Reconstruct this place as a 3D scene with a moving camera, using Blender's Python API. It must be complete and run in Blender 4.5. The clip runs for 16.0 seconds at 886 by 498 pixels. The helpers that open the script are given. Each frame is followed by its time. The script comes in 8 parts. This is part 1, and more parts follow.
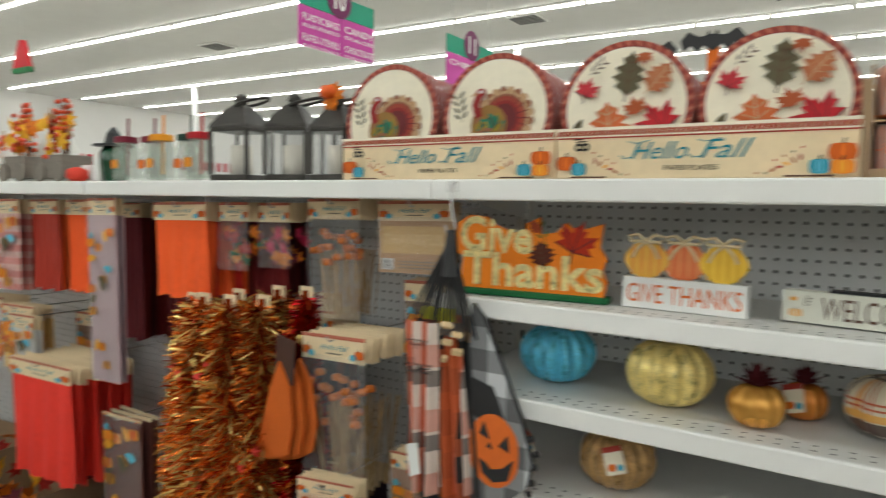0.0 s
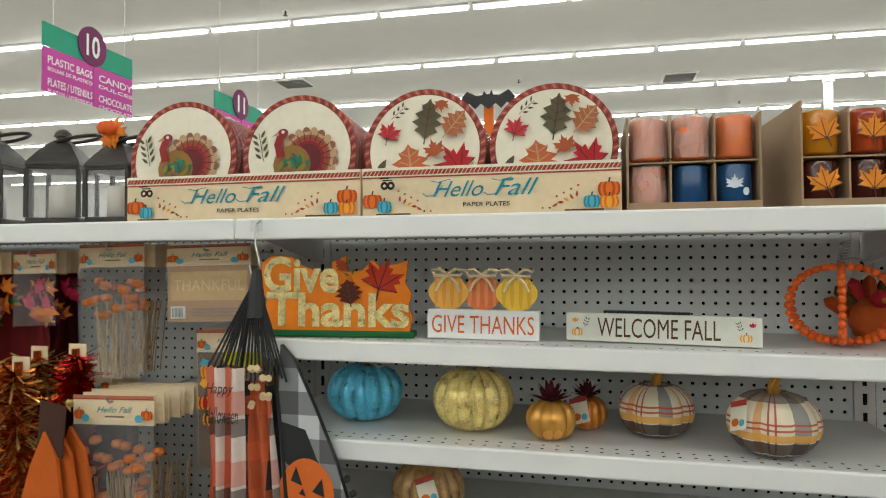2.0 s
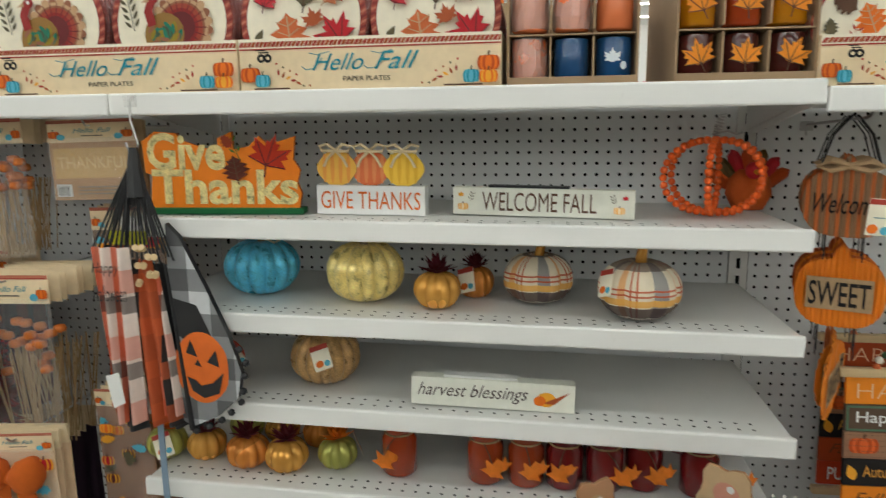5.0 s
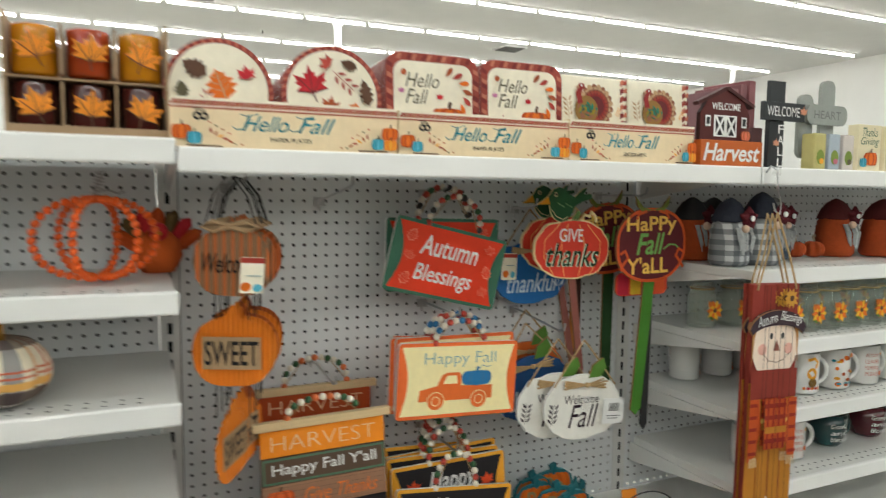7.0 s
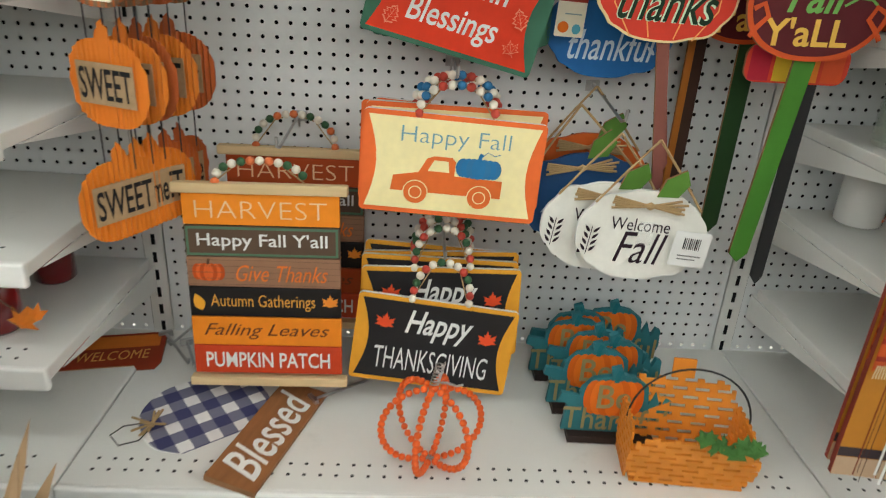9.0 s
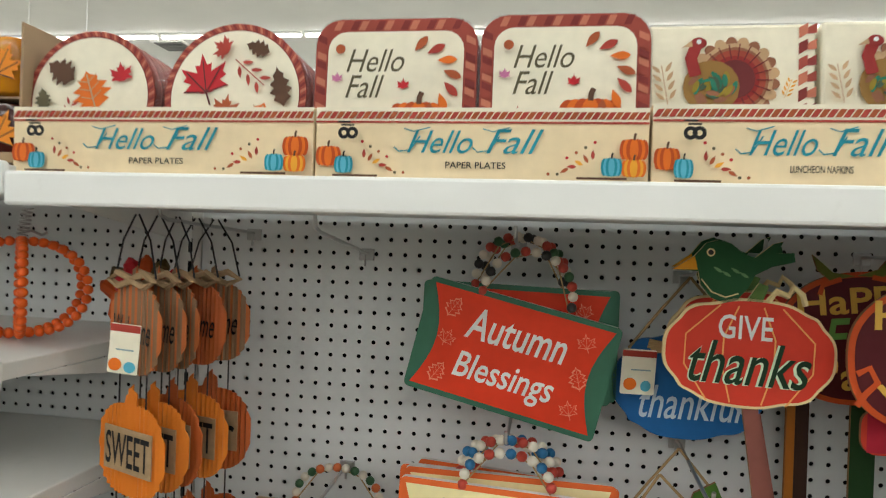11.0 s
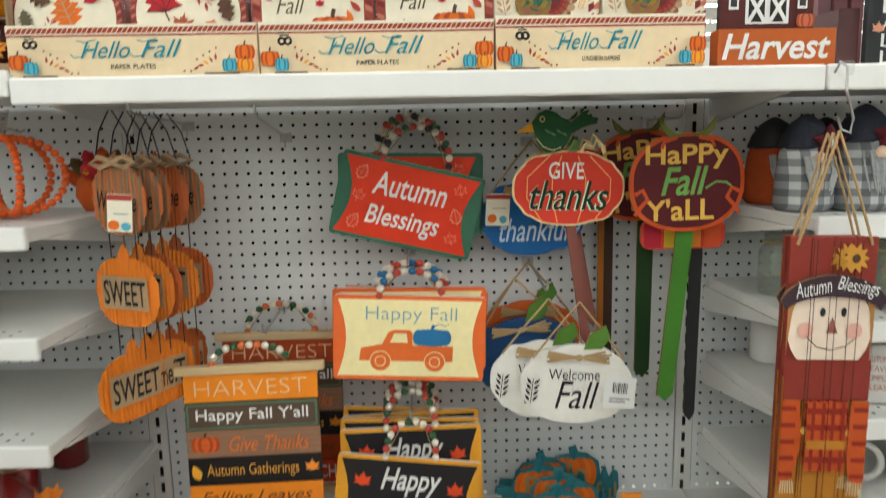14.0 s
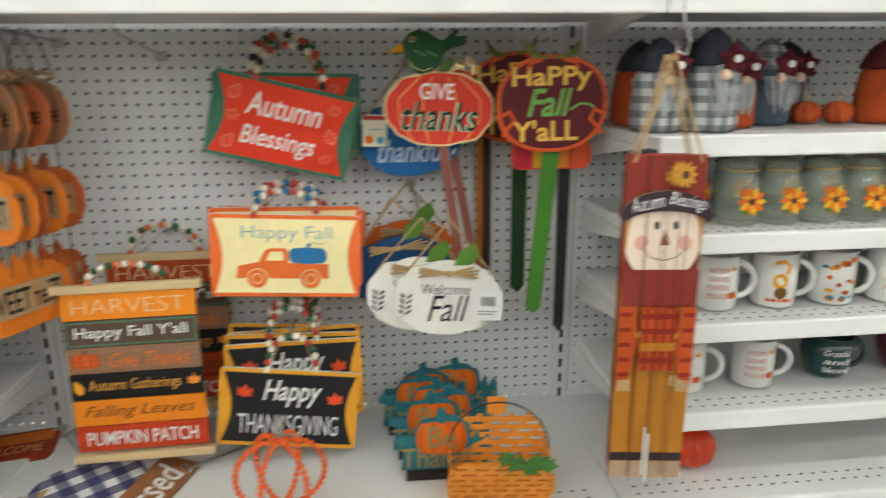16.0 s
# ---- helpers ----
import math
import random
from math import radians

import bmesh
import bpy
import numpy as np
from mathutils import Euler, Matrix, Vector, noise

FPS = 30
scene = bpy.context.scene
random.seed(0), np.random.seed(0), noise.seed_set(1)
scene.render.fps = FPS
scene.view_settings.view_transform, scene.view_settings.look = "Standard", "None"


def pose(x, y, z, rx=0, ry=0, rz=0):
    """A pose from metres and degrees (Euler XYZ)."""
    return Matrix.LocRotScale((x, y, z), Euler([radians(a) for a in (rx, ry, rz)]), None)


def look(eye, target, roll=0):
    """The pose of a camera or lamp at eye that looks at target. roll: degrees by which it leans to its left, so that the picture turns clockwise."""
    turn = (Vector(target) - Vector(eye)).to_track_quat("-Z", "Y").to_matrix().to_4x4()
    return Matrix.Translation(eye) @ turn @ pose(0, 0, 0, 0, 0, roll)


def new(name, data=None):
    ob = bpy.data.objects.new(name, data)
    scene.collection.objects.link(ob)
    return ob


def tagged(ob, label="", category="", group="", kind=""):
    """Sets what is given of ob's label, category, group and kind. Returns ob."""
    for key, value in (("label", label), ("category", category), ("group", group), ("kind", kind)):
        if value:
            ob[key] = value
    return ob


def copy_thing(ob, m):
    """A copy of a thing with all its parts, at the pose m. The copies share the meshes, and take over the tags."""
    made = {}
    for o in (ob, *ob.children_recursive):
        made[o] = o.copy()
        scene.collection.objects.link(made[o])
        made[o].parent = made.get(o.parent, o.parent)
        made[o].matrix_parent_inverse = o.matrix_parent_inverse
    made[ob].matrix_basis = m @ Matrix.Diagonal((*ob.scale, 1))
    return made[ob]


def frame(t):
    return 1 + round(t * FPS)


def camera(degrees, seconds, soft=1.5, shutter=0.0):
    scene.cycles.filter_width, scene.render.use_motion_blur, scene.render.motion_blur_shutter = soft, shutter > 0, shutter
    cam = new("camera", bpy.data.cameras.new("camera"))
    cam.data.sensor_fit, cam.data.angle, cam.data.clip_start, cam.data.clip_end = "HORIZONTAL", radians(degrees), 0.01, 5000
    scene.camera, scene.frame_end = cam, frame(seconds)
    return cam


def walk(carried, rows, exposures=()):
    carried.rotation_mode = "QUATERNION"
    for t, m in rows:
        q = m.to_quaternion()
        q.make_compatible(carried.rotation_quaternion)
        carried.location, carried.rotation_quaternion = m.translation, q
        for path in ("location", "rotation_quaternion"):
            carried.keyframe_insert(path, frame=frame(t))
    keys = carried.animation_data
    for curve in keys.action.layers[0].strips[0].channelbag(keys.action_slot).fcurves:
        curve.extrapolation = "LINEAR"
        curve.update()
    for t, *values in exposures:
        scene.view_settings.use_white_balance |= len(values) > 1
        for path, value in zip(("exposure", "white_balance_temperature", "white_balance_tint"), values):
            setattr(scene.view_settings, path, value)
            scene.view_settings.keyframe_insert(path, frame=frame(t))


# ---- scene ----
cam = camera(66.7, 16.0, soft=1.1, shutter=0.5)
PATH = [
    (0, (-0.495, -1.544, 1.404), (-1.554, 0.146, 1.263), 0.9),
    (0.5, (-0.566, -1.584, 1.376), (-1.786, -0.006, 1.234), 1.6),
    (1, (-0.55, -1.627, 1.368), (-1.692, 0.009, 1.231), 1.2),
    (1.5, (-0.544, -1.614, 1.36), (-1.266, 0.25, 1.316), 0.6),
    (2, (-0.554, -1.587, 1.355), (-0.991, 0.364, 1.406), -0.3),
    (2.5, (-0.526, -1.564, 1.368), (-0.953, 0.39, 1.424), -0.5),
    (3, (-0.532, -1.561, 1.389), (-0.962, 0.392, 1.399), -0.5),
    (5.5, (-0.371, -1.583, 1.367), (-0.575, 0.369, 0.985), -0.5),
    (6, (-0.293, -1.65, 1.309), (-0.257, 0.342, 1.13), -1.8),
    (6.5, (-0.172, -1.641, 1.346), (0.337, 0.29, 1.239), -3.5),
    (7, (-0.055, -1.546, 1.366), (0.766, 0.271, 1.202), 0.6),
    (7.5, (0.116, -1.458, 1.362), (0.944, 0.332, 1.032), 3.3),
    (8, (0.325, -1.413, 1.334), (0.889, 0.441, 0.838), 3.5),
    (8.5, (0.472, -1.353, 1.334), (0.601, 0.501, 0.598), 3.7),
    (9, (0.532, -1.273, 1.266), (0.614, 0.561, 0.471), 3.4),
    (9.5, (0.557, -1.141, 1.267), (0.595, 0.805, 0.806), 2.9),
    (10, (0.563, -1.067, 1.325), (0.476, 0.922, 1.143), 3.0),
    (12.5, (0.729, -1.318, 1.372), (0.309, 0.637, 1.422), -0.2),
    (13, (0.698, -1.36, 1.36), (0.478, 0.627, 1.323), -1.0),
    (13.5, (0.661, -1.404, 1.342), (0.628, 0.592, 1.218), -2.4),
    (14, (0.612, -1.485, 1.323), (0.677, 0.49, 1.017), -1.2),
    (14.5, (0.599, -1.537, 1.313), (0.65, 0.418, 0.895), -0.2),
    (15, (0.604, -1.563, 1.299), (0.638, 0.379, 0.822), 0.9),
    (15.5, (0.602, -1.562, 1.304), (0.743, 0.359, 0.767), 1.2),
    (16, (0.761, -1.541, 1.304), (0.964, 0.384, 0.798), -0.6),
]
walk(cam, [(t, look(eye, target, roll)) for t, eye, target, roll in PATH],
     exposures=[(0, 0.18), (0.7, 0.24), (1.5, 0.4), (2.1, 0.15), (3, 0.08), (5.5, 0.3), (6.2, 0.35), (7, 0.45), (8, 0.62), (9, 0.74), (10, 0.72), (12.5, -0.06), (13.5, 0.34), (14, 0.64), (14.5, 0.82), (16, 0.8)])

# ---- light ----
world = bpy.data.worlds.new("store_world")
scene.world = world
world.use_nodes = True
world.node_tree.nodes["Background"].inputs["Color"].default_value = (0.85, 0.92, 1.0, 1)
world.node_tree.nodes["Background"].inputs["Strength"].default_value = 0.3
CEIL = 4.75
# the southern rows are unseen, added for low light under the shelves
ROWS_Y = [6.92 + 2.33 * k for k in range(-11, 7)]
for y in ROWS_Y:
    lamp = bpy.data.lights.new("tube_row_light", "AREA")
    lamp.shape, lamp.size, lamp.size_y, lamp.energy, lamp.color = "RECTANGLE", 36.0, 0.12, 116, (0.89, 1.0, 1.0)
    new("tube_row_light", lamp).matrix_world = pose(-4, y, CEIL - 0.14)

# ---- materials ----
def material(name, color, rough=0.5, metal=0.0, var=0.12, scale=30.0, bump=0.0, bump_scale=200.0, emit=0.0, spec=0.5, alpha=None, trans=0.0, coat=0.0, stain=0.0, stretch=(1, 1, 1), ior=1.45):
    """A surface with variation at two scales and fine relief."""
    m = bpy.data.materials.new(name)
    m.use_nodes = True
    nt = m.node_tree
    b = nt.nodes["Principled BSDF"]
    b.inputs["Roughness"].default_value = rough
    b.inputs["Metallic"].default_value = metal
    b.inputs["Specular IOR Level"].default_value = spec
    b.inputs["Transmission Weight"].default_value = trans
    b.inputs["Coat Weight"].default_value = coat
    b.inputs["IOR"].default_value = ior
    if alpha is not None:
        b.inputs["Alpha"].default_value = alpha
    co = nt.nodes.new("ShaderNodeTexCoord")
    mp = nt.nodes.new("ShaderNodeMapping")
    mp.inputs["Scale"].default_value = stretch
    nt.links.new(co.outputs["Object"], mp.inputs["Vector"])
    fine = nt.nodes.new("ShaderNodeTexNoise")
    fine.inputs["Scale"].default_value = scale
    fine.inputs["Detail"].default_value = 5
    nt.links.new(mp.outputs["Vector"], fine.inputs["Vector"])
    big = nt.nodes.new("ShaderNodeTexNoise")
    big.inputs["Scale"].default_value = scale / 9
    nt.links.new(mp.outputs["Vector"], big.inputs["Vector"])
    info = nt.nodes.new("ShaderNodeObjectInfo")
    add = nt.nodes.new("ShaderNodeMath")
    add.operation = "ADD"
    nt.links.new(fine.outputs["Fac"], add.inputs[0])
    nt.links.new(big.outputs["Fac"], add.inputs[1])
    add2 = nt.nodes.new("ShaderNodeMath")
    add2.operation = "MULTIPLY_ADD"
    nt.links.new(info.outputs["Random"], add2.inputs[0])
    add2.inputs[1].default_value = 0.25
    nt.links.new(add.outputs[0], add2.inputs[2])
    rng = nt.nodes.new("ShaderNodeMapRange")
    rng.inputs["From Min"].default_value, rng.inputs["From Max"].default_value = 0.6, 1.65
    rng.inputs["To Min"].default_value, rng.inputs["To Max"].default_value = 1 - var, 1 + var
    nt.links.new(add2.outputs[0], rng.inputs["Value"])
    mul = nt.nodes.new("ShaderNodeVectorMath")
    mul.operation = "SCALE"
    mul.inputs[0].default_value = color
    nt.links.new(rng.outputs["Result"], mul.inputs["Scale"])
    last = mul.outputs[0]
    if stain:
        spots = nt.nodes.new("ShaderNodeTexNoise")
        spots.inputs["Scale"].default_value = scale * 1.7
        spots.inputs["Detail"].default_value = 8
        spots.inputs["Roughness"].default_value = 0.7
        nt.links.new(co.outputs["Object"], spots.inputs["Vector"])
        sr = nt.nodes.new("ShaderNodeMapRange")
        sr.inputs["From Min"].default_value, sr.inputs["From Max"].default_value = 0.62, 0.74
        sr.inputs["To Max"].default_value = stain
        nt.links.new(spots.outputs["Fac"], sr.inputs["Value"])
        mix = nt.nodes.new("ShaderNodeMix")
        mix.data_type = "RGBA"
        nt.links.new(sr.outputs["Result"], mix.inputs["Factor"])
        nt.links.new(last, mix.inputs["A"])
        mix.inputs["B"].default_value = (0.12, 0.1, 0.08, 1)
        last = mix.outputs["Result"]
    nt.links.new(last, b.inputs["Base Color"])
    rr = nt.nodes.new("ShaderNodeMapRange")
    rr.inputs["To Min"].default_value, rr.inputs["To Max"].default_value = max(rough - 0.1, 0.02), min(rough + 0.1, 1)
    nt.links.new(big.outputs["Fac"], rr.inputs["Value"])
    nt.links.new(rr.outputs["Result"], b.inputs["Roughness"])
    if bump:
        bn = nt.nodes.new("ShaderNodeTexNoise")
        bn.inputs["Scale"].default_value = bump_scale
        bn.inputs["Detail"].default_value = 4
        nt.links.new(mp.outputs["Vector"], bn.inputs["Vector"])
        bp = nt.nodes.new("ShaderNodeBump")
        bp.inputs["Strength"].default_value = bump
        bp.inputs["Distance"].default_value = 0.002
        nt.links.new(bn.outputs["Fac"], bp.inputs["Height"])
        nt.links.new(bp.outputs["Normal"], b.inputs["Normal"])
    if emit:
        b.inputs["Emission Color"].default_value = (*color, 1)
        b.inputs["Emission Strength"].default_value = emit
    return m


STEEL = material("white_enamel_steel", (0.74, 0.735, 0.705), 0.38, var=0.05, scale=6, stain=0.12, bump=0.05)
LIP = material("white_enamel_lip", (0.83, 0.83, 0.81), 0.3, var=0.04, scale=8, stain=0.1)
PEG = material("grey_white_pegboard", (0.77, 0.785, 0.785), 0.5, var=0.05, scale=5, bump=0.05)
DARK = material("dark_gap", (0.02, 0.02, 0.02), 0.8)
FLOOR = material("cream_vinyl_tile", (0.55, 0.52, 0.46), 0.25, var=0.1, scale=4, stain=0.15)
BACKING = material("hole_shade_black", (0.012, 0.012, 0.012), 0.9, spec=0.1)
WALL = material("white_painted_wall", (0.78, 0.78, 0.76), 0.7, var=0.05, scale=2)
CEILM = material("white_ceiling_board", (0.62, 0.62, 0.6), 0.85, var=0.05, scale=3, bump=0.2)
TUBE = material("lit_fluorescent_tube", (1.0, 0.97, 0.92), 0.4, emit=9.0)
CHROME = material("galvanised_wire", (0.5, 0.5, 0.5), 0.3, metal=1.0)
WHITE = material("white_paint", (0.8, 0.8, 0.78), 0.5, var=0.05)
BLACK = material("black_paint", (0.02, 0.02, 0.022), 0.5)
CARD = material("brown_corrugated_card", (0.36, 0.24, 0.14), 0.85, var=0.12, scale=15)


# ---- building blocks ----
def thing(name, m, label, category, group="", kind=""):
    ob = new(name)
    ob.matrix_world = m if isinstance(m, Matrix) else pose(*m)
    return tagged(ob, label, category, group, kind)


def linked(name, bm, mats, smooth=False):
    me = bpy.data.meshes.new(name)
    bm.to_mesh(me)
    bm.free()
    for mt in (mats if isinstance(mats, (list, tuple)) else [mats]):
        me.materials.append(mt)
    if smooth:
        me.shade_smooth()
    return me


def part(name, bm, mats, parent, label="", smooth=False, m=None):
    """Links a bmesh as one mesh object under a thing or a part."""
    ob = new(name, bm if isinstance(bm, bpy.types.Mesh) else linked(name, bm, mats, smooth))
    ob.parent = parent
    if m is not None:
        ob.matrix_basis = m
    return tagged(ob, label)


def solid(name, bm, mats, label, category="", group="", kind="", m=None, smooth=False):
    """Links a bmesh as one top-level object."""
    ob = new(name, linked(name, bm, mats, smooth))
    if m is not None:
        ob.matrix_world = m
    return tagged(ob, label, category, group, kind)


def box(x0, x1, y0, y1, z0, z1, bevel=0.0, bm=None):
    bm = bm or bmesh.new()
    made = bmesh.ops.create_cube(bm, size=1.0, matrix=Matrix.LocRotScale(((x0 + x1) / 2, (y0 + y1) / 2, (z0 + z1) / 2), None, (abs(x1 - x0), abs(y1 - y0), abs(z1 - z0))))
    if bevel:
        edges = {e for v in made["verts"] for e in v.link_edges}
        bmesh.ops.bevel(bm, geom=list(edges), offset=bevel, segments=2, affect="EDGES", profile=0.5)
    return bm



def lin(c):
    return tuple((v / 255 / 12.92) if v < 11 else ((v / 255 + 0.055) / 1.055) ** 2.4 for v in c)


PAINTS = {}


def paint(r, g, b, rough=0.55, **more):
    """A printed or painted colour, kept once for each value."""
    key = (r, g, b, rough, *sorted(more.items()))
    if key not in PAINTS:
        PAINTS[key] = material("print_%d_%d_%d" % (r, g, b), lin((r, g, b)), rough, var=0.1, scale=60, **{"spec": 0.3, **more})
    return PAINTS[key]


def mesh_of(name, verts, faces, mats, idx=None, smooth=False):
    me = bpy.data.meshes.new(name)
    me.from_pydata(verts, [], faces)
    for mt in (mats if isinstance(mats, (list, tuple)) else [mats]):
        me.materials.append(mt)
    if idx is not None:
        me.polygons.foreach_set("material_index", idx)
    if smooth:
        me.shade_smooth()
    return me


TEXTS = {}


def letters(body, shear=0.0, bold=0.0):
    """Flat outlines of a line of writing, scaled to a unit box."""
    key = (body, shear, bold)
    if key not in TEXTS:
        cu = bpy.data.curves.new("writing", "FONT")
        cu.body, cu.shear, cu.offset, cu.resolution_u = body, shear, bold, 3
        ob = bpy.data.objects.new("writing", cu)
        me = bpy.data.meshes.new_from_object(ob)
        co = np.array([v.co[:2] for v in me.vertices])
        lo, hi = co.min(0), co.max(0)
        TEXTS[key] = ((co - lo) / (hi - lo), [tuple(p.vertices) for p in me.polygons])
        bpy.data.objects.remove(ob)
        bpy.data.meshes.remove(me)
    return TEXTS[key]


class Art:
    """Flat printed shapes that lie one over another on a face that looks along -y; u to the right, v up."""

    def __init__(self, step=0.0003, bend=None):
        self.v, self.f, self.idx, self.mats, self.depth, self.step, self.bend = [], [], [], [], 0.0006, step, bend

    def _mat(self, m):
        if m not in self.mats:
            self.mats.append(m)
        return self.mats.index(m)

    def faces(self, pts, faces, m):
        n = len(self.v)
        self.v += [(u, -self.depth, v) for u, v in pts]
        k = self._mat(m)
        for f in faces:
            self.f.append([n + i for i in f])
            self.idx.append(k)
        self.depth += self.step
        return self

    def poly(self, pts, m):
        return self.faces(pts, [range(len(pts))], m)

    def rect(self, x0, x1, y0, y1, m):
        return self.poly([(x0, y0), (x1, y0), (x1, y1), (x0, y1)], m)

    def ell(self, cx, cy, rx, ry, m, rot=0, n=16, a0=0, a1=360):
        c, s = math.cos(radians(rot)), math.sin(radians(rot))
        pts = []
        full = a1 - a0 >= 360
        for i in range(n + (0 if full else 1)):
            a = radians(a0 + (a1 - a0) * i / n)
            x, y = rx * math.cos(a), ry * math.sin(a)
            pts.append((cx + c * x - s * y, cy + s * x + c * y))
        return self.poly(pts, m)

    def ring(self, cx, cy, r0, r1, mats, n=40, lean=0.0, a0=0, a1=360, sq=1.0):
        for j, m in enumerate(mats):
            pts, fs = [], []
            for i in range(j, n, len(mats)):
                for r, a in ((r0, i), (r1, i + lean), (r1, i + 1 + lean), (r0, i + 1)):
                    t = radians(a0 + (a1 - a0) * a / n)
                    pts.append((cx + r * math.cos(t), cy + r * math.sin(t) * sq))
                fs.append(range(len(pts) - 4, len(pts)))
            self.faces(pts, fs, m)
            self.depth -= self.step
        self.depth += self.step
        return self

    def line(self, pts, w, m):
        """A brush stroke through the points."""
        vs, fs = [], []
        for i, p in enumerate(pts):
            a, b = pts[max(i - 1, 0)], pts[min(i + 1, len(pts) - 1)]
            d = math.hypot(b[0] - a[0], b[1] - a[1]) or 1
            nx, ny = -(b[1] - a[1]) / d * w / 2, (b[0] - a[0]) / d * w / 2
            vs += [(p[0] + nx, p[1] + ny), (p[0] - nx, p[1] - ny)]
            if i:
                fs.append((2 * i - 2, 2 * i - 1, 2 * i + 1, 2 * i))
        return self.faces(vs, fs, m)

    def text(self, body, x0, x1, y0, y1, m, shear=0.0, bold=0.0, rot=0.0):
        co, fs = letters(body, shear, bold)
        cx, cy = (x0 + x1) / 2, (y0 + y1) / 2
        c, s = math.cos(radians(rot)), math.sin(radians(rot))
        pts = [((u - 0.5) * (x1 - x0), (v - 0.5) * (y1 - y0)) for u, v in co]
        return self.faces([(cx + c * x - s * y, cy + s * x + c * y) for x, y in pts], fs, m)

    def maple(self, cx, cy, r, m, rot=0.0, vein=None):
        prof = [(90, 1.0), (78, 0.62), (66, 0.7), (58, 0.45), (38, 0.98), (26, 0.7), (14, 0.76), (6, 0.5), (-14, 0.8), (-30, 0.42), (-60, 0.36), (-86, 0.32)]
        pts = [(k * math.cos(radians(a)), k * math.sin(radians(a))) for a, k in prof]
        pts += [(-x, y) for x, y in reversed(pts[1:])]
        c, s = math.cos(radians(rot)), math.sin(radians(rot))
        turn = lambda p: (cx + r * (c * p[0] - s * p[1]), cy + r * (s * p[0] + c * p[1]))
        self.poly([turn(p) for p in pts], m)
        if vein:
            for a in (90, 38, 142, -14, 194):
                self.line([turn((0, -0.3)), turn((0.75 * math.cos(radians(a)), 0.75 * math.sin(radians(a))))], r * 0.045, vein)
            self.line([turn((0, -0.25)), turn((0.1, -0.75))], r * 0.06, vein)
        return self

    def leaf(self, cx, cy, length, width, m, rot=0.0, teeth=0, vein=None):
        c, s = math.cos(radians(rot)), math.sin(radians(rot))
        n = 10
        side = []
        for i in range(n + 1):
            t = i / n
            w = math.sin(math.pi * t ** 0.8) * width / 2 * (1 + (0.28 * (-1) ** i if teeth and 0 < i < n else 0))
            side.append((w, (t - 0.5) * length))
        pts = side + [(-x, y) for x, y in reversed(side[1:-1])]
        turn = lambda p: (cx + c * p[0] - s * p[1], cy + s * p[0] + c * p[1])
        self.poly([turn(p) for p in pts], m)
        if vein:
            self.line([turn((0, -length * 0.62)), turn((0, length * 0.42))], width * 0.05, vein)
            for k in (-0.2, 0.0, 0.2):
                for sg in (-1, 1):
                    self.line([turn((0, length * k)), turn((sg * width * 0.32, length * (k + 0.13)))], width * 0.03, vein)
        return self

    def sprig(self, cx, cy, length, m, rot=0.0, n=4):
        c, s = math.cos(radians(rot)), math.sin(radians(rot))
        self.line([(cx, cy), (cx - s * length, cy + c * length)], length * 0.025, m)
        for i in range(n):
            t = (i + 1) / n
            for sg in (-1, 1):
                x, y = sg * length * 0.16, length * t * 0.92
                self.leaf(cx + c * x - s * y, cy + s * x + c * y, length * 0.3, length * 0.1, m, rot - sg * 40)
        return self

    def pumpkin(self, cx, cy, w, h, m, dark, stem, ribs=3):
        for k in range(ribs, 0, -1):
            for sg in (-1, 1):
                self.ell(cx + sg * w * 0.36 * k / ribs, cy, w * 0.17, h * 0.5 * (1 - 0.1 * k / ribs), dark if k % 2 else m)
                self.depth -= self.step * 0.5
        self.ell(cx, cy, w * 0.16, h * 0.5, m)
        self.line([(cx, cy + h * 0.42), (cx + w * 0.01, cy + h * 0.6), (cx + w * 0.05, cy + h * 0.72)], w * 0.09, stem)
        return self

    def turkey(self, cx, cy, r):
        """A turkey with a fanned tail, r high from the middle of its body."""
        fx, fy = cx + r * 0.22, cy + r * 0.06
        for i in range(15):
            a = -75 + 17 * i
            self.ell(fx + r * 0.6 * math.cos(radians(a)), fy + r * 0.6 * math.sin(radians(a)), r * 0.13, r * 0.1, (TK1, TK2)[i % 2], rot=a)
            self.depth -= self.step * 0.9
        for rad, m in ((0.62, TK2), (0.55, TK1), (0.5, TK4), (0.4, TK3), (0.33, TK5)):
            self.ell(fx, fy, r * rad, r * rad, m, n=24)
        for i in range(16):
            a = radians(-70 + 17 * i)
            self.line([(fx + r * 0.34 * math.cos(a), fy + r * 0.34 * math.sin(a)), (fx + r * 0.6 * math.cos(a), fy + r * 0.6 * math.sin(a))], r * 0.02, TK5)
            self.depth -= self.step * 0.9
        self.ell(cx - 0.16 * r, cy - 0.08 * r, r * 0.46, r * 0.46, TK6)
        random.seed(11)
        for i in range(34):
            a, k = random.uniform(0, 360), random.uniform(0.05, 0.92)
            self.ell(cx - 0.16 * r + 0.4 * r * k * math.cos(radians(a)), cy - 0.08 * r + 0.4 * r * k * math.sin(radians(a)), r * 0.11, r * 0.045, (TK7, TK8, TK9, TK7, TK1)[i % 5], rot=a + 70)
            self.depth -= self.step * 0.8
        self.line([(cx - 0.42 * r, cy + 0.1 * r), (cx - 0.5 * r, cy + 0.4 * r), (cx - 0.42 * r, cy + 0.62 * r)], r * 0.2, TK3)
        self.ell(cx - 0.38 * r, cy + 0.66 * r, r * 0.13, r * 0.1, TK3)
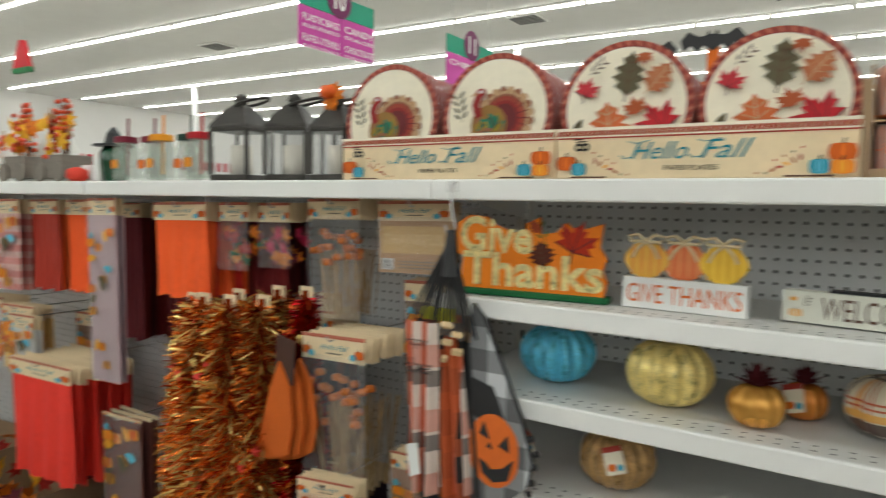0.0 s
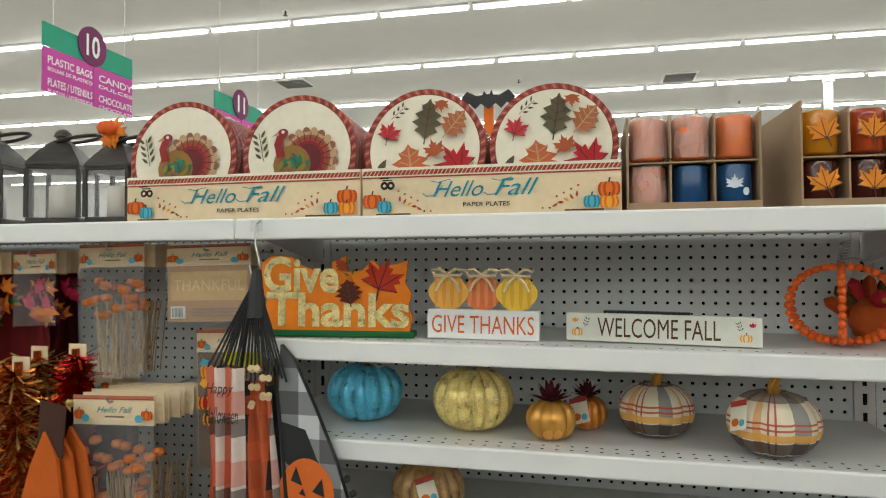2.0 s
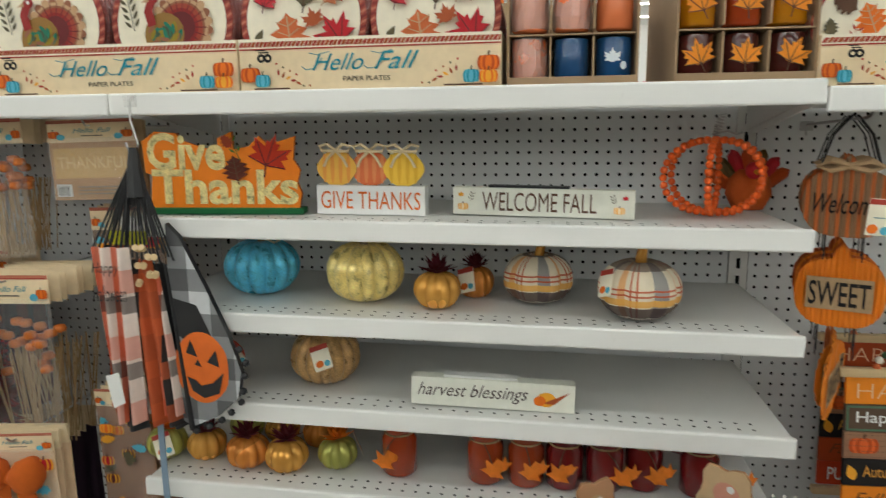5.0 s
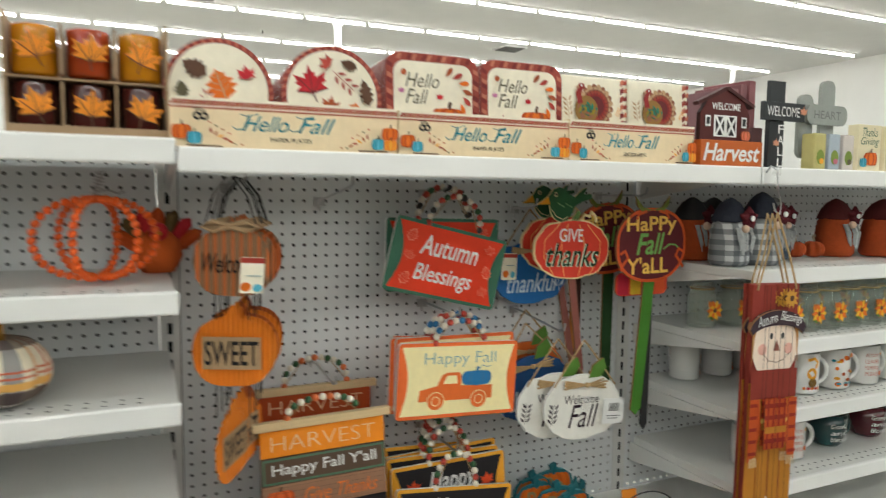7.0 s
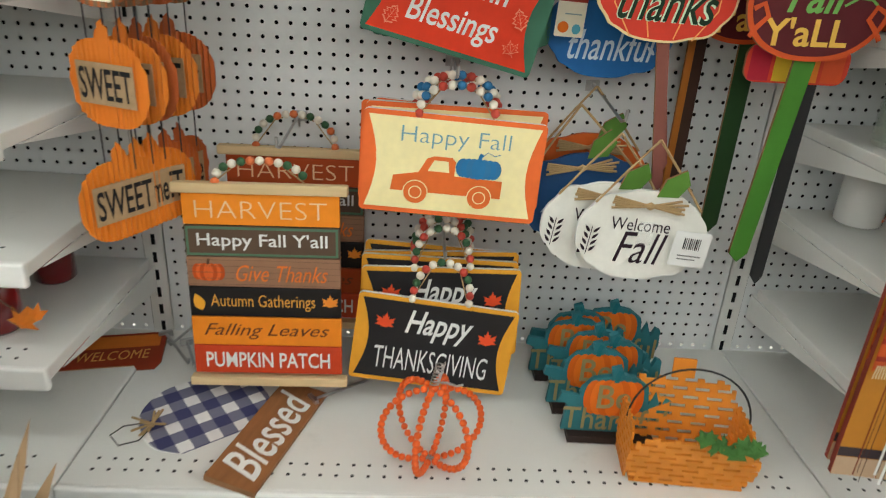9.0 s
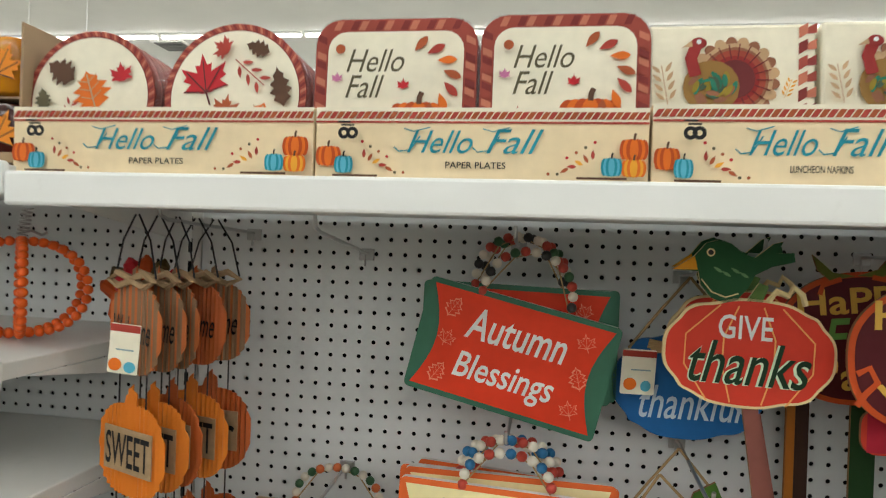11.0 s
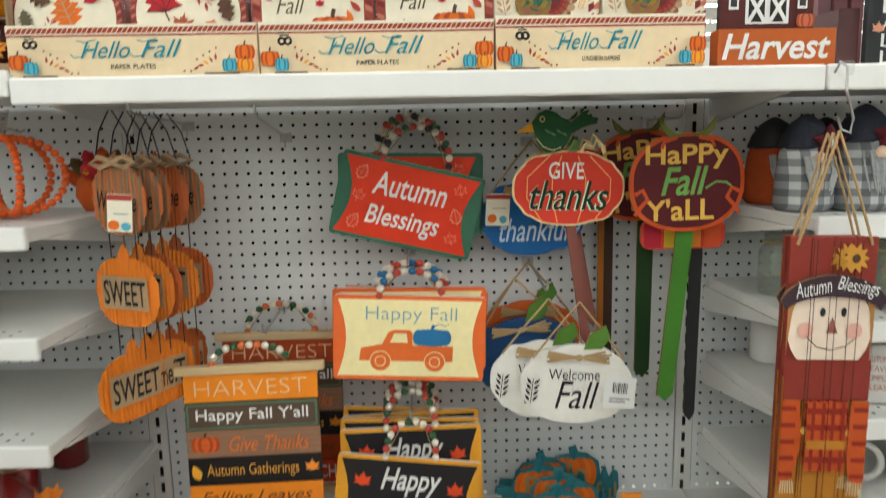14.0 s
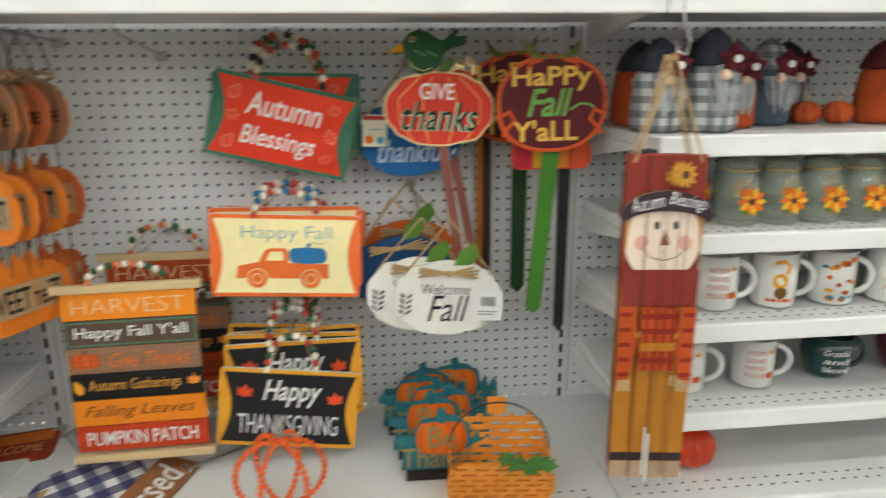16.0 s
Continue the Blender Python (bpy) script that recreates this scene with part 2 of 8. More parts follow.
        self.poly([(cx - 0.5 * r, cy + 0.7 * r), (cx - 0.66 * r, cy + 0.58 * r), (cx - 0.48 * r, cy + 0.6 * r)], TK2)
        self.ell(cx - 0.38 * r, cy + 0.68 * r, r * 0.04, r * 0.04, WHITE)
        return self

    def on(self, parent, name="print", label="", m=None):
        me = mesh_of(name, self.v, self.f, self.mats, self.idx)
        ob = new(name, me)
        ob.parent = parent
        if m is not None:
            ob.matrix_basis = m
        return tagged(ob, label)


TK1, TK2, TK3 = paint(150, 98, 72), paint(196, 160, 122), paint(150, 42, 40)
TK4, TK5, TK6 = paint(164, 70, 52), paint(110, 40, 42), paint(150, 112, 56)
TK7, TK8, TK9 = paint(40, 120, 95), paint(150, 130, 40), paint(70, 90, 70)
CREAM, IVORY = paint(236, 214, 176), paint(240, 232, 210)
ORANGE, DEEP, AMBER, RUST = paint(226, 112, 30), paint(190, 76, 22), paint(235, 165, 50), paint(170, 84, 46)
CRIMSON, BRICK, PLUM = paint(190, 34, 44), paint(172, 62, 50), paint(96, 40, 40)
TEALINK, BLUEF, OLIVE, BROWN = paint(28, 138, 156), paint(90, 176, 200), paint(96, 88, 64), paint(92, 62, 44)
INK = paint(28, 26, 28)


def outline_slab(pts, t, bm=None):
    """A flat board of thickness t behind the outline; face 0 material, edges material 1."""
    bm = bm or bmesh.new()
    a = [bm.verts.new((u, 0, v)) for u, v in pts]
    b = [bm.verts.new((u, t, v)) for u, v in pts]
    bm.faces.new(a)
    bm.faces.new(b[::-1])
    n = len(pts)
    for i in range(n):
        f = bm.faces.new((a[i], b[i], b[(i + 1) % n], a[(i + 1) % n]))
        f.material_index = 1
    bm.normal_update()
    return bm


def rounded(w, h, r, n=5, cx=0.0, cy=0.0):
    pts = []
    for sx, sy, a0 in ((1, 1, 0), (-1, 1, 90), (-1, -1, 180), (1, -1, 270)):
        for i in range(n + 1):
            a = radians(a0 + 90 * i / n)
            pts.append((cx + sx * (w / 2 - r) + r * math.cos(a), cy + sy * (h / 2 - r) + r * math.sin(a)))
    return pts


def lathe(profile, n=24, bm=None, cx=0.0, cy=0.0, ribs=0, depth=0.0, sharp=1.0):
    """A turned body about z from (radius, height) pairs, lobed where ribs are given."""
    bm = bm or bmesh.new()
    rings = []
    for r, z in profile:
        ring = []
        for i in range(n):
            a = 2 * math.pi * i / n
            k = 1 - depth * (1 - abs(math.sin(ribs * a / 2)) ** sharp) if ribs else 1
            ring.append(bm.verts.new((cx + r * k * math.cos(a), cy + r * k * math.sin(a), z)))
        rings.append(ring)
    for p, q in zip(rings, rings[1:]):
        for i in range(n):
            bm.faces.new((p[i], p[(i + 1) % n], q[(i + 1) % n], q[i]))
    if profile[0][0] > 1e-4:
        bm.faces.new(rings[0][::-1])
    if profile[-1][0] > 1e-4:
        bm.faces.new(rings[-1])
    return bm


def tube(pts, r, n=7, bm=None, taper=None):
    """A round rod or cord along the points."""
    bm = bm or bmesh.new()
    rings = []
    up = Vector((0.12, 0.31, 0.94))
    for i, p in enumerate(pts):
        d = (Vector(pts[min(i + 1, len(pts) - 1)]) - Vector(pts[max(i - 1, 0)])).normalized()
        x = d.cross(up).normalized()
        y = d.cross(x)
        rr = r if taper is None else r + (taper - r) * i / (len(pts) - 1)
        rings.append([bm.verts.new(Vector(p) + rr * (math.cos(2 * math.pi * k / n) * x + math.sin(2 * math.pi * k / n) * y)) for k in range(n)])
    for p, q in zip(rings, rings[1:]):
        for k in range(n):
            bm.faces.new((p[k], p[(k + 1) % n], q[(k + 1) % n], q[k]))
    bm.faces.new(rings[0][::-1])
    bm.faces.new(rings[-1])
    return bm


def ball(r, m=None, bm=None, sub=2):
    bm = bm or bmesh.new()
    bmesh.ops.create_icosphere(bm, subdivisions=sub, radius=r, matrix=m or Matrix())
    return bm


def arc(cx, cz, rx, rz, a0, a1, n, y=0.0):
    return [(cx + rx * math.cos(radians(a0 + (a1 - a0) * i / n)), y, cz + rz * math.sin(radians(a0 + (a1 - a0) * i / n))) for i in range(n + 1)]


BEADS = {}


def bead_row(parent, pts, mats, r):
    """Wooden beads, each a piece of its own, along the points."""
    for i, p in enumerate(pts):
        mt = mats[i % len(mats)]
        key = (r, mt.name)
        if key not in BEADS:
            BEADS[key] = linked("bead", ball(r), mt, True)
        ob = new("bead", BEADS[key])
        ob.parent = parent
        ob.matrix_basis = Matrix.Translation(p)


# ---- the setting ----
DECK, FRONT = 0.5, -0.43
BAY = 1.219
BAYS = range(-5, 4)


def top_at(x):
    """The height of the top shelf in the bay at x."""
    return 1.443 if x < 0 else 1.431


TOP = top_at(-1)
WEST, EAST, NORTH, SOUTH = -24, 16, 23, -19
solid("floor", box(WEST, EAST, SOUTH, NORTH, -0.1, 0), FLOOR, "pale cream vinyl tile shop floor", "floor", kind="structure")
solid("ceiling", box(WEST, EAST, SOUTH, NORTH, CEIL, CEIL + 0.1), CEILM, "white ceiling boards with rows of tubes", "ceiling", kind="structure")
wall_n = solid("wall_north", box(WEST, EAST, NORTH, NORTH + 0.2, 0, CEIL), WALL, "white painted far shop wall", "wall", kind="structure")
solid("wall_south", box(WEST, EAST, SOUTH - 0.2, SOUTH, 0, CEIL), WALL, "white painted shop wall", "wall", kind="structure")
wall_w = solid("wall_west", box(WEST - 0.2, WEST, SOUTH, NORTH, 0, CEIL), WALL, "white painted side shop wall", "wall", kind="structure")
solid("wall_east", box(EAST, EAST + 0.2, SOUTH, NORTH, 0, CEIL), WALL, "white painted side shop wall", "wall", kind="structure")
# unseen panel behind the camera, added to cut light bouncing onto the decks
solid("wall_aisle", box(-7, 6, -3.1, -3.0, 0, 1.5), paint(120, 112, 104), "plain unseen panel for the facing aisle, lowers bounced light", "wall", kind="structure")

tube_mesh = linked("tube", lathe([(0.019, 0), (0.019, 1.16)], 8), TUBE, True)
tray_mesh = linked("tray", box(-0.6, 0.6, -0.05, 0.05, -0.03, 0.0, 0.004), WHITE)
for y in ROWS_Y:
    row = thing("ceiling_light_row", (0, y, CEIL - 0.04), "row of lit white fluorescent tubes fixed under the ceiling", "ceiling light", "ceiling light rows")
    for i in range(31):
        x = -22.7 + i * 1.25
        part("tray", tray_mesh, None, row, m=pose(x, 0, 0.04))
        part("tube", tube_mesh, None, row, m=pose(x - 0.58, 0, -0.02, 0, 90, 0))

for x, y in ((3.6, 11.7), (-7.0, 11.7), (14.2, 11.7), (-17.6, 11.7)):
    th = thing("column", (x, y, 0), "slim round white steel column", "column", "shop columns")
    part("shaft", lathe([(0.075, 0), (0.075, CEIL)], 20), WHITE, th, smooth=True)
    part("collar", lathe([(0.1, CEIL - 0.12), (0.1, CEIL - 0.02)], 20), WHITE, th)
random.seed(5)
for x, y in ((0.98, 11.1), (-5.9, 9.85), (7.9, 12.4), (-12.8, 8.6)):
    th = thing("ceiling_vent", (x, y, CEIL - 0.002), "square white louvred ceiling air vent", "air vent", "ceiling vents")
    part("frame", box(-0.3, 0.3, -0.3, 0.3, -0.02, 0), WHITE, th)
    for k in range(6):
        part("slat", box(-0.26, 0.26, -0.24 + k * 0.085, -0.19 + k * 0.085, -0.035, -0.02), paint(104, 104, 102), th)
for x, y in ((-1.85, 10.57), (-4.5, 6.57), (-8.6, 8.5), (2.4, 13.2), (0.6, 5.2)):
    th = thing("sprinkler", (x, y, CEIL - 0.001), "small dark ceiling sprinkler head", "sprinkler", "ceiling sprinklers")
    part("head", lathe([(0.05, -0.01), (0.05, 0)], 12), WHITE, th)
    part("nozzle", lathe([(0.035, -0.07), (0.012, -0.06), (0.012, -0.01)], 10), BLACK, th)

# red lettering too far off to read, high on the far walls
REDSIGN = paint(196, 50, 70)
for (x, y, rz), n in (((-9.0, NORTH - 0.02, 0), 9), ((-1.0, NORTH - 0.02, 0), 12), ((7.0, NORTH - 0.02, 0), 8), ((WEST + 0.02, 9, 90), 10), ((WEST + 0.02, 16, 90), 8)):
    th = thing("wall_lettering", pose(x, y, 2.7, 0, 0, rz), "faded red letters high on the white wall", "sign", "wall lettering")
    for k in range(n):
        part("letter", box(k * 0.34, k * 0.34 + 0.22, -0.02, 0, -0.18, 0.18), REDSIGN, th)


def perforated(name, w, h, pitch, r, n, m, stagger=False, turn=0.0, depth=0.0015):
    """A thin sheet with a real round or square hole in each cell; the sheet stands in x and z."""
    nx, nz = int(w / pitch), int(h / pitch)
    ox, oz = (w - nx * pitch) / 2, (h - nz * pitch) / 2
    ring = [(math.cos(2 * math.pi * k / n + turn), math.sin(2 * math.pi * k / n + turn)) for k in range(n)]
    sq = []
    for c, s in ring:
        k = 1 / max(abs(c), abs(s))
        sq.append((c * k, s * k))
    vs, fs = [], []
    rx, rz = (r, r) if not isinstance(r, tuple) else r
    for i in range(nx):
        for j in range(nz):
            cx, cz, b = ox + (i + 0.5) * pitch, oz + (j + 0.5) * pitch, len(vs)
            vs += [(cx + c * pitch / 2, 0, cz + s * pitch / 2) for c, s in sq]
            vs += [(cx + c * rx, 0, cz + s * rz) for c, s in ring]
            vs += [(cx + c * rx, depth, cz + s * rz) for c, s in ring]
            for k in range(n):
                l = (k + 1) % n
                fs += [(b + k, b + l, b + n + l, b + n + k), (b + n + k, b + n + l, b + 2 * n + l, b + 2 * n + k)]
    b = len(vs)
    for x0, x1, z0, z1 in ((0, ox, 0, h), (w - ox, w, 0, h), (ox, w - ox, 0, oz), (ox, w - ox, h - oz, h)):
        if x1 - x0 > 1e-5 and z1 - z0 > 1e-5:
            fs.append(range(len(vs), len(vs) + 4))
            vs += [(x0, 0, z0), (x1, 0, z0), (x1, 0, z1), (x0, 0, z1)]
    return mesh_of(name, vs, fs, m)


PITCH = 0.0254
board_mesh = perforated("perforated_sheet", BAY - 0.044, 38 * PITCH, PITCH, 0.0038, 8, PEG)
board_long = perforated("perforated_sheet", BAY - 0.044, 51 * PITCH, PITCH, 0.0038, 8, PEG)
slot_mesh = perforated("slotted_face", 0.04, 0.96, 0.04, (0.0062, 0.017), 4, STEEL, turn=math.pi / 4)
joined = bmesh.new()
joined.from_mesh(slot_mesh)
bmesh.ops.remove_doubles(joined, verts=joined.verts, dist=1e-5)
joined.to_mesh(slot_mesh)
joined.free()


def rows_of_holes(w, ys):
    vs, fs = [], []
    for y in ys:
        for i in range(int((w - 0.06) / 0.0254)):
            b = len(vs)
            vs += [(0.04 + i * 0.0254 + 0.0035 * math.cos(k * math.pi / 3), y + 0.0035 * math.sin(k * math.pi / 3), 0.0006) for k in range(6)]
            fs.append(range(b, b + 6))
    return mesh_of("perforations", vs, fs, DARK)


shelf_holes = rows_of_holes(BAY, (FRONT + 0.035, FRONT + 0.06))


def shelf(name, x0, z, front, label, lip=0.036, w=BAY):
    th = thing(name, (x0, 0, z), label, "shelf", "gondola shelves")
    part("shelf_board", box(0.004, w - 0.004, front + 0.012, -0.022, -0.022, 0, 0.002), STEEL, th)
    part("shelf_lip", box(0.001, w - 0.001, front, front + 0.013, -lip, 0.004, 0.004), LIP, th)
    tagged(part("perforations", shelf_holes, None, th), kind="stuff")
    for x in (0.001, w - 0.004):
        part("bracket", outline_slab([(front + 0.05, -0.022), (-0.006, -0.022), (-0.006, -0.075), (-0.03, -0.075)], 0.003), STEEL, th, m=Matrix.Translation((x + 0.003, 0, 0)) @ pose(0, 0, 0, 0, 0, 90))
    return th


for i in BAYS:
    x = i * BAY
    shelf("top_shelf", x + (0.033 if i > 0 else 0), top_at(x + 0.1), FRONT, "white enamelled steel top shelf with a deep price lip", w=BAY + (0.032 if i == 0 else 0))
    deep = i < -1
    th = thing("pegboard", (x + 0.022, 0, 0.165 if deep else 0.495), "grey-white perforated metal pegboard back panel", "pegboard", "pegboard panels")
    part("perforated_sheet", board_long if deep else board_mesh, None, th)
    # near-black sheet set behind the holes to give them their shade
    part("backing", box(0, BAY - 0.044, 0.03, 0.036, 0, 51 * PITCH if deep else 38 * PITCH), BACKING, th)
    z = 0.16 if deep else DECK
    th = thing("base_deck", (x, 0, z), "white steel base deck with rows of small holes", "shelf", "base decks")
    part("deck_board", box(0.0015, BAY - 0.0015, -0.465, -0.002, -0.03, 0, 0.003), STEEL, th)
    part("deck_lip", box(0.0015, BAY - 0.0015, -0.478, -0.466, -0.06, 0.002, 0.004), LIP, th)
    tagged(part("perforations", shelf_holes, None, th, m=pose(0, -0.036, 0)), kind="stuff")
    part("kick_panel", box(0.002, BAY - 0.002, -0.44, -0.42, -z, -0.032), STEEL, th)
    # the far side of the double gondola, a top shelf seen only from behind
    th = thing("rear_shelf", (x, 0, TOP), "white steel top shelf on the far side", "shelf", "rear shelves")
    part("shelf_board", box(0.004, BAY - 0.004, 0.05, 0.45, -0.03, 0), STEEL, th)
for i in range(-5, 5):
    x = i * BAY
    th = thing("upright", (x, 0, 0), "slotted white steel gondola upright", "upright", "gondola uprights")
    part("post", box(-0.019, 0.019, 0.003, 0.05, 0, TOP - 0.02), STEEL, th)
    part("slotted_face", slot_mesh, None, th, m=pose(-0.02, -0.003, 0.49))
    # near-black strip, painted shade that shows through the slots
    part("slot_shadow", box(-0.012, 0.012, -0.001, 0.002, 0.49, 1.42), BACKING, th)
SAG = {1: (1.219, 0.6), 2: (1.041, 0.6), 3: (0.865, 0.85), 4: (0.691, 0.7)}


def on_a(k, x):
    """The height of the sagging pumpkin shelf k at x."""
    z, tilt = SAG[k]
    return z - (x + BAY) * math.tan(radians(tilt)) + 0.0015


for z, tilt in SAG.values():
    shelf("shelf", -BAY, z, FRONT, "white enamelled steel shelf with scuffs and dirt", 0.034).matrix_world = pose(-BAY, 0, z, 0, tilt, 0)
for b in (1, 2):
    for z in (1.192, 1.016, 0.844, 0.662):
        shelf("shelf", b * BAY + 0.033, z, FRONT, "white enamelled steel shelf holding gifts and crockery", 0.034)


# ---- aisle signs ----
SIGNGREEN, SIGNPINK, SIGNPLUM = paint(38, 150, 120), paint(198, 74, 160), paint(110, 36, 84)


def aisle_sign(x, y, z, number, left, right):
    th = thing("aisle_sign", pose(x, y, z, 0, 0, 90), "hanging green and pink aisle sign with white lettering", "sign", "aisle signs")
    part("header", box(-0.5, 0.5, 0, 0.01, 0.08, 0.26), SIGNGREEN, th)
    part("panel", box(-0.5, 0.02, 0, 0.01, -0.26, 0.075), SIGNPINK, th)
    part("panel", box(0.03, 0.5, 0, 0.01, -0.26, 0.075), SIGNPINK, th)
    part("disc", lathe([(0.16, 0), (0.16, 0.008)], 28), SIGNPLUM, th, m=pose(0, -0.004, 0.22, 90))
    art = Art(0.001)
    art.depth = 0.016
    art.text(number, -0.075, 0.075, 0.13, 0.31, WHITE, bold=0.02)
    for (x0, x1), lines in (((-0.47, -0.01), left), ((0.06, 0.47), right)):
        for k, (body, h) in enumerate(lines):
            if body:
                art.text(body, x0, x1, -0.02 - 0.085 * k - h, -0.02 - 0.085 * k + 0.03, WHITE, bold=0.015)
    art.on(th, "lettering", "white capital lettering")
    for x in (-0.4, 0.4):
        part("wire", tube([(x, 0.005, 0.26), (x, 0.005, CEIL - z)], 0.003, 5), CHROME, th)


aisle_sign(-4.555, 3.13, 2.948, "10", [("PLASTIC BAGS", 0.03), ("BOLSAS DE PLASTICO", 0.0), ("PLATES / UTENSILS", 0.03), ("PLATOS / UTENSILIOS", 0.0)], [("CANDY", 0.03), ("DULCES", 0.0), ("CHOCOLATE", 0.03), ("CHOCOLATE", 0.0)])
aisle_sign(-4.253, 4.97, 2.884, "11", [("CHIPS", 0.03), ("", 0), ("", 0.03), ("", 0)], [("", 0), ("", 0), ("", 0), ("", 0)])
aisle_sign(-4.491, 0.75, 3.012, "9", [("", 0), ("", 0), ("", 0), ("", 0)], [("", 0), ("", 0), ("", 0), ("", 0)])

# ---- more materials ----
def striped(name, base, bands, rough=0.8, bump=0.2):
    """Cloth or print with bands: (axis x, y, z or 'r' round the middle, repeats, from, to, colour, strength)."""
    m = material(name, base, rough, var=0.08, scale=80, bump=bump, bump_scale=700)
    nt = m.node_tree
    b = nt.nodes["Principled BSDF"]
    last = b.inputs["Base Color"].links[0].from_socket
    co = nt.nodes.new("ShaderNodeTexCoord")
    sep = nt.nodes.new("ShaderNodeSeparateXYZ")
    nt.links.new(co.outputs["Object"], sep.inputs[0])
    grad = nt.nodes.new("ShaderNodeTexGradient")
    grad.gradient_type = "RADIAL"
    nt.links.new(co.outputs["Object"], grad.inputs[0])
    source = {"x": sep.outputs[0], "y": sep.outputs[1], "z": sep.outputs[2], "r": grad.outputs["Fac"]}
    for axis, reps, lo, hi, colour, strength in bands:
        mul = nt.nodes.new("ShaderNodeMath")
        mul.operation = "MULTIPLY"
        mul.inputs[1].default_value = reps
        nt.links.new(source[axis], mul.inputs[0])
        fr = nt.nodes.new("ShaderNodeMath")
        fr.operation = "FRACT"
        nt.links.new(mul.outputs[0], fr.inputs[0])
        cmp_ = nt.nodes.new("ShaderNodeMath")
        cmp_.operation = "COMPARE"
        cmp_.inputs[1].default_value, cmp_.inputs[2].default_value = (lo + hi) / 2, (hi - lo) / 2
        nt.links.new(fr.outputs[0], cmp_.inputs[0])
        k = nt.nodes.new("ShaderNodeMath")
        k.operation = "MULTIPLY"
        k.inputs[1].default_value = strength
        nt.links.new(cmp_.outputs[0], k.inputs[0])
        mix = nt.nodes.new("ShaderNodeMix")
        mix.data_type = "RGBA"
        nt.links.new(k.outputs[0], mix.inputs["Factor"])
        nt.links.new(last, mix.inputs["A"])
        mix.inputs["B"].default_value = (*lin(colour), 1)
        last = mix.outputs["Result"]
    nt.links.new(last, b.inputs["Base Color"])
    return m


def glitter(name, c):
    return material(name, lin(c), 0.3, metal=0.3, var=0.75, scale=420, bump=0.16, bump_scale=900, coat=0.35)


GLASS = material("clear_glass", (0.95, 0.97, 0.96), 0.03, var=0.0, trans=1.0, ior=1.3)
FILM = material("clear_cellophane", (0.85, 0.86, 0.86), 0.12, var=0.02, alpha=0.13, spec=0.9, bump=1.0, bump_scale=45)
WRAP = material("white_tissue_wrap", (0.84, 0.8, 0.78), 0.3, var=0.2, alpha=0.3, bump=1.0, bump_scale=40)
BRONZE = material("dark_bronze_tin", (0.05, 0.045, 0.04), 0.45, metal=0.6, var=0.5, scale=25, stain=0.3)
WAX = material("ivory_candle_wax", (0.75, 0.7, 0.6), 0.5)
GOLD = material("gold_lacquer", lin((226, 166, 78)), 0.26, metal=0.5, var=0.12, bump=0.1)
COPPER = material("orange_gold_lacquer", lin((222, 142, 64)), 0.28, metal=0.5, var=0.12, bump=0.1)
GREENGOLD = material("green_gold_lacquer", lin((176, 176, 92)), 0.3, metal=0.5, var=0.12, bump=0.1)
BLUEG, GOLDG, BROWNG = glitter("blue_glitter", (92, 192, 224)), glitter("gold_glitter", (228, 206, 130)), glitter("brown_gold_glitter", (190, 150, 96))
GLITTERINK = glitter("gold_glitter_lettering", (226, 208, 146))
TWIG = material("pale_wood_stem", lin((170, 150, 125)), 0.7, var=0.2, bump=0.5)
TWINE = material("jute_twine", lin((176, 146, 104)), 0.9, var=0.2, bump=0.5)
PINE = material("raw_pine_wood", lin((214, 186, 142)), 0.6, var=0.18, scale=25, stretch=(0.3, 1, 6), bump=0.2)
OAKB = material("stained_brown_wood", lin((150, 98, 58)), 0.6, var=0.3, scale=18, stretch=(1, 0.25, 6), bump=0.3)
MDF = material("mdf_edge", lin((150, 108, 72)), 0.8)
BEADO = material("orange_wood_bead", lin((232, 96, 26)), 0.4, var=0.1)
BW, BR, BG, BB, BK = (material("bead_" + n, lin(c), 0.5, var=0.1) for n, c in (("white", (232, 224, 208)), ("red", (186, 66, 50)), ("green", (52, 92, 58)), ("blue", (40, 112, 160)), ("black", (46, 44, 44))))
BOR = material("bead_orange", lin((224, 118, 66)), 0.5)
PETAL = material("burgundy_cloth_petal", lin((92, 16, 28)), 0.8, var=0.2)
PETALO = material("orange_cloth_leaf", lin((226, 122, 24)), 0.7, var=0.25, scale=90)
PETALR = material("red_cloth_leaf", lin((176, 36, 24)), 0.7, var=0.25, scale=90)
PETALY = material("yellow_cloth_petal", lin((240, 180, 40)), 0.7, var=0.2)
PLAIDP = striped("autumn_plaid_cloth", lin((226, 214, 190)), [("r", 4, 0.0, 0.22, (120, 122, 128), 0.8), ("r", 4, 0.4, 0.5, (226, 150, 60), 0.7), ("r", 4, 0.6, 0.63, (190, 80, 40), 0.9), ("r", 4, 0.7, 0.73, (190, 80, 40), 0.9), ("z", 9, 0.0, 0.30, (70, 50, 50), 0.88), ("z", 9, 0.07, 0.10, (226, 220, 206), 0.8), ("z", 9, 0.32, 0.43, (232, 170, 74), 0.88), ("z", 9, 0.48, 0.51, (196, 82, 44), 0.9), ("z", 9, 0.56, 0.59, (196, 82, 44), 0.9), ("z", 9, 0.86, 1.0, (84, 64, 60), 0.75)])


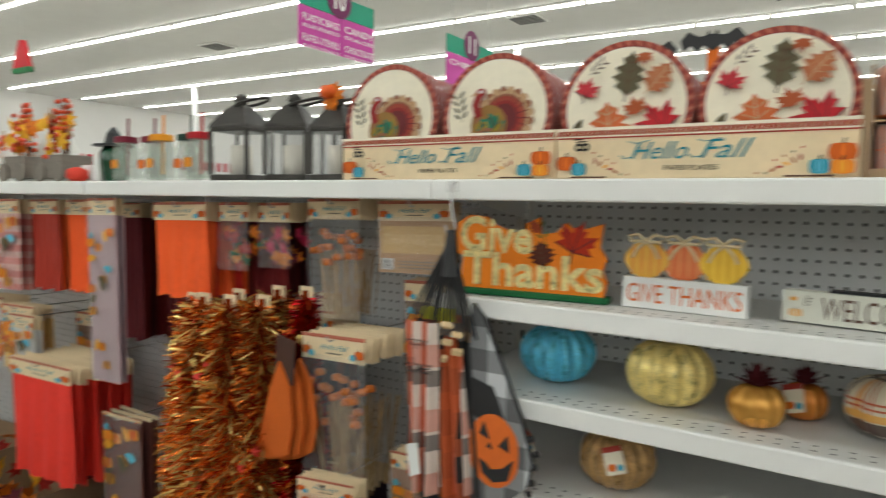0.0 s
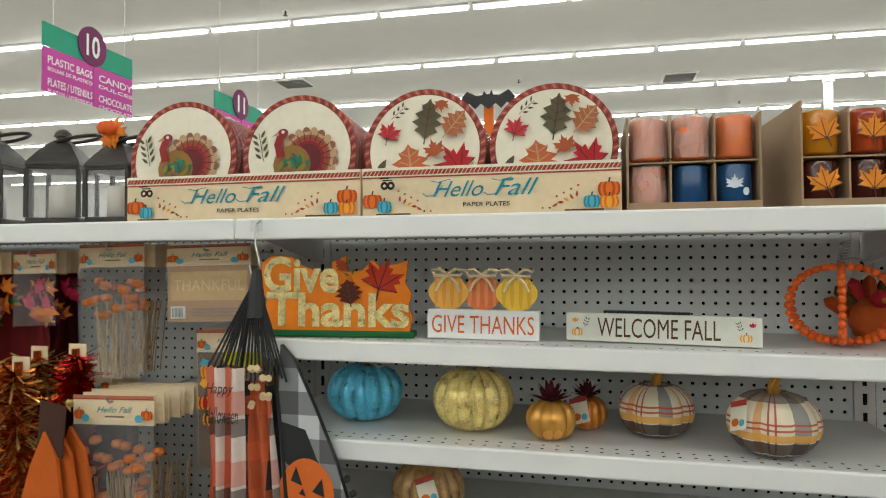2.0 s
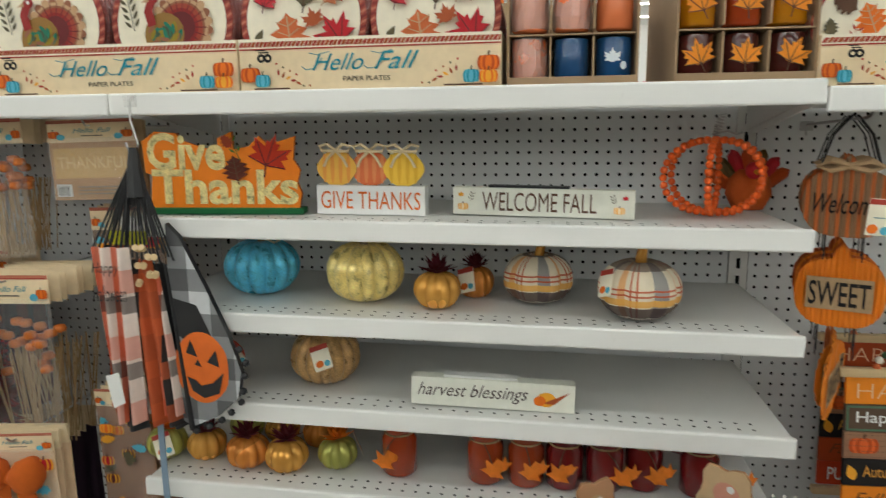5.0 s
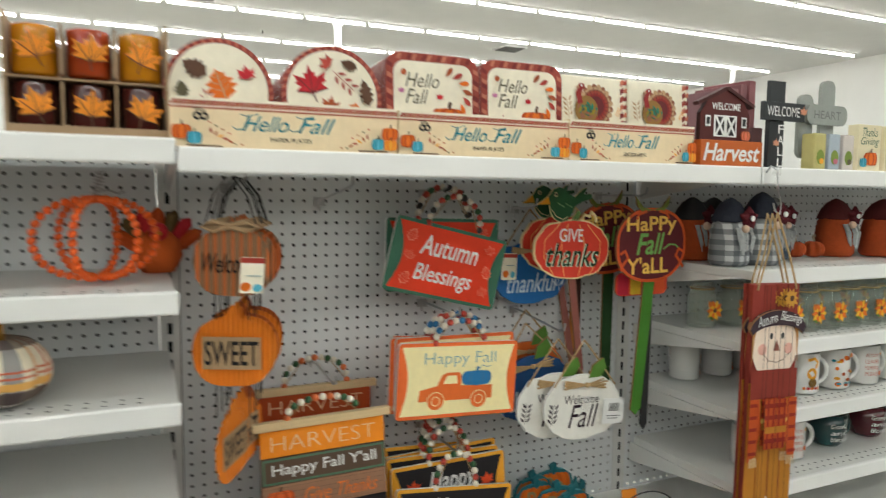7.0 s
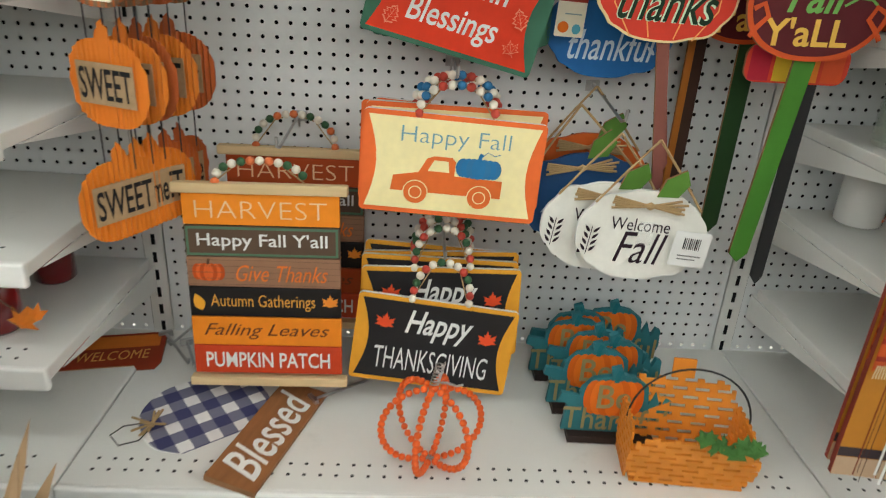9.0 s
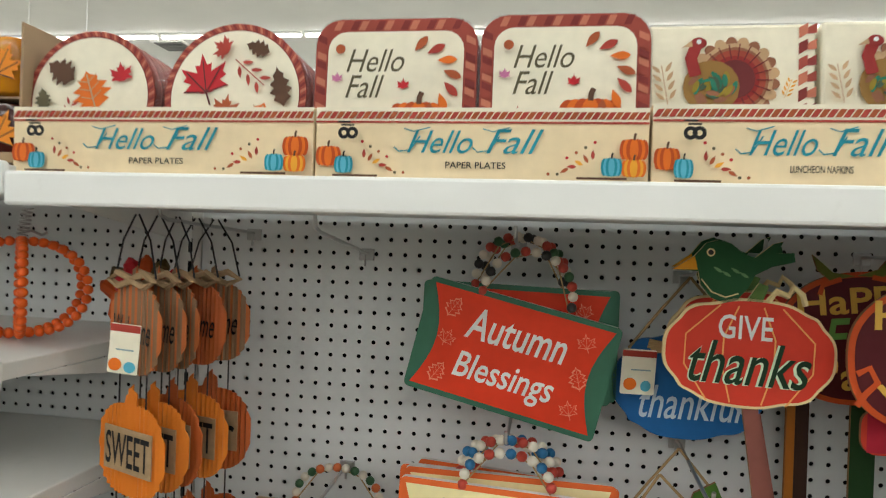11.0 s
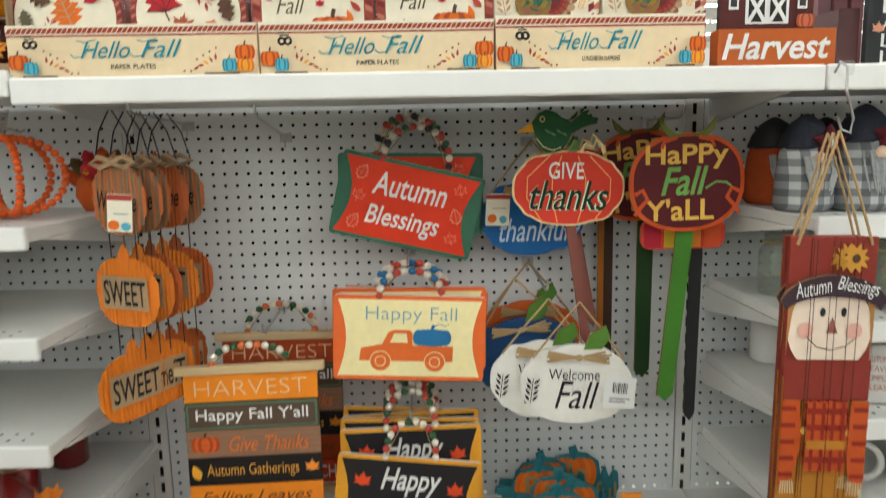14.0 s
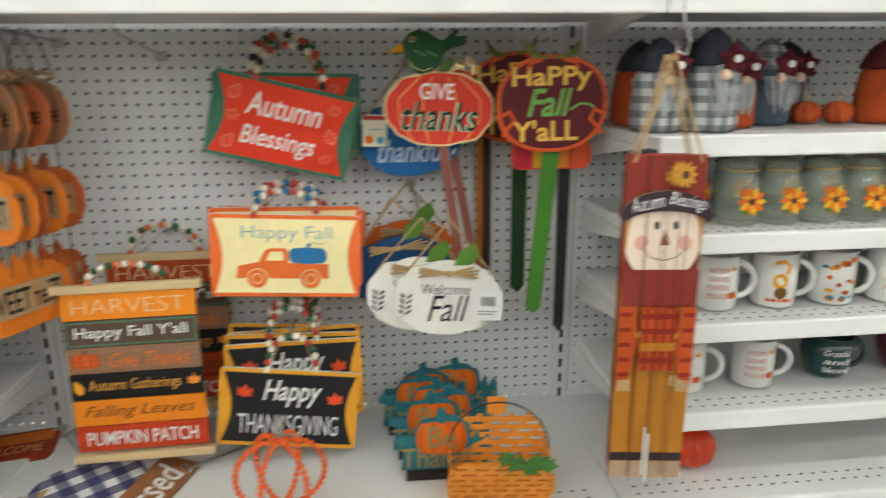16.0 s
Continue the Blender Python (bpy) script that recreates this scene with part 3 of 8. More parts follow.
# ---- cardboard trays of paper goods on the top shelf ----
def tray_print(art, w, h, words):
    art.rect(-w / 2, w / 2, h * 0.80, h, IVORY)
    art.rect(-w / 2, w / 2, h * 0.78, h * 0.81, BRICK)
    n = int(w / 0.0075)
    for j, m in enumerate((BRICK, RUST)):
        pts, fs = [], []
        for i in range(j, n, 2):
            x = -w / 2 + i * w / n
            fs.append(range(len(pts), len(pts) + 4))
            pts += [(x, h * 0.84), (x + w / n * 0.8, h * 0.84), (min(x + w / n * 1.5, w / 2), h * 0.94), (x + w / n * 0.7, h * 0.94)]
        art.faces(pts, fs, m)
    art.text("Hello", -w * 0.21, -w * 0.01, h * 0.36, h * 0.68, TEALINK, shear=0.45)
    art.text("Fall", w * 0.03, w * 0.2, h * 0.36, h * 0.70, TEALINK, shear=0.45)
    for x0 in (-0.22, 0.02):
        art.line([(w * (x0 - 0.03), h * 0.44), (w * (x0 - 0.015), h * 0.38), (w * (x0 + 0.02), h * 0.40), (w * (x0 + 0.05), h * 0.6)], h * 0.018, TEALINK)
        art.line([(w * (x0 + 0.0), h * 0.7), (w * (x0 + 0.03), h * 0.66), (w * (x0 + 0.08), h * 0.72)], h * 0.015, TEALINK)
    art.text(words, -w * 0.09, w * 0.09, h * 0.15, h * 0.24, INK, bold=0.01)
    for sg in (-1, 1):
        x = sg * w * 0.455
        art.pumpkin(x, h * (0.42 if sg > 0 else 0.3), w * 0.076, h * 0.3, ORANGE, DEEP, BROWN)
        if sg > 0:
            art.pumpkin(x, h * 0.17, w * 0.066, h * 0.25, AMBER, ORANGE, BROWN)
        art.pumpkin(x + (-w * 0.062 if sg > 0 else w * 0.05), h * 0.18, w * 0.056, h * 0.26, BLUEF, TEALINK, INK)
        for k in range(5):
            art.leaf(x - sg * w * (0.115 + 0.02 * k), h * (0.34 - 0.055 * k), h * 0.13, h * 0.05, (BRICK, RUST, AMBER)[k % 3], 30 * sg * k)
        for k in range(6):
            art.ell(x - sg * w * (0.11 + 0.026 * k), h * (0.5 - 0.07 * k if k < 4 else 0.07), h * 0.022, h * 0.022, (CRIMSON, OLIVE, RUST)[k % 3], n=8)
        art.rect(x - sg * w * 0.09 - w * 0.07, x - sg * w * 0.09 + w * 0.07, h * 0.005, h * 0.035, BROWN)
    # the shop's round price mark
    for k in (0, 1):
        art.ring(-w * 0.395 + k * w * 0.026, h * 0.60, h * 0.035, h * 0.085, [INK], 14)
    for k in range(2):
        art.rect(-w * (0.415 - 0.012 * k), -w * (0.375 - 0.012 * k), h * (0.74 - 0.045 * k), h * (0.765 - 0.045 * k), INK)


def tray(x0, x1, h, words, d=0.27, front=-0.405):
    w = x1 - x0 - 0.003
    th = thing("display_tray", ((x0 + x1) / 2, front, top_at(x0 + 0.1) + 0.005), "cream cardboard display tray printed with teal greeting", "display box", "display trays")
    part("front_panel", box(-w / 2, w / 2, 0, 0.003, 0, h, 0.001), CREAM, th)
    part("floor_panel", box(-w / 2 + 0.001, w / 2 - 0.001, 0.003, d, 0, 0.003), CARD, th)
    part("back_panel", box(-w / 2, w / 2, d, d + 0.003, 0, h * 1.2), CARD, th)
    for sg in (-1, 1):
        part("side_panel", box(sg * w / 2 - sg * 0.003, sg * w / 2, 0.0035, d - 0.0005, 0, h), CREAM, th)
    art = Art()
    tray_print(art, w, h, words)
    art.on(th)


tray(-1.472, -0.974, 0.088, "PAPER PLATES")
tray(-0.973, -0.505, 0.088, "PAPER PLATES")
tray(-0.010, 0.370, 0.078, "PAPER PLATES")
tray(0.370, 0.735, 0.078, "PAPER PLATES")
tray(0.735, 1.067, 0.082, "LUNCHEON NAPKINS")

RIM1, RIM2, RIM3 = paint(160, 70, 58), paint(196, 116, 92), paint(130, 48, 44)


def plate_stack(x, r, motif, label, front=-0.375, n=11, pitch=0.017, lean=4):
    th = thing("plate_stack", pose(x, front, top_at(x) + 0.012 + r, -lean), label, "paper plates", "plate stacks")
    me = linked("plate", lathe([(r * 0.8, -0.011), (r * 0.83, -0.007), (r * 0.98, 0.0), (r, 0.0), (r * 0.98, 0.002), (r * 0.82, -0.004), (r * 0.78, -0.008)], 44), [RIM1], True)
    for k in range(n):
        part("plate", me, None, th, m=pose(0, k * pitch, 0, 90, 0, 0) @ pose(0, 0, 0, 0, 0, 13 * k))
    art = Art()
    art.depth = 0.0025
    art.ring(0, 0, r * 0.9, r * 1.0, [RIM1, RIM2, RIM1, RIM3], 156, 1.4)
    art.ell(0, 0, r * 0.915, r * 0.915, IVORY, n=44)
    art.ring(0, 0, r * 0.905, r * 0.92, [RIM3], 60)
    if motif == "turkey":
        art.sprig(-r * 0.62, -r * 0.1, r * 0.5, OLIVE, 12)
        art.turkey(r * 0.02, -r * 0.12, r * 0.72)
        art.ell(-r * 0.42, -r * 0.55, r * 0.16, r * 0.13, AMBER)
        art.ell(-r * 0.12, -r * 0.66, r * 0.2, r * 0.12, DEEP)
    elif motif == "leaves":
        art.leaf(-r * 0.22, -r * 0.25, r * 0.72, r * 0.55, paint(206, 108, 62), 8, 1, TK2)
        art.leaf(r * 0.06, r * 0.5, r * 0.68, r * 0.4, OLIVE, -8, 1, BROWN)
        art.maple(r * 0.55, -r * 0.28, r * 0.4, CRIMSON, 35, PLUM)
        art.maple(-r * 0.58, r * 0.26, r * 0.24, paint(200, 50, 60), -20, PLUM)
        art.maple(r * 0.2, -0.05 * r, r * 0.22, RUST, 20)
        art.leaf(r * 0.52, r * 0.4, r * 0.5, r * 0.36, paint(178, 104, 66), -40, 1, TK2)
        art.maple(r * 0.3, r * 0.72, r * 0.16, RUST, 180)
        art.sprig(-r * 0.52, r * 0.5, r * 0.32, BROWN, -50, 3)
        art.leaf(r * 0.3, -r * 0.6, r * 0.35, r * 0.12, BROWN, 70)
        art.leaf(-r * 0.66, -r * 0.28, r * 0.28, r * 0.12, OLIVE, -30)
    elif motif == "leaves_b":
        art.leaf(r * 0.02, 0.12 * r, r * 0.62, r * 0.5, ORANGE, 20, 1, TK2)
        art.leaf(-r * 0.45, r * 0.4, r * 0.5, r * 0.34, BROWN, 60, 1)
        art.maple(r * 0.5, r * 0.32, r * 0.22, CRIMSON, 10)
        art.sprig(-r * 0.35, -r * 0.4, r * 0.4, BRICK, -20, 3)
        art.leaf(-r * 0.68, -r * 0.02, r * 0.34, r * 0.22, OLIVE, 10, 1)
        art.leaf(r * 0.5, -r * 0.3, r * 0.4, r * 0.16, OLIVE, -70, 1)
    else:
        art.maple(-r * 0.42, r * 0.18, r * 0.42, CRIMSON, 10, PLUM)
        art.sprig(r * 0.0, r * 0.5, r * 0.55, BRICK, -130, 3)
        art.leaf(r * 0.32, r * 0.64, r * 0.36, r * 0.2, BROWN, 70, 1)
        art.leaf(r * 0.66, r * 0.12, r * 0.55, r * 0.25, BROWN, 14, 1)
        art.leaf(r * 0.4, -r * 0.3, r * 0.42, r * 0.4, ORANGE, -15, 1, TK2)
        art.maple(-r * 0.08, -r * 0.22, r * 0.24, RUST, -10)
        art.maple(-r * 0.12, r * 0.62, r * 0.2, BRICK, 60)
    art.on(th)
    part("wrapper", lathe([(r * 1.012, -0.006), (r * 1.012, -n * pitch)], 36), FILM, th, "clear shrink wrap", m=pose(0, 0, 0, 90))


plate_stack(-1.364, 0.119, "turkey", "stack of cream paper plates printed with a turkey")
plate_stack(-1.111, 0.118, "turkey", "stack of cream paper plates printed with a turkey")
plate_stack(-0.860, 0.116, "leaves", "stack of round paper plates with autumn leaves")
plate_stack(-0.623, 0.114, "leaves", "stack of round paper plates with autumn leaves")
plate_stack(0.070, 0.086, "leaves_b", "stack of small paper plates with autumn leaves")
plate_stack(0.259, 0.089, "leaves_c", "stack of small paper plates with a red leaf")


def square_plates(x0, x1, top):
    w = x1 - x0 - 0.002
    h = w
    th = thing("square_plate_stack", pose((x0 + x1) / 2, -0.375, top - h / 2, -3), "stack of square paper plates with pumpkin greeting", "paper plates", "plate stacks")
    me = linked("plate", outline_slab(rounded(w, h, 0.03), 0.003), [RIM1, RIM3])
    for k in range(11):
        part("plate", me, None, th, m=pose(0, k * 0.016, 0))
    art = Art()
    n = 15
    for side in range(4):
        for i in range(n):
            t = -w / 2 + 0.02 + (w - 0.04) * i / n
            q = (w - 0.04) / n
            p = [(t, h / 2 - 0.013), (t + q * 0.8, h / 2 - 0.013), (t + q * 1.3, h / 2 - 0.002), (t + q * 0.5, h / 2 - 0.002)]
            for _ in range(side):
                p = [(-v, u) for u, v in p]
            art.poly(p, (RIM2, RIM1, RIM3)[i % 3])
            art.depth -= art.step * 0.95
    art.poly(rounded(w * 0.84, h * 0.84, 0.022), IVORY)
    art.text("Hello", -w * 0.3, w * 0.06, h * 0.17, h * 0.31, OLIVE, shear=0.35)
    art.text("Fall", -w * 0.3, -w * 0.06, h * 0.01, h * 0.15, OLIVE, shear=0.35)
    art.pumpkin(w * 0.16, -h * 0.13, w * 0.36, h * 0.24, ORANGE, DEEP, BROWN)
    art.maple(w * 0.06, h * 0.08, w * 0.05, CRIMSON)
    for k in range(7):
        a = 80 - 24 * k
        art.leaf(w * 0.12 + w * 0.24 * math.cos(radians(a)), h * 0.12 + h * 0.22 * math.sin(radians(a)), w * 0.12, w * 0.05, (RUST, BRICK, ORANGE)[k % 3], a + 60)
    art.maple(-w * 0.35, h * 0.12, w * 0.045, paint(200, 120, 160))
    art.leaf(-w * 0.33, -h * 0.17, w * 0.15, w * 0.07, paint(170, 60, 90), 20, 1)
    art.sprig(-w * 0.18, -h * 0.24, w * 0.18, BRICK, 40, 3)
    art.ell(-w * 0.33, h * 0.3, w * 0.03, w * 0.03, RUST)
    art.on(th)
    part("wrapper", outline_slab(rounded(w * 1.02, h * 1.02, 0.03), 0.175), FILM, th, "clear shrink wrap", m=pose(0, 0.002, 0))


square_plates(0.356, 0.548, 1.624)
square_plates(0.550, 0.738, 1.626)


def napkins(x0, x1, top):
    w, h = x1 - x0 - 0.004, 0.155
    th = thing("napkin_pack", pose((x0 + x1) / 2, -0.372, top - h, -3), "pack of cream paper napkins printed with turkey", "paper napkins", "napkin packs")
    part("napkin_block", box(-w / 2, w / 2, 0, 0.12, 0, h, 0.004), IVORY, th)
    art = Art()
    n = 9
    for i in range(n):
        z = i * h / n
        for j in range(2):
            art.poly([(w / 2 - 0.018 + j * 0.009, z + j * 0.005), (w / 2 - 0.009 + j * 0.009, z + 0.006), (w / 2 - 0.009 + j * 0.009, z + h / n), (w / 2 - 0.018 + j * 0.009, z + h / n - 0.005)], (RIM1, RIM3, RIM2)[(i + j) % 3])
            art.depth -= art.step * 0.9
    art.turkey(-w * 0.06, h * 0.58, w * 0.37)
    art.sprig(-w * 0.38, h * 0.42, w * 0.25, TK2, 10)
    art.sprig(w * 0.3, h * 0.46, w * 0.12, AMBER, -20)
    art.on(th)


napkins(0.733, 0.910, 1.614)
napkins(0.911, 1.083, 1.616)


# ---- candle holders in cardboard trays ----
def candle_tray(x0, x1, kind, turn=0.0):
    w, h, d = x1 - x0, 0.165, 0.24
    th = thing("candle_tray", pose((x0 + x1) / 2, -0.40, TOP + 0.004, 0, 0, turn), "open cardboard tray with two layers of candle cups", "display box", "candle trays")
    for sg in (-1, 1):
        part("side_panel", box(sg * w / 2 - 0.002, sg * w / 2 + 0.002, 0, d, 0, h * (1.05 if kind == "leaf" else 0.97), 0.001), CARD, th)
    part("back_panel", box(-w / 2, w / 2, d, d + 0.004, 0, h * 1.02), CARD, th)
    part("front_strip", box(-w / 2, w / 2, -0.004, 0, 0, 0.013, 0.001), CARD, th, "torn front edge")
    part("layer_sheet", box(-w / 2 + 0.003, w / 2 - 0.003, 0.004, d - 0.003, h * 0.485, h * 0.5), CARD, th)
    for k in (1, 2):
        for j in (0, 1):
            x = -w / 2 + k * w / 3
            part("divider", box(x - 0.0015, x + 0.0015, 0.002, d - 0.003, 0.006 + j * h * 0.5, h * 0.47 + j * h * 0.5), CARD, th)
    for j in (0, 1):
        for k in range(3):
            if kind == "leaf":
                mat = (AMBERGLASS if (j == 1 and k != 1) else REDGLASS if j == 1 else DARKGLASS)
                label = "glass candle cup with an orange leaf print"
            else:
                mat = BLUECUP if (j == 0 and k > 0) else ORANGECUP
                label = "glazed candle cup, some in white tissue wrap"
            r = w / 6 - 0.005
            cup = thing("candle_cup", th.matrix_world @ pose(-w / 2 + (k + 0.5) * w / 3, r + 0.008, 0.005 + j * h * 0.5), label, "candle cup", "candle cups")
            part("cup_body", lathe([(r * 0.9, 0), (r, 0.004), (r, h * 0.42), (r * 0.97, h * 0.43), (r * 0.93, h * 0.42), (r * 0.9, 0.06 * h)], 24), mat, cup, smooth=True)
            if kind == "leaf":
                art = Art(0.0002)
                art.maple(0.002, h * 0.2, r * 1.05, paint(232, 140, 36), 15 - 20 * k, BROWN)
                art.on(cup, "leaf_print", m=pose(0, -r * 1.0 - 0.0005, 0))
            elif mat is ORANGECUP and (j, k) != (1, 2):
                random.seed(j * 3 + k)
                bm = lathe([(r * 1.05, 0.004), (r * 1.09, h * 0.15), (r * 1.07, h * 0.3), (r * 1.05, h * 0.43), (r * 0.7, h * 0.47)], 20)
                for v in bm.verts:
                    v.co += Vector((random.uniform(-1, 1), random.uniform(-1, 1), random.uniform(-1, 1))) * 0.0022
                part("tissue", bm, WRAP, cup, "crumpled white tissue")
            elif k == 2 and j == 0:
                art = Art(0.0002)
                art.maple(-0.004, h * 0.22, r * 0.6, paint(210, 222, 230), 0)
                art.ell(r * 0.45, h * 0.15, r * 0.16, r * 0.22, paint(210, 222, 230))
                art.on(cup, "leaf_print", m=pose(0, -r * 1.0 - 0.0005, 0))


AMBERGLASS = material("amber_glass", lin((225, 150, 20)), 0.08, var=0.1, trans=0.35, coat=0.5)
REDGLASS = material("red_orange_glass", lin((190, 70, 24)), 0.08, var=0.1, trans=0.3, coat=0.5)
DARKGLASS = material("dark_maroon_glass", lin((74, 26, 22)), 0.08, var=0.1, coat=0.6)
BLUECUP = material("blue_glaze", lin((26, 76, 124)), 0.12, coat=0.6)
ORANGECUP = material("orange_glaze", lin((226, 124, 76)), 0.2, coat=0.4)
candle_tray(-0.496, -0.285, "blue")
candle_tray(-0.225, -0.010, "leaf", 3)

# bats and cartons on the far side of the gondola
for x, z in ((-0.974, 1.775), (-0.821, 1.79)):
    th = thing("bat_ornament", pose(x, 0.16, TOP), "black bat cut-out on an orange stand", "ornament", "bat ornaments")
    part("post", box(-0.012, 0.012, 0, 0.02, 0, z - TOP - 0.005), ORANGE, th)
    pts = [(0, -0.022), (0.02, -0.008), (0.035, -0.022), (0.05, -0.006), (0.066, -0.018), (0.072, 0.006), (0.055, 0.026), (0.03, 0.012), (0.014, 0.014), (0.01, 0.026), (0.004, 0.016)]
    part("bat", outline_slab(pts + [(-u, v) for u, v in reversed(pts[1:])], 0.006), BLACK, th, m=pose(0, -0.008, z - TOP))
solid("carton", box(-0.97, -0.5, 0.16, 0.42, 0, 0.235, 0.003), CARD, "brown cardboard carton on the far shelf", "carton", m=pose(0, 0, TOP))
solid("orange_board", box(-0.3, 0.12, 0, 0.01, 0, 0.02), ORANGE, "thin orange display board edge", "display board", m=pose(-0.66, 0.165, TOP + 0.2355))

# ---- shelf signs of the pumpkin bay ----
th = thing("give_thanks_sign", pose(-1.047, -0.345, on_a(1, -1.047), 0, 0.7, 8), "orange wooden table sign with gold glitter lettering", "table sign")
part("foot", box(-0.155, 0.155, -0.012, 0.03, 0, 0.012, 0.002), paint(20, 96, 52), th, "green painted foot")
pts = [(-0.145, 0.012), (0.145, 0.012), (0.15, 0.04), (0.142, 0.06), (0.148, 0.085), (0.135, 0.105), (0.14, 0.15), (0.11, 0.14), (0.085, 0.135), (0.07, 0.15), (0.05, 0.13), (0.02, 0.125), (0.018, 0.158), (-0.01, 0.145), (-0.01, 0.12), (-0.04, 0.128), (-0.075, 0.14), (-0.09, 0.155), (-0.13, 0.158), (-0.155, 0.14), (-0.152, 0.08), (-0.14, 0.075)]
part("board", outline_slab(pts, 0.012), [paint(240, 132, 30), paint(190, 90, 20)], th)
art = Art(0.0006)
art.text("Give", -0.147, 0.004, 0.084, 0.156, GLITTERINK, bold=0.03)
art.text("Thanks", -0.14, 0.144, 0.018, 0.086, GLITTERINK, bold=0.03)
art.maple(0.088, 0.108, 0.05, paint(190, 50, 24), -20, PLUM)
art.leaf(0.025, 0.088, 0.05, 0.045, paint(92, 40, 26), 10, 1, BROWN)
art.sprig(0.035, 0.105, 0.045, paint(70, 110, 40), 20, 2)
art.leaf(0.012, 0.14, 0.03, 0.02, paint(150, 60, 30), 40, 1)
art.on(th)

th = thing("give_thanks_block", pose(-0.762, -0.325, on_a(1, -0.762), 0, 0.75, -1), "white wooden block sign with three painted pumpkins", "table sign")
part("block", box(-0.107, 0.107, 0, 0.03, 0, 0.056, 0.001), WHITE, th)
for k, (c1, c2) in enumerate(((paint(238, 186, 84), paint(234, 160, 76)), (paint(228, 122, 76), paint(234, 148, 96)), (paint(242, 200, 76), paint(234, 184, 62)))):
    x = -0.068 + 0.066 * k
    body = [(0.038 * math.cos(radians(a)) * (1 + 0.05 * math.cos(radians(4 * a))), 0.034 * math.sin(radians(a))) for a in range(0, 360, 12)]
    p = part("pumpkin_board", outline_slab(body, 0.008), [c1, PINE], th, m=pose(x, 0.008 + 0.003 * (k % 2), 0.088))
    art = Art()
    for u in (-0.024, -0.008, 0.008, 0.024):
        art.ell(u, 0, 0.004, 0.029, c2)
    art.on(p)
    bow = bmesh.new()
    for sg in (-1, 1):
        tube([(0, -0.004, 0.0), (sg * 0.012, -0.006, 0.009), (sg * 0.024, -0.005, 0.006), (sg * 0.02, -0.005, -0.001), (0, -0.005, -0.001)], 0.0025, 5, bow)
        tube([(0, -0.004, 0.0), (sg * 0.012, -0.006, -0.012), (sg * 0.018, -0.005, -0.024)], 0.0022, 5, bow)
    part("raffia_bow", bow, paint(222, 202, 164, rough=0.9), p, "pale raffia bow", m=pose(0, 0, 0.034) @ Matrix.Scale(1.3, 4))
art = Art()
art.text("GIVE THANKS", -0.098, 0.098, 0.011, 0.045, paint(222, 110, 44))
art.on(th)


def block_sign(x0, x1, y0, y1, z, h, label, words, colour, script):
    w = math.hypot(x1 - x0, y1 - y0)
    turn = math.degrees(math.atan2(y1 - y0, x1 - x0))
    th = thing("block_sign", pose((x0 + x1) / 2, (y0 + y1) / 2, z, 0, 0.75 if z > 1 else 1.6, turn), label, "table sign", "long block signs")
    part("block", box(-w / 2, w / 2, 0, 0.028, 0, h, 0.0015), [paint(226, 226, 214)], th)
    part("top_label", box(-w * 0.3, w * 0.15, 0.006, 0.03, h, h + 0.004), BLACK if not script else WHITE, th, "dark packing label")
    art = Art()
    if script:
        art.text(words, -w * 0.46, w * 0.22, h * 0.22, h * 0.82, colour, shear=0.4)
        art.ell(w * 0.33, h * 0.45, h * 0.32, h * 0.26, AMBER)
        art.poly([(w * 0.3, h * 0.3), (w * 0.47, h * 0.75), (w * 0.38, h * 0.3)], RUST)
        art.ell(w * 0.29, h * 0.4, h * 0.2, h * 0.18, ORANGE)
    else:
        art.text(words, -w * 0.33, w * 0.3, h * 0.17, h * 0.85, colour)
        for sg in (-1, 1):
            art.pumpkin(sg * w * 0.43 - w * 0.01, h * 0.3, h * 0.36, h * 0.26, CREAM, AMBER, BROWN)
            art.sprig(sg * w * 0.40, h * 0.5, h * 0.36, OLIVE, 20 * sg, 3)
            art.maple(sg * w * 0.45, h * 0.72, h * 0.14, CRIMSON if sg > 0 else AMBER)
    art.on(th)


block_sign(-0.606, -0.272, -0.30, -0.335, on_a(1, -0.449) + 0.001, 0.052, "white wooden block sign with brown capitals", "WELCOME FALL", BROWN, False)
block_sign(-0.678, -0.372, -0.385, -0.378, on_a(3, -0.51) + 0.002, 0.055, "white wooden block sign with grey script", "harvest blessings", paint(90, 80, 76), True)


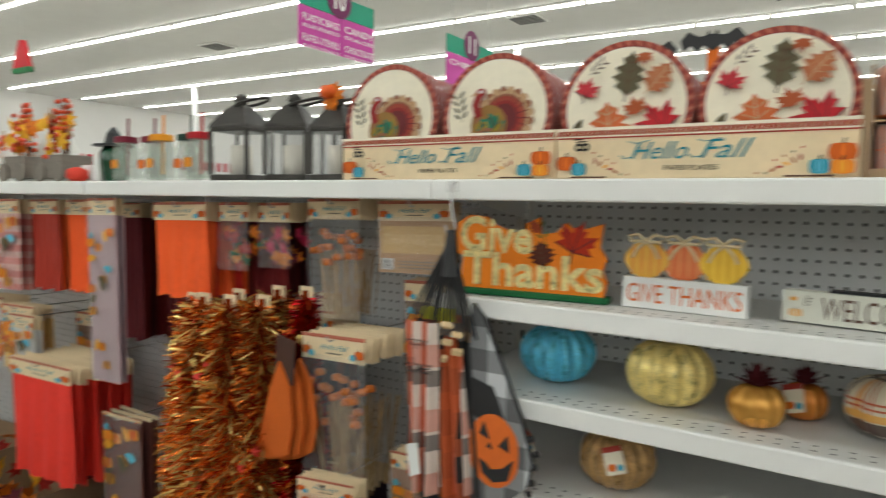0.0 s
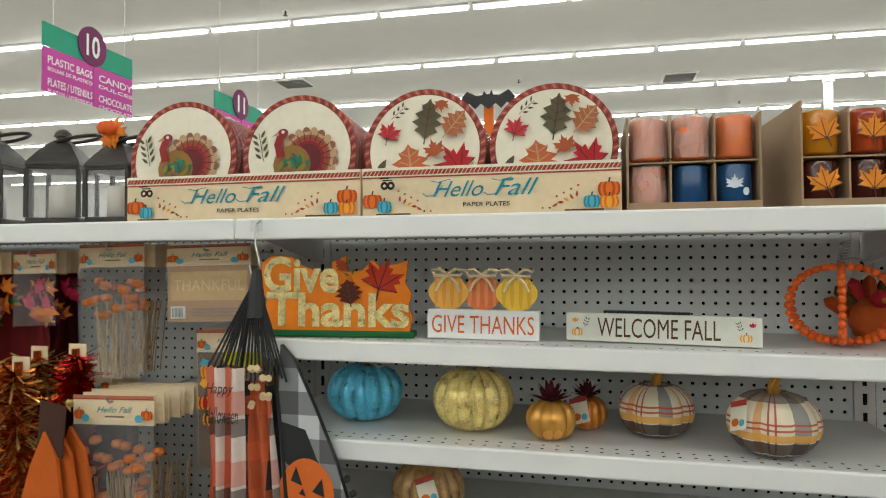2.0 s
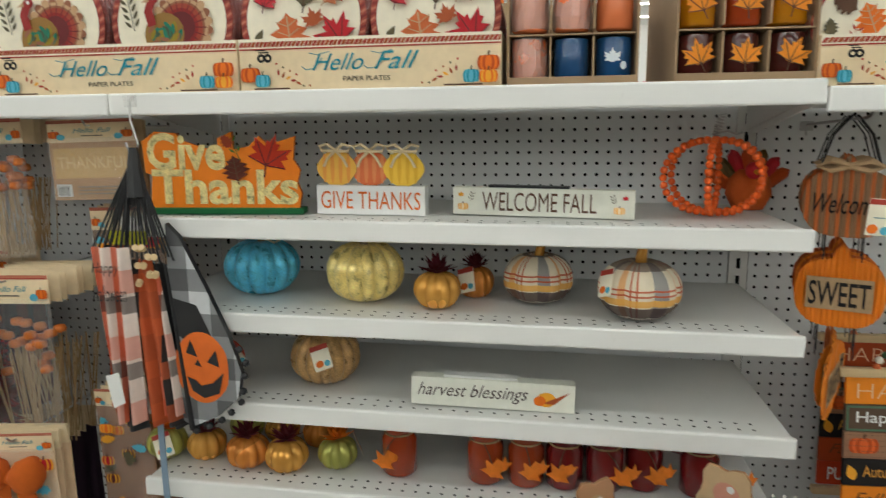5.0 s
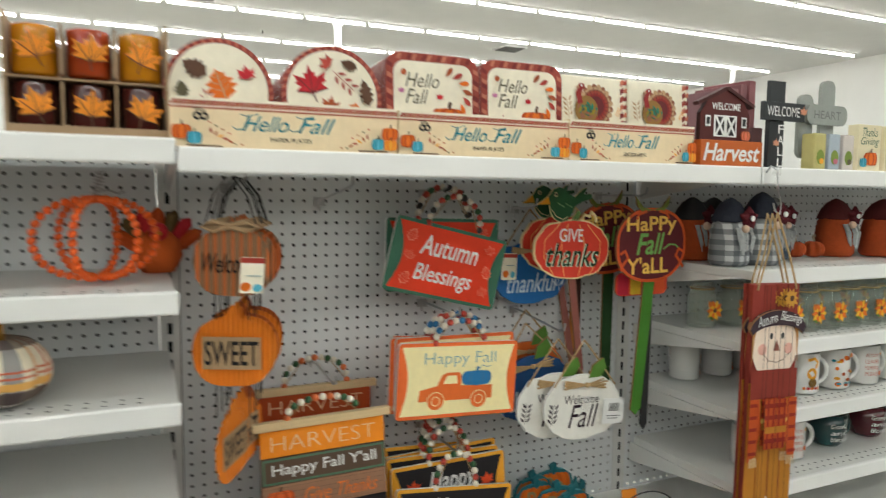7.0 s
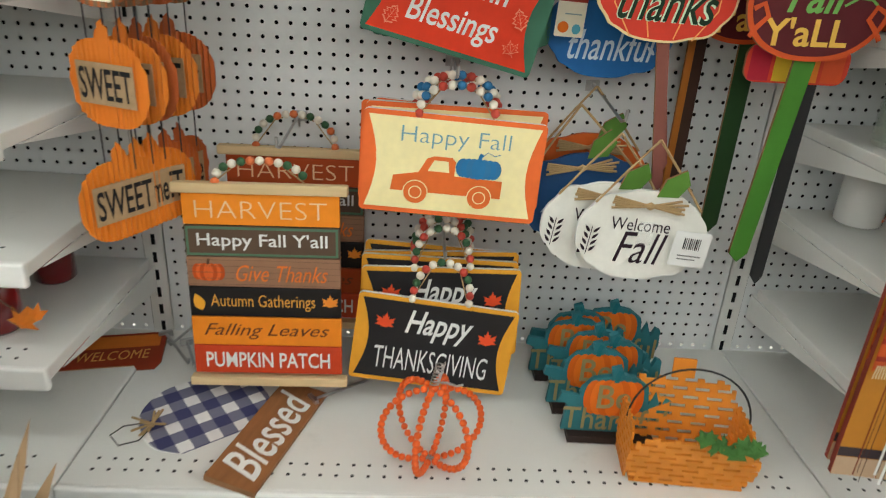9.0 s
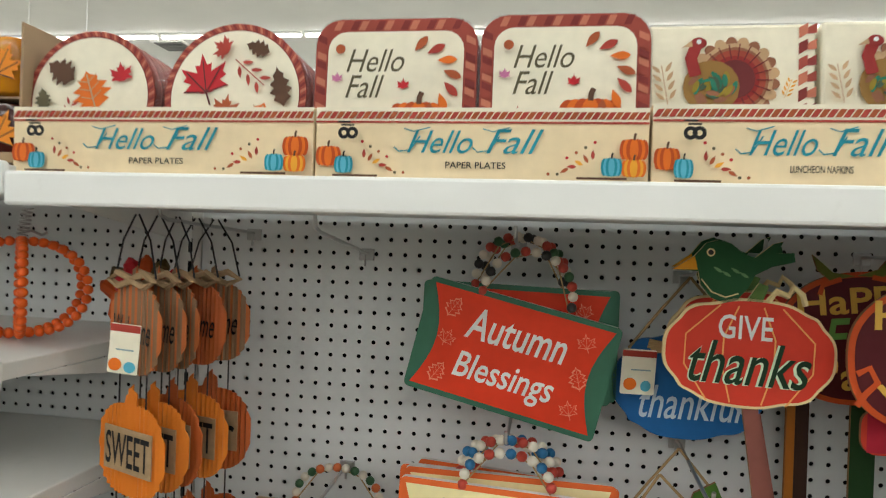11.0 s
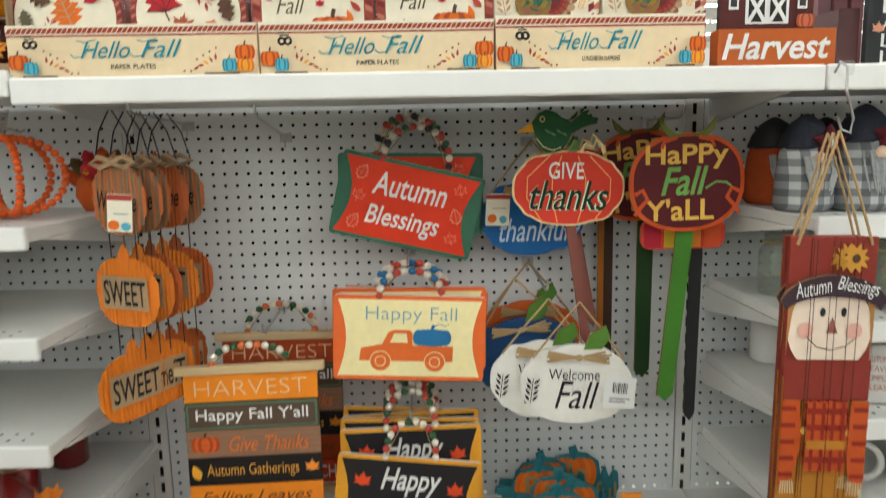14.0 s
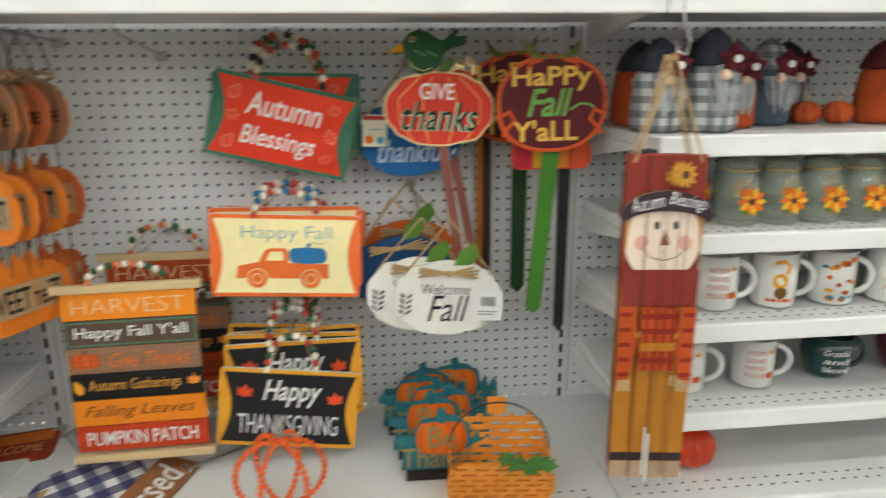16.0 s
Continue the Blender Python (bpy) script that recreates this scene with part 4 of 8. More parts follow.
# ---- pumpkins ----
def pumpkin(x, y, z, w, h, mat, label, ribs=14, deep=0.22, stem="twig", stem_mat=None, card=False, turn=0.0):
    th = thing("pumpkin", pose(x, y, z, 0, 0, turn), label, "decorative pumpkin", "shelf pumpkins")
    r = w / 2
    prof = []
    for i in range(13):
        a = radians(-90 + 180 * i / 12)
        prof.append((max(r * math.cos(a) ** 0.75, 0.0) if i not in (0, 12) else r * 0.12, h * 0.46 + h * 0.46 * math.sin(a) - (h * 0.07 if i == 12 else 0)))
    part("body", lathe(prof, ribs * 6, ribs=ribs, depth=deep, sharp=0.55), mat, th, smooth=True)
    if stem == "twig":
        part("stem", tube([(0, 0, h * 0.8), (0.003, 0, h * 0.98), (0.0, 0.002, h * 1.15), (0.006, 0.002, h * 1.25)], w * 0.05, 8, taper=w * 0.075), stem_mat or TWIG, th)
    elif stem == "curl":
        part("stem", tube([(0, 0, h * 0.8), (0.004, 0, h * 1.0), (0.012, 0, h * 1.2), (0.03, 0, h * 1.3), (0.046, 0, h * 1.26)], w * 0.075, 9, taper=w * 0.04), stem_mat, th)
    else:
        random.seed(int(1000 * abs(x)))
        for ring, (n, rr, tilt) in enumerate(((9, w * 0.3, 62), (7, w * 0.22, 35), (5, w * 0.12, 12))):
            for k in range(n):
                bm = bmesh.new()
                L = w * 0.46
                vs = [bm.verts.new(p) for p in ((0, 0, 0), (L * 0.22, 0, L * 0.4), (0, 0.002, L), (-L * 0.22, 0, L * 0.4), (0, -L * 0.06, L * 0.45))]
                for a, b in ((0, 1), (1, 2), (2, 3), (3, 0)):
                    bm.faces.new((vs[a], vs[b], vs[4]))
                part("petal", bm, stem_mat, th, m=pose(0, 0, h * 0.86) @ pose(0, 0, 0, 0, 0, 360 * k / n + 20 * ring) @ pose(0, 0, 0, -tilt + random.uniform(-10, 10)))
    if card:
        tag = part("tag", outline_slab(rounded(0.036, 0.05, 0.003), 0.0006), [IVORY, IVORY], th, "small cream price tag", m=pose(w * 0.2, -r * 0.1, h * 0.96, -80, 20, -25) if card == "flat" else pose(w * 0.18, -r * 0.98, h * 0.62, -22, -18, 20))
        art = Art(0.0002)
        art.rect(-0.018, 0.018, 0.015, 0.025, BRICK)
        art.ell(-0.006, -0.012, 0.008, 0.007, ORANGE)
        art.ell(0.009, -0.014, 0.006, 0.006, BLUEF)
        art.on(tag)
    return th


pumpkin(-1.019, -0.255, on_a(2, -1.019), 0.157, 0.125, BLUEG, "blue glitter foam pumpkin with a grey stem", card="flat", turn=10)
pumpkin(-0.787, -0.285, on_a(2, -0.787), 0.158, 0.13, GOLDG, "gold glitter foam pumpkin with a grey stem", card="flat", turn=-160)
pumpkin(-0.634, -0.325, on_a(2, -0.634), 0.094, 0.078, GOLD, "small gold pumpkin topped with burgundy petals", ribs=9, stem="flower", stem_mat=PETAL)
pumpkin(-0.570, -0.232, on_a(2, -0.570), 0.08, 0.07, COPPER, "small copper pumpkin topped with burgundy petals", ribs=9, stem="flower", stem_mat=PETAL, card=True, turn=-40)
pumpkin(-0.443, -0.252, on_a(2, -0.443), 0.142, 0.108, PLAIDP, "plaid cloth pumpkin with a gold stem", ribs=8, deep=0.12, stem="curl", stem_mat=GOLD)
pumpkin(-0.259, -0.340, on_a(2, -0.259), 0.15, 0.118, PLAIDP, "plaid cloth pumpkin with a gold stem and tag", ribs=8, deep=0.12, stem="curl", stem_mat=GOLD, card=True, turn=-75)
pumpkin(-0.878, -0.285, on_a(3, -0.878), 0.146, 0.122, BROWNG, "brown-gold glitter pumpkin with a price tag", card=True, turn=-8)
DOTTED = material("orange_dotted_cloth", lin((226, 84, 40)), 0.7, var=0.1)
pumpkin(-1.108, -0.295, on_a(3, -1.108), 0.103, 0.084, DOTTED, "small orange pumpkin with white dots", ribs=8, card=True, turn=40)
for k, (x, y, mat, pet, w) in enumerate(((-1.224, -0.330, GREENGOLD, PETALO, 0.086), (-1.136, -0.325, GOLD, PETAL, 0.084), (-1.035, -0.345, COPPER, PETAL, 0.09), (-0.948, -0.350, GOLD, PETAL, 0.09), (-0.849, -0.320, GREENGOLD, PETALO, 0.084), (-0.915, -0.235, COPPER, PETAL, 0.08), (-1.007, -0.225, GOLD, PETAL, 0.08), (-1.093, -0.22, GREENGOLD, PETALO, 0.08))):
    pumpkin(x, y, on_a(4, x), w, w * 0.82, mat, "small lacquered pumpkin topped with cloth petals", ribs=9, stem="flower", stem_mat=pet, card=k in (0, 4, 5), turn=25 * k)


def bead_pumpkin(x, y, z, w, h, name_label, r=0.0072):
    th = thing("bead_pumpkin", (x, y, z), name_label, "decorative pumpkin", "bead pumpkins")
    for k in range(6):
        a = radians(60 * k + 12)
        ring = part("wire_rib", tube([((w / 2 * math.sin(math.pi * t) ** 0.8 if 0 < t < 1 else 0.0) * math.cos(a), (w / 2 * math.sin(math.pi * t) ** 0.8 if 0 < t < 1 else 0.0) * math.sin(a), r + (h - 2 * r) * (0.5 - 0.5 * math.cos(math.pi * t))) for t in [i / 16 for i in range(17)]], 0.001, 5), CHROME, th)
        dense = []
        for i in range(401):
            t = i / 400
            q = w / 2 * max(math.sin(math.pi * t), 0.0) ** 0.8
            dense.append(Vector((q * math.cos(a), q * math.sin(a), r + (h - 2 * r) * (0.5 - 0.5 * math.cos(math.pi * t)))))
        pts, last = [], None
        for p in dense:
            if last is None or (p - last).length >= 2 * r * 0.98:
                pts.append(p)
                last = p
        bead_row(ring, pts[1:], [BEADO], r)
    coil = [(0.007 * math.cos(t) + 0.004 * t / 20, 0.007 * math.sin(t), h + 0.0009 * t) for t in [i * 0.5 for i in range(90)]]
    part("wire_stem", tube(coil, 0.0012, 5), CHROME, th, "coiled silver wire stem")
    part("wire_tendril", tube([(0, 0, h + 0.005), (0.02, -0.005, h + 0.008), (0.035, -0.004, h + 0.002), (0.045, -0.006, h + 0.006)], 0.002, 5), CHROME, th)
    return th


bead_pumpkin(-0.122, -0.255, on_a(1, -0.122) + 0.001, 0.192, 0.148, "pumpkin frame of orange wooden beads on wire")
bead_pumpkin(0.570, -0.392, DECK + 0.002, 0.165, 0.15, "pumpkin frame of orange wooden beads on wire", 0.006)

th = thing("turkey_figure", pose(-0.022, -0.12, on_a(1, -0.022)), "stuffed orange and green turkey figure on the shelf", "ornament")
part("body", lathe([(0.03, 0), (0.045, 0.03), (0.04, 0.06), (0.02, 0.08)], 16), material("orange_felt", lin((200, 90, 30)), 0.9, bump=0.6), th, smooth=True)
for k in range(7):
    a = -60 + 20 * k
    part("tail_feather", lathe([(0.004, 0), (0.016, 0.05), (0.012, 0.085), (0.002, 0.095)], 10), (DEEP, paint(90, 70, 30), CRIMSON)[k % 3], th, m=pose(0, 0.02, 0.03, 0, a))
part("head", ball(0.018), CRIMSON, th, m=pose(0.0, -0.035, 0.08), smooth=True)
part("beak", lathe([(0.006, 0), (0.001, 0.015)], 8), AMBER, th, m=pose(0, -0.05, 0.078, 90))

# ---- candle jars with cloth leaves ----
JARRED = material("dark_red_glass", lin((120, 20, 24)), 0.08, var=0.12, coat=0.7, trans=0.15)
JARORG = material("amber_red_glass", lin((170, 60, 20)), 0.08, var=0.12, coat=0.7, trans=0.2)


def cloth_leaf(parent, mat, m, r=0.03):
    bm = bmesh.new()
    prof = [(90, 1.0), (66, 0.55), (40, 1.0), (15, 0.5), (-14, 0.85), (-50, 0.35), (-90, 0.4), (-130, 0.35), (194, 0.85), (165, 0.5), (140, 1.0), (114, 0.55)]
    c = bm.verts.new((0, -0.004, 0))
    vs = [bm.verts.new((r * k * math.cos(radians(a)), 0.006 * k * k, r * k * math.sin(radians(a)))) for a, k in prof]
    for i in range(len(vs)):
        bm.faces.new((c, vs[i], vs[(i + 1) % len(vs)]))
    return part("cloth_leaf", bm, mat, parent, "orange cloth leaf", m=m)


def candle_jar(x, y, z, mat, leaf, h=0.105, r=0.036):
    th = thing("candle_jar", (x, y, z), "coloured glass candle jar with twine and a leaf", "candle jar", "candle jars")
    part("jar", lathe([(r * 0.85, 0), (r, 0.006), (r, h * 0.72), (r * 0.82, h * 0.82), (r * 0.82, h * 0.86), (r * 0.88, h * 0.88), (r * 0.88, h), (r * 0.8, h), (r * 0.78, h * 0.6)], 26), mat, th, smooth=True)
    part("twine", tube([(r * 0.86 * math.cos(t), r * 0.86 * math.sin(t), h * 0.84) for t in [i * 0.42 for i in range(16)]], 0.0018, 5), TWINE, th)
    if leaf is not None:
        part("leaf_stem", tube([(0, -r * 0.86, h * 0.84), (leaf * 0.5, -r * 1.05, h * 0.7), (leaf, -r * 1.05, h * 0.45)], 0.0012, 5), BROWN, th)
        cloth_leaf(th, PETALO, pose(leaf, -r * 1.12, h * 0.32, 0, 20, 0))
        cloth_leaf(th, PETALO, pose(leaf + 0.022, -r * 1.02, h * 0.42, 0, -40, 10), 0.022)


for x, y, mat, leaf in ((-0.718, -0.318, JARORG, -0.025), (-0.542, -0.322, JARORG, 0.018), (-0.461, -0.321, JARORG, 0.01), (-0.386, -0.319, JARRED, -0.012), (-0.309, -0.317, JARRED, 0.03), (-0.232, -0.302, JARRED, 0.02), (-0.131, -0.312, JARRED, 0.062), (-0.307, -0.2, JARRED, None), (-0.133, -0.13, JARRED, None), (-0.461, -0.2, JARRED, None)):
    candle_jar(x, y, on_a(4, x), mat, leaf)

# ---- hanging plaques of the pegboard bay ----
def scoop(w, h, edge, dip, n=8):
    """A panel whose left and right edges curve inward."""
    pts = [(-w / 2 + edge, -h / 2 + edge), (w / 2 - edge, -h / 2 + edge)]
    pts += [(w / 2 - edge - dip * math.sin(math.pi * k / n), -h / 2 + edge + (h - 2 * edge) * k / n) for k in range(1, n)]
    pts += [(w / 2 - edge, h / 2 - edge), (-w / 2 + edge, h / 2 - edge)]
    pts += [(-w / 2 + edge + dip * math.sin(math.pi * k / n), h / 2 - edge - (h - 2 * edge) * k / n) for k in range(1, n)]
    return pts


def garland(th, w, z, rise, mats, r=0.0075, sag=0.0):
    """A cord of beads from one top corner over a hook to the other."""
    g = part("bead_cord", tube([(-w / 2, 0.004, z), (-w / 4, 0.004, z + rise * 0.8), (0, 0.004, z + rise), (w / 4, 0.004, z + rise * 0.8), (w / 2, 0.004, z)], 0.0012, 5), TWINE, th, "cord strung with wooden beads")
    length = 0.0
    dense = [Vector((w / 2 * math.cos(radians(180 - 180 * i / 200)), 0.004, z + rise * math.sin(radians(180 * i / 200)) ** 0.8)) for i in range(201)]
    pts, last = [], None
    for p in dense:
        if last is None or (p - last).length >= 2 * r * 0.97:
            pts.append(p)
            last = p
    bead_row(g, pts, mats, r)


def plaque(name, m, w, h, face, edge, inner, art_fn, label, beads, cord_w, rise, behind=(), r=0.0075, corner=0.008, hang=0.0):
    th = thing(name, m, label, "hanging sign", "hanging plaques")
    part("board", outline_slab(rounded(w, h, corner), 0.009), [face, WHITE], th)
    art = Art()
    if inner:
        art.poly(scoop(w, h, 0.008, inner[1]), inner[0])
    art_fn(art, w, h)
    art.on(th)
    garland(th, cord_w, h / 2 - 0.002, rise, beads, r)
    for k, (dx, dy, dz, turn) in enumerate(behind):
        copy_thing(th, m @ pose(dx, dy, dz, 0, turn, 0))
    return th


GREENB, REDB = paint(62, 112, 90), paint(226, 62, 32)
def art_autumn(a, w, h):
    a.text("Autumn", -w * 0.26, w * 0.26, h * 0.06, h * 0.34, WHITE, shear=0.2, bold=0.012)
    a.text("Blessings", -w * 0.27, w * 0.25, -h * 0.36, -h * 0.06, WHITE, shear=0.2, bold=0.012)
    pale = paint(240, 150, 120)
    for sx, sy, kind in ((-1, 1, 0), (-1, 0, 1), (-1, -1, 0), (1, 1, 1), (1, 0, 0), (1, -1, 1)):
        x, y = sx * w * 0.345, sy * h * 0.29
        if kind:
            a.maple(x, y, 0.017, pale, 20 * sx)
            a.maple(x, y, 0.0145, REDB, 20 * sx, pale)
        else:
            a.leaf(x, y, 0.034, 0.022, pale, 25 * sx, 1)
            a.leaf(x, y, 0.029, 0.017, REDB, 25 * sx, 1, pale)


plaque("autumn_blessings_sign", pose(0.586, -0.150, 1.205, 0, 13.5), 0.285, 0.168, GREENB, 0.008, (REDB, 0.022), art_autumn, "red wooden plaque with green edge and bead cord", [BR, BW, BK, BW, BR, BG], 0.13, 0.075, [(0.0, 0.03, 0.02, -12), (0.01, 0.055, 0.02, -13)])

CREAMY, ORB = paint(246, 232, 176), paint(234, 110, 52)
def art_truck(a, w, h):
    blue = paint(40, 118, 170)
    a.text("Happy Fall", -w * 0.29, w * 0.31, h * 0.17, h * 0.37, paint(120, 164, 180), bold=-0.012)
    body = paint(228, 110, 48)
    a.poly([(-w * 0.33, -h * 0.27), (-w * 0.32, -h * 0.12), (-w * 0.18, -h * 0.07), (-w * 0.14, h * 0.07), (-w * 0.1, h * 0.10), (w * 0.0, h * 0.10), (w * 0.02, h * 0.06), (w * 0.02, -h * 0.08), (w * 0.29, -h * 0.09), (w * 0.29, -h * 0.27)], body)
    a.poly([(-w * 0.13, -h * 0.05), (-w * 0.1, h * 0.06), (-w * 0.02, h * 0.06), (-w * 0.01, -h * 0.05)], CREAMY)
    a.pumpkin(w * 0.15, h * 0.015, w * 0.24, h * 0.21, blue, BB, blue)
    for x in (-0.19, 0.17):
        a.ell(w * x, -h * 0.27, h * 0.125, h * 0.125, CREAMY)
        a.ell(w * x, -h * 0.27, h * 0.115, h * 0.115, body)
        a.ring(w * x, -h * 0.27, h * 0.055, h * 0.065, [CREAMY], 18)
    a.line([(w * 0.16, h * 0.14), (w * 0.19, h * 0.19), (w * 0.23, h * 0.16), (w * 0.26, h * 0.18)], 0.0012, blue)


plaque("happy_fall_sign", pose(0.585, -0.222, 0.954, 0, 3), 0.292, 0.168, ORB, 0.008, (CREAMY, 0.016), art_truck, "cream and orange wooden plaque with a pickup truck", [BR, BW, BB, BW, BR, BW, BB], 0.12, 0.05, [(0.004, 0.022, 0.012, -2), (-0.006, 0.034, 0.008, -1), (0.01, 0.075, 0.0, 1)])
solid("green_plaque", outline_slab(rounded(0.285, 0.165, 0.008), 0.009), [GREENB, WHITE], "green wooden plaque hanging behind others", "hanging sign", m=pose(0.588, -0.208, 0.946, 0, 3))

YEL, COAL = paint(228, 160, 48), paint(36, 34, 36)
def art_thanks(a, w, h):
    a.text("Happy", -w * 0.19, w * 0.23, h * 0.02, h * 0.37, WHITE, shear=0.3, bold=0.015)
    a.text("THANKSGIVING", -w * 0.36, w * 0.36, -h * 0.34, -h * 0.08, WHITE, bold=-0.002)
    a.maple(-w * 0.32, h * 0.18, 0.022, paint(226, 80, 40), -5)
    a.maple(w * 0.33, h * 0.12, 0.022, paint(226, 80, 40), 5)
    a.text("and", -w * 0.05, w * 0.05, -h * 0.47, -h * 0.4, YEL, shear=0.3)


plaque("happy_thanksgiving_sign", pose(0.571, -0.235, 0.628, -6, 6.5), 0.286, 0.166, YEL, 0.008, (COAL, 0.018), art_thanks, "black and yellow wooden plaque with white lettering", [BW, BR, BG, BW, BR, BW, BG, BW], 0.10, 0.075, [(0.006, 0.035, 0.052, -7), (0.0, 0.06, 0.062, -5), (0.004, 0.075, 0.07, -8), (0.0, 0.09, 0.076, -3)])

# the plank sign, and one of the same kind behind it
PLANKS = [("HARVEST", paint(238, 140, 34), paint(240, 200, 160), -0.018, 0.0), ("Happy Fall Y'all", paint(92, 72, 58), WHITE, 0.01, 0.0), ("Give Thanks", paint(150, 112, 88), paint(230, 120, 50), 0, 0.35), ("Autumn Gatherings", paint(30, 26, 26), paint(226, 160, 70), 0.0, 0.0), ("Falling Leaves", paint(236, 136, 34), paint(110, 62, 34), 0, 0.4), ("PUMPKIN PATCH", paint(198, 66, 32), WHITE, 0.012, 0.0)]


def plank_sign(m, shaded_rear=False):
    th = thing("plank_sign", m, "plank sign of six painted boards with bead cord", "hanging sign", "plank signs")
    w, h = 0.256, 0.0545
    part("top_rail", box(-0.142, 0.142, -0.006, 0.014, 0.0, 0.017, 0.002), PINE, th)
    part("bottom_rail", box(-0.137, 0.137, -0.006, 0.014, -6 * h - 0.022, -6 * h - 0.006, 0.002), PINE, th)
    for k, (words, ground, ink, bold, shear) in enumerate(PLANKS):
        # the rear sign's orange planks are darkened, shade put into their paint
        p = part("plank", box(-w / 2, w / 2, 0, 0.009, -h * (k + 1) + 0.0008, -h * k - 0.0008, 0.0012), ORANGESHADE if shaded_rear and k in (0, 4) else ground, th)
        art = Art()
        z = -h * (k + 0.5)
        x0, x1 = -w * 0.42, w * 0.42
        if k == 1:
            art.rect(-w / 2 + 0.003, w / 2 - 0.003, z - h * 0.46, z + h * 0.46, paint(84, 116, 92))
            art.rect(-w / 2 + 0.007, w / 2 - 0.007, z - h * 0.38, z + h * 0.38, ground)
        if k == 2:
            art.pumpkin(-w * 0.36, z, w * 0.2, h * 0.6, paint(220, 100, 44), DEEP, BROWN)
            for q in range(5):
                art.line([(-w / 2, z - h * 0.4 + q * h * 0.2), (0, z - h * 0.38 + q * h * 0.2), (w / 2, z - h * 0.41 + q * h * 0.2)], 0.0006, paint(110, 78, 60))
            x0 = -w * 0.18
        if k == 3:
            art.leaf(-w * 0.44, z, h * 0.6, h * 0.35, AMBER, 20)
            art.maple(w * 0.43, z, h * 0.33, paint(230, 140, 50), 0)
            x0, x1 = -w * 0.36, w * 0.33
        art.text(words, x0, x1, z - h * 0.27, z + h * 0.27, ink, shear=shear, bold=bold)
        art.on(p)
    garland(th, 0.145, 0.018, 0.036 if not shaded_rear else 0.06, [BOR, BW, BG, BW, BG, BOR, BW])


ORANGESHADE = paint(176, 70, 28)
plank_sign(pose(0.277, -0.232, 0.898, -5, -1))
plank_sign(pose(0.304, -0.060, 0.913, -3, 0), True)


# ---- garden stakes ----
def blob(w, h, lobes, depth, n=72, flat=0.0):
    pts = []
    for i in range(n):
        a = 2 * math.pi * i / n
        k = 1 - depth * abs(math.sin(lobes * a / 2)) ** 6
        pts.append((w / 2 * math.copysign(abs(math.cos(a)) ** 0.85, math.cos(a)) * k, h / 2 * math.copysign(abs(math.sin(a)) ** 0.8, math.sin(a)) * (1 - depth * abs(math.cos(lobes * a / 2 + 0.4)) ** 8)))
    return pts


REDPUMP, EDGEC = paint(214, 62, 44), paint(236, 214, 160)
th = thing("pumpkin_stake", pose(0.899, -0.195, 1.235, 0, 2), "red pumpkin garden stake with a green bird", "garden stake", "garden stakes")
part("board", outline_slab(blob(0.218, 0.145, 6, 0.06), 0.007), [EDGEC, EDGEC], th)
art = Art()
art.poly([(u * 0.965, v * 0.95) for u, v in blob(0.218, 0.145, 6, 0.06)], REDPUMP)
for x in (-0.07, -0.028, 0.028, 0.07):
    art.line([(x * 0.55, 0.062), (x * 1.15, 0.02), (x * 1.15, -0.02), (x * 0.7, -0.066)], 0.0022, paint(240, 170, 100))
art.text("GIVE", -0.04, 0.028, 0.018, 0.05, WHITE, bold=0.01)
art.text("thanks", -0.076, 0.076, -0.043, 0.014, paint(210, 230, 200), shear=0.3, bold=0.022)
art.text("thanks", -0.074, 0.078, -0.042, 0.015, paint(24, 52, 30), shear=0.3, bold=0.006)
art.on(th)
bird = [(-0.104, 0.104), (-0.076, 0.124), (-0.062, 0.142), (-0.046, 0.148), (-0.03, 0.143), (-0.016, 0.132), (0.0, 0.126), (0.022, 0.146), (0.034, 0.15), (0.026, 0.134), (0.048, 0.136), (0.05, 0.124), (0.022, 0.116), (0.002, 0.104), (-0.006, 0.086), (-0.018, 0.07), (-0.034, 0.064), (-0.052, 0.07), (-0.066, 0.086), (-0.07, 0.104)]
b = part("bird", outline_slab(bird, 0.006), [paint(34, 84, 48), EDGEC], th, "green painted bird")
art = Art()
art.poly([(-0.104, 0.104), (-0.076, 0.124), (-0.071, 0.106)], paint(230, 160, 40))
art.ell(-0.056, 0.13, 0.0055, 0.0055, EDGEC)
art.ell(-0.056, 0.13, 0.0035, 0.0035, BLACK)
art.line([(-0.066, 0.094), (-0.052, 0.078), (-0.034, 0.072), (-0.018, 0.078)], 0.0018, EDGEC)
for k in range(4):
    art.leaf(-0.046 + 0.011 * k, 0.108 - 0.005 * (k % 2), 0.014, 0.004, paint(110, 150, 100), 60)
art.on(b)
part("stem", outline_slab([(-0.008, 0.066), (0.012, 0.066), (0.02, 0.09), (0.008, 0.094)], 0.006), [paint(90, 120, 60), EDGEC], th)
part("tendril", tube([(0.02, 0, 0.07), (0.03, 0, 0.085), (0.045, 0, 0.08), (0.05, 0, 0.092), (0.062, 0, 0.082), (0.066, 0, 0.068)], 0.004, 6), EDGEC, th)
part("stake", outline_slab([(-0.003, -0.06), (0.017, -0.06), (0.058, -0.30), (0.052, -0.315), (0.04, -0.30)], 0.006), [paint(140, 84, 74), MDF], th, m=pose(0, 0.007, 0))
copy_thing(th, pose(0.921, -0.10, 1.242, 0, -1))

MAROON, ORRIM = paint(92, 28, 34), paint(208, 84, 36)


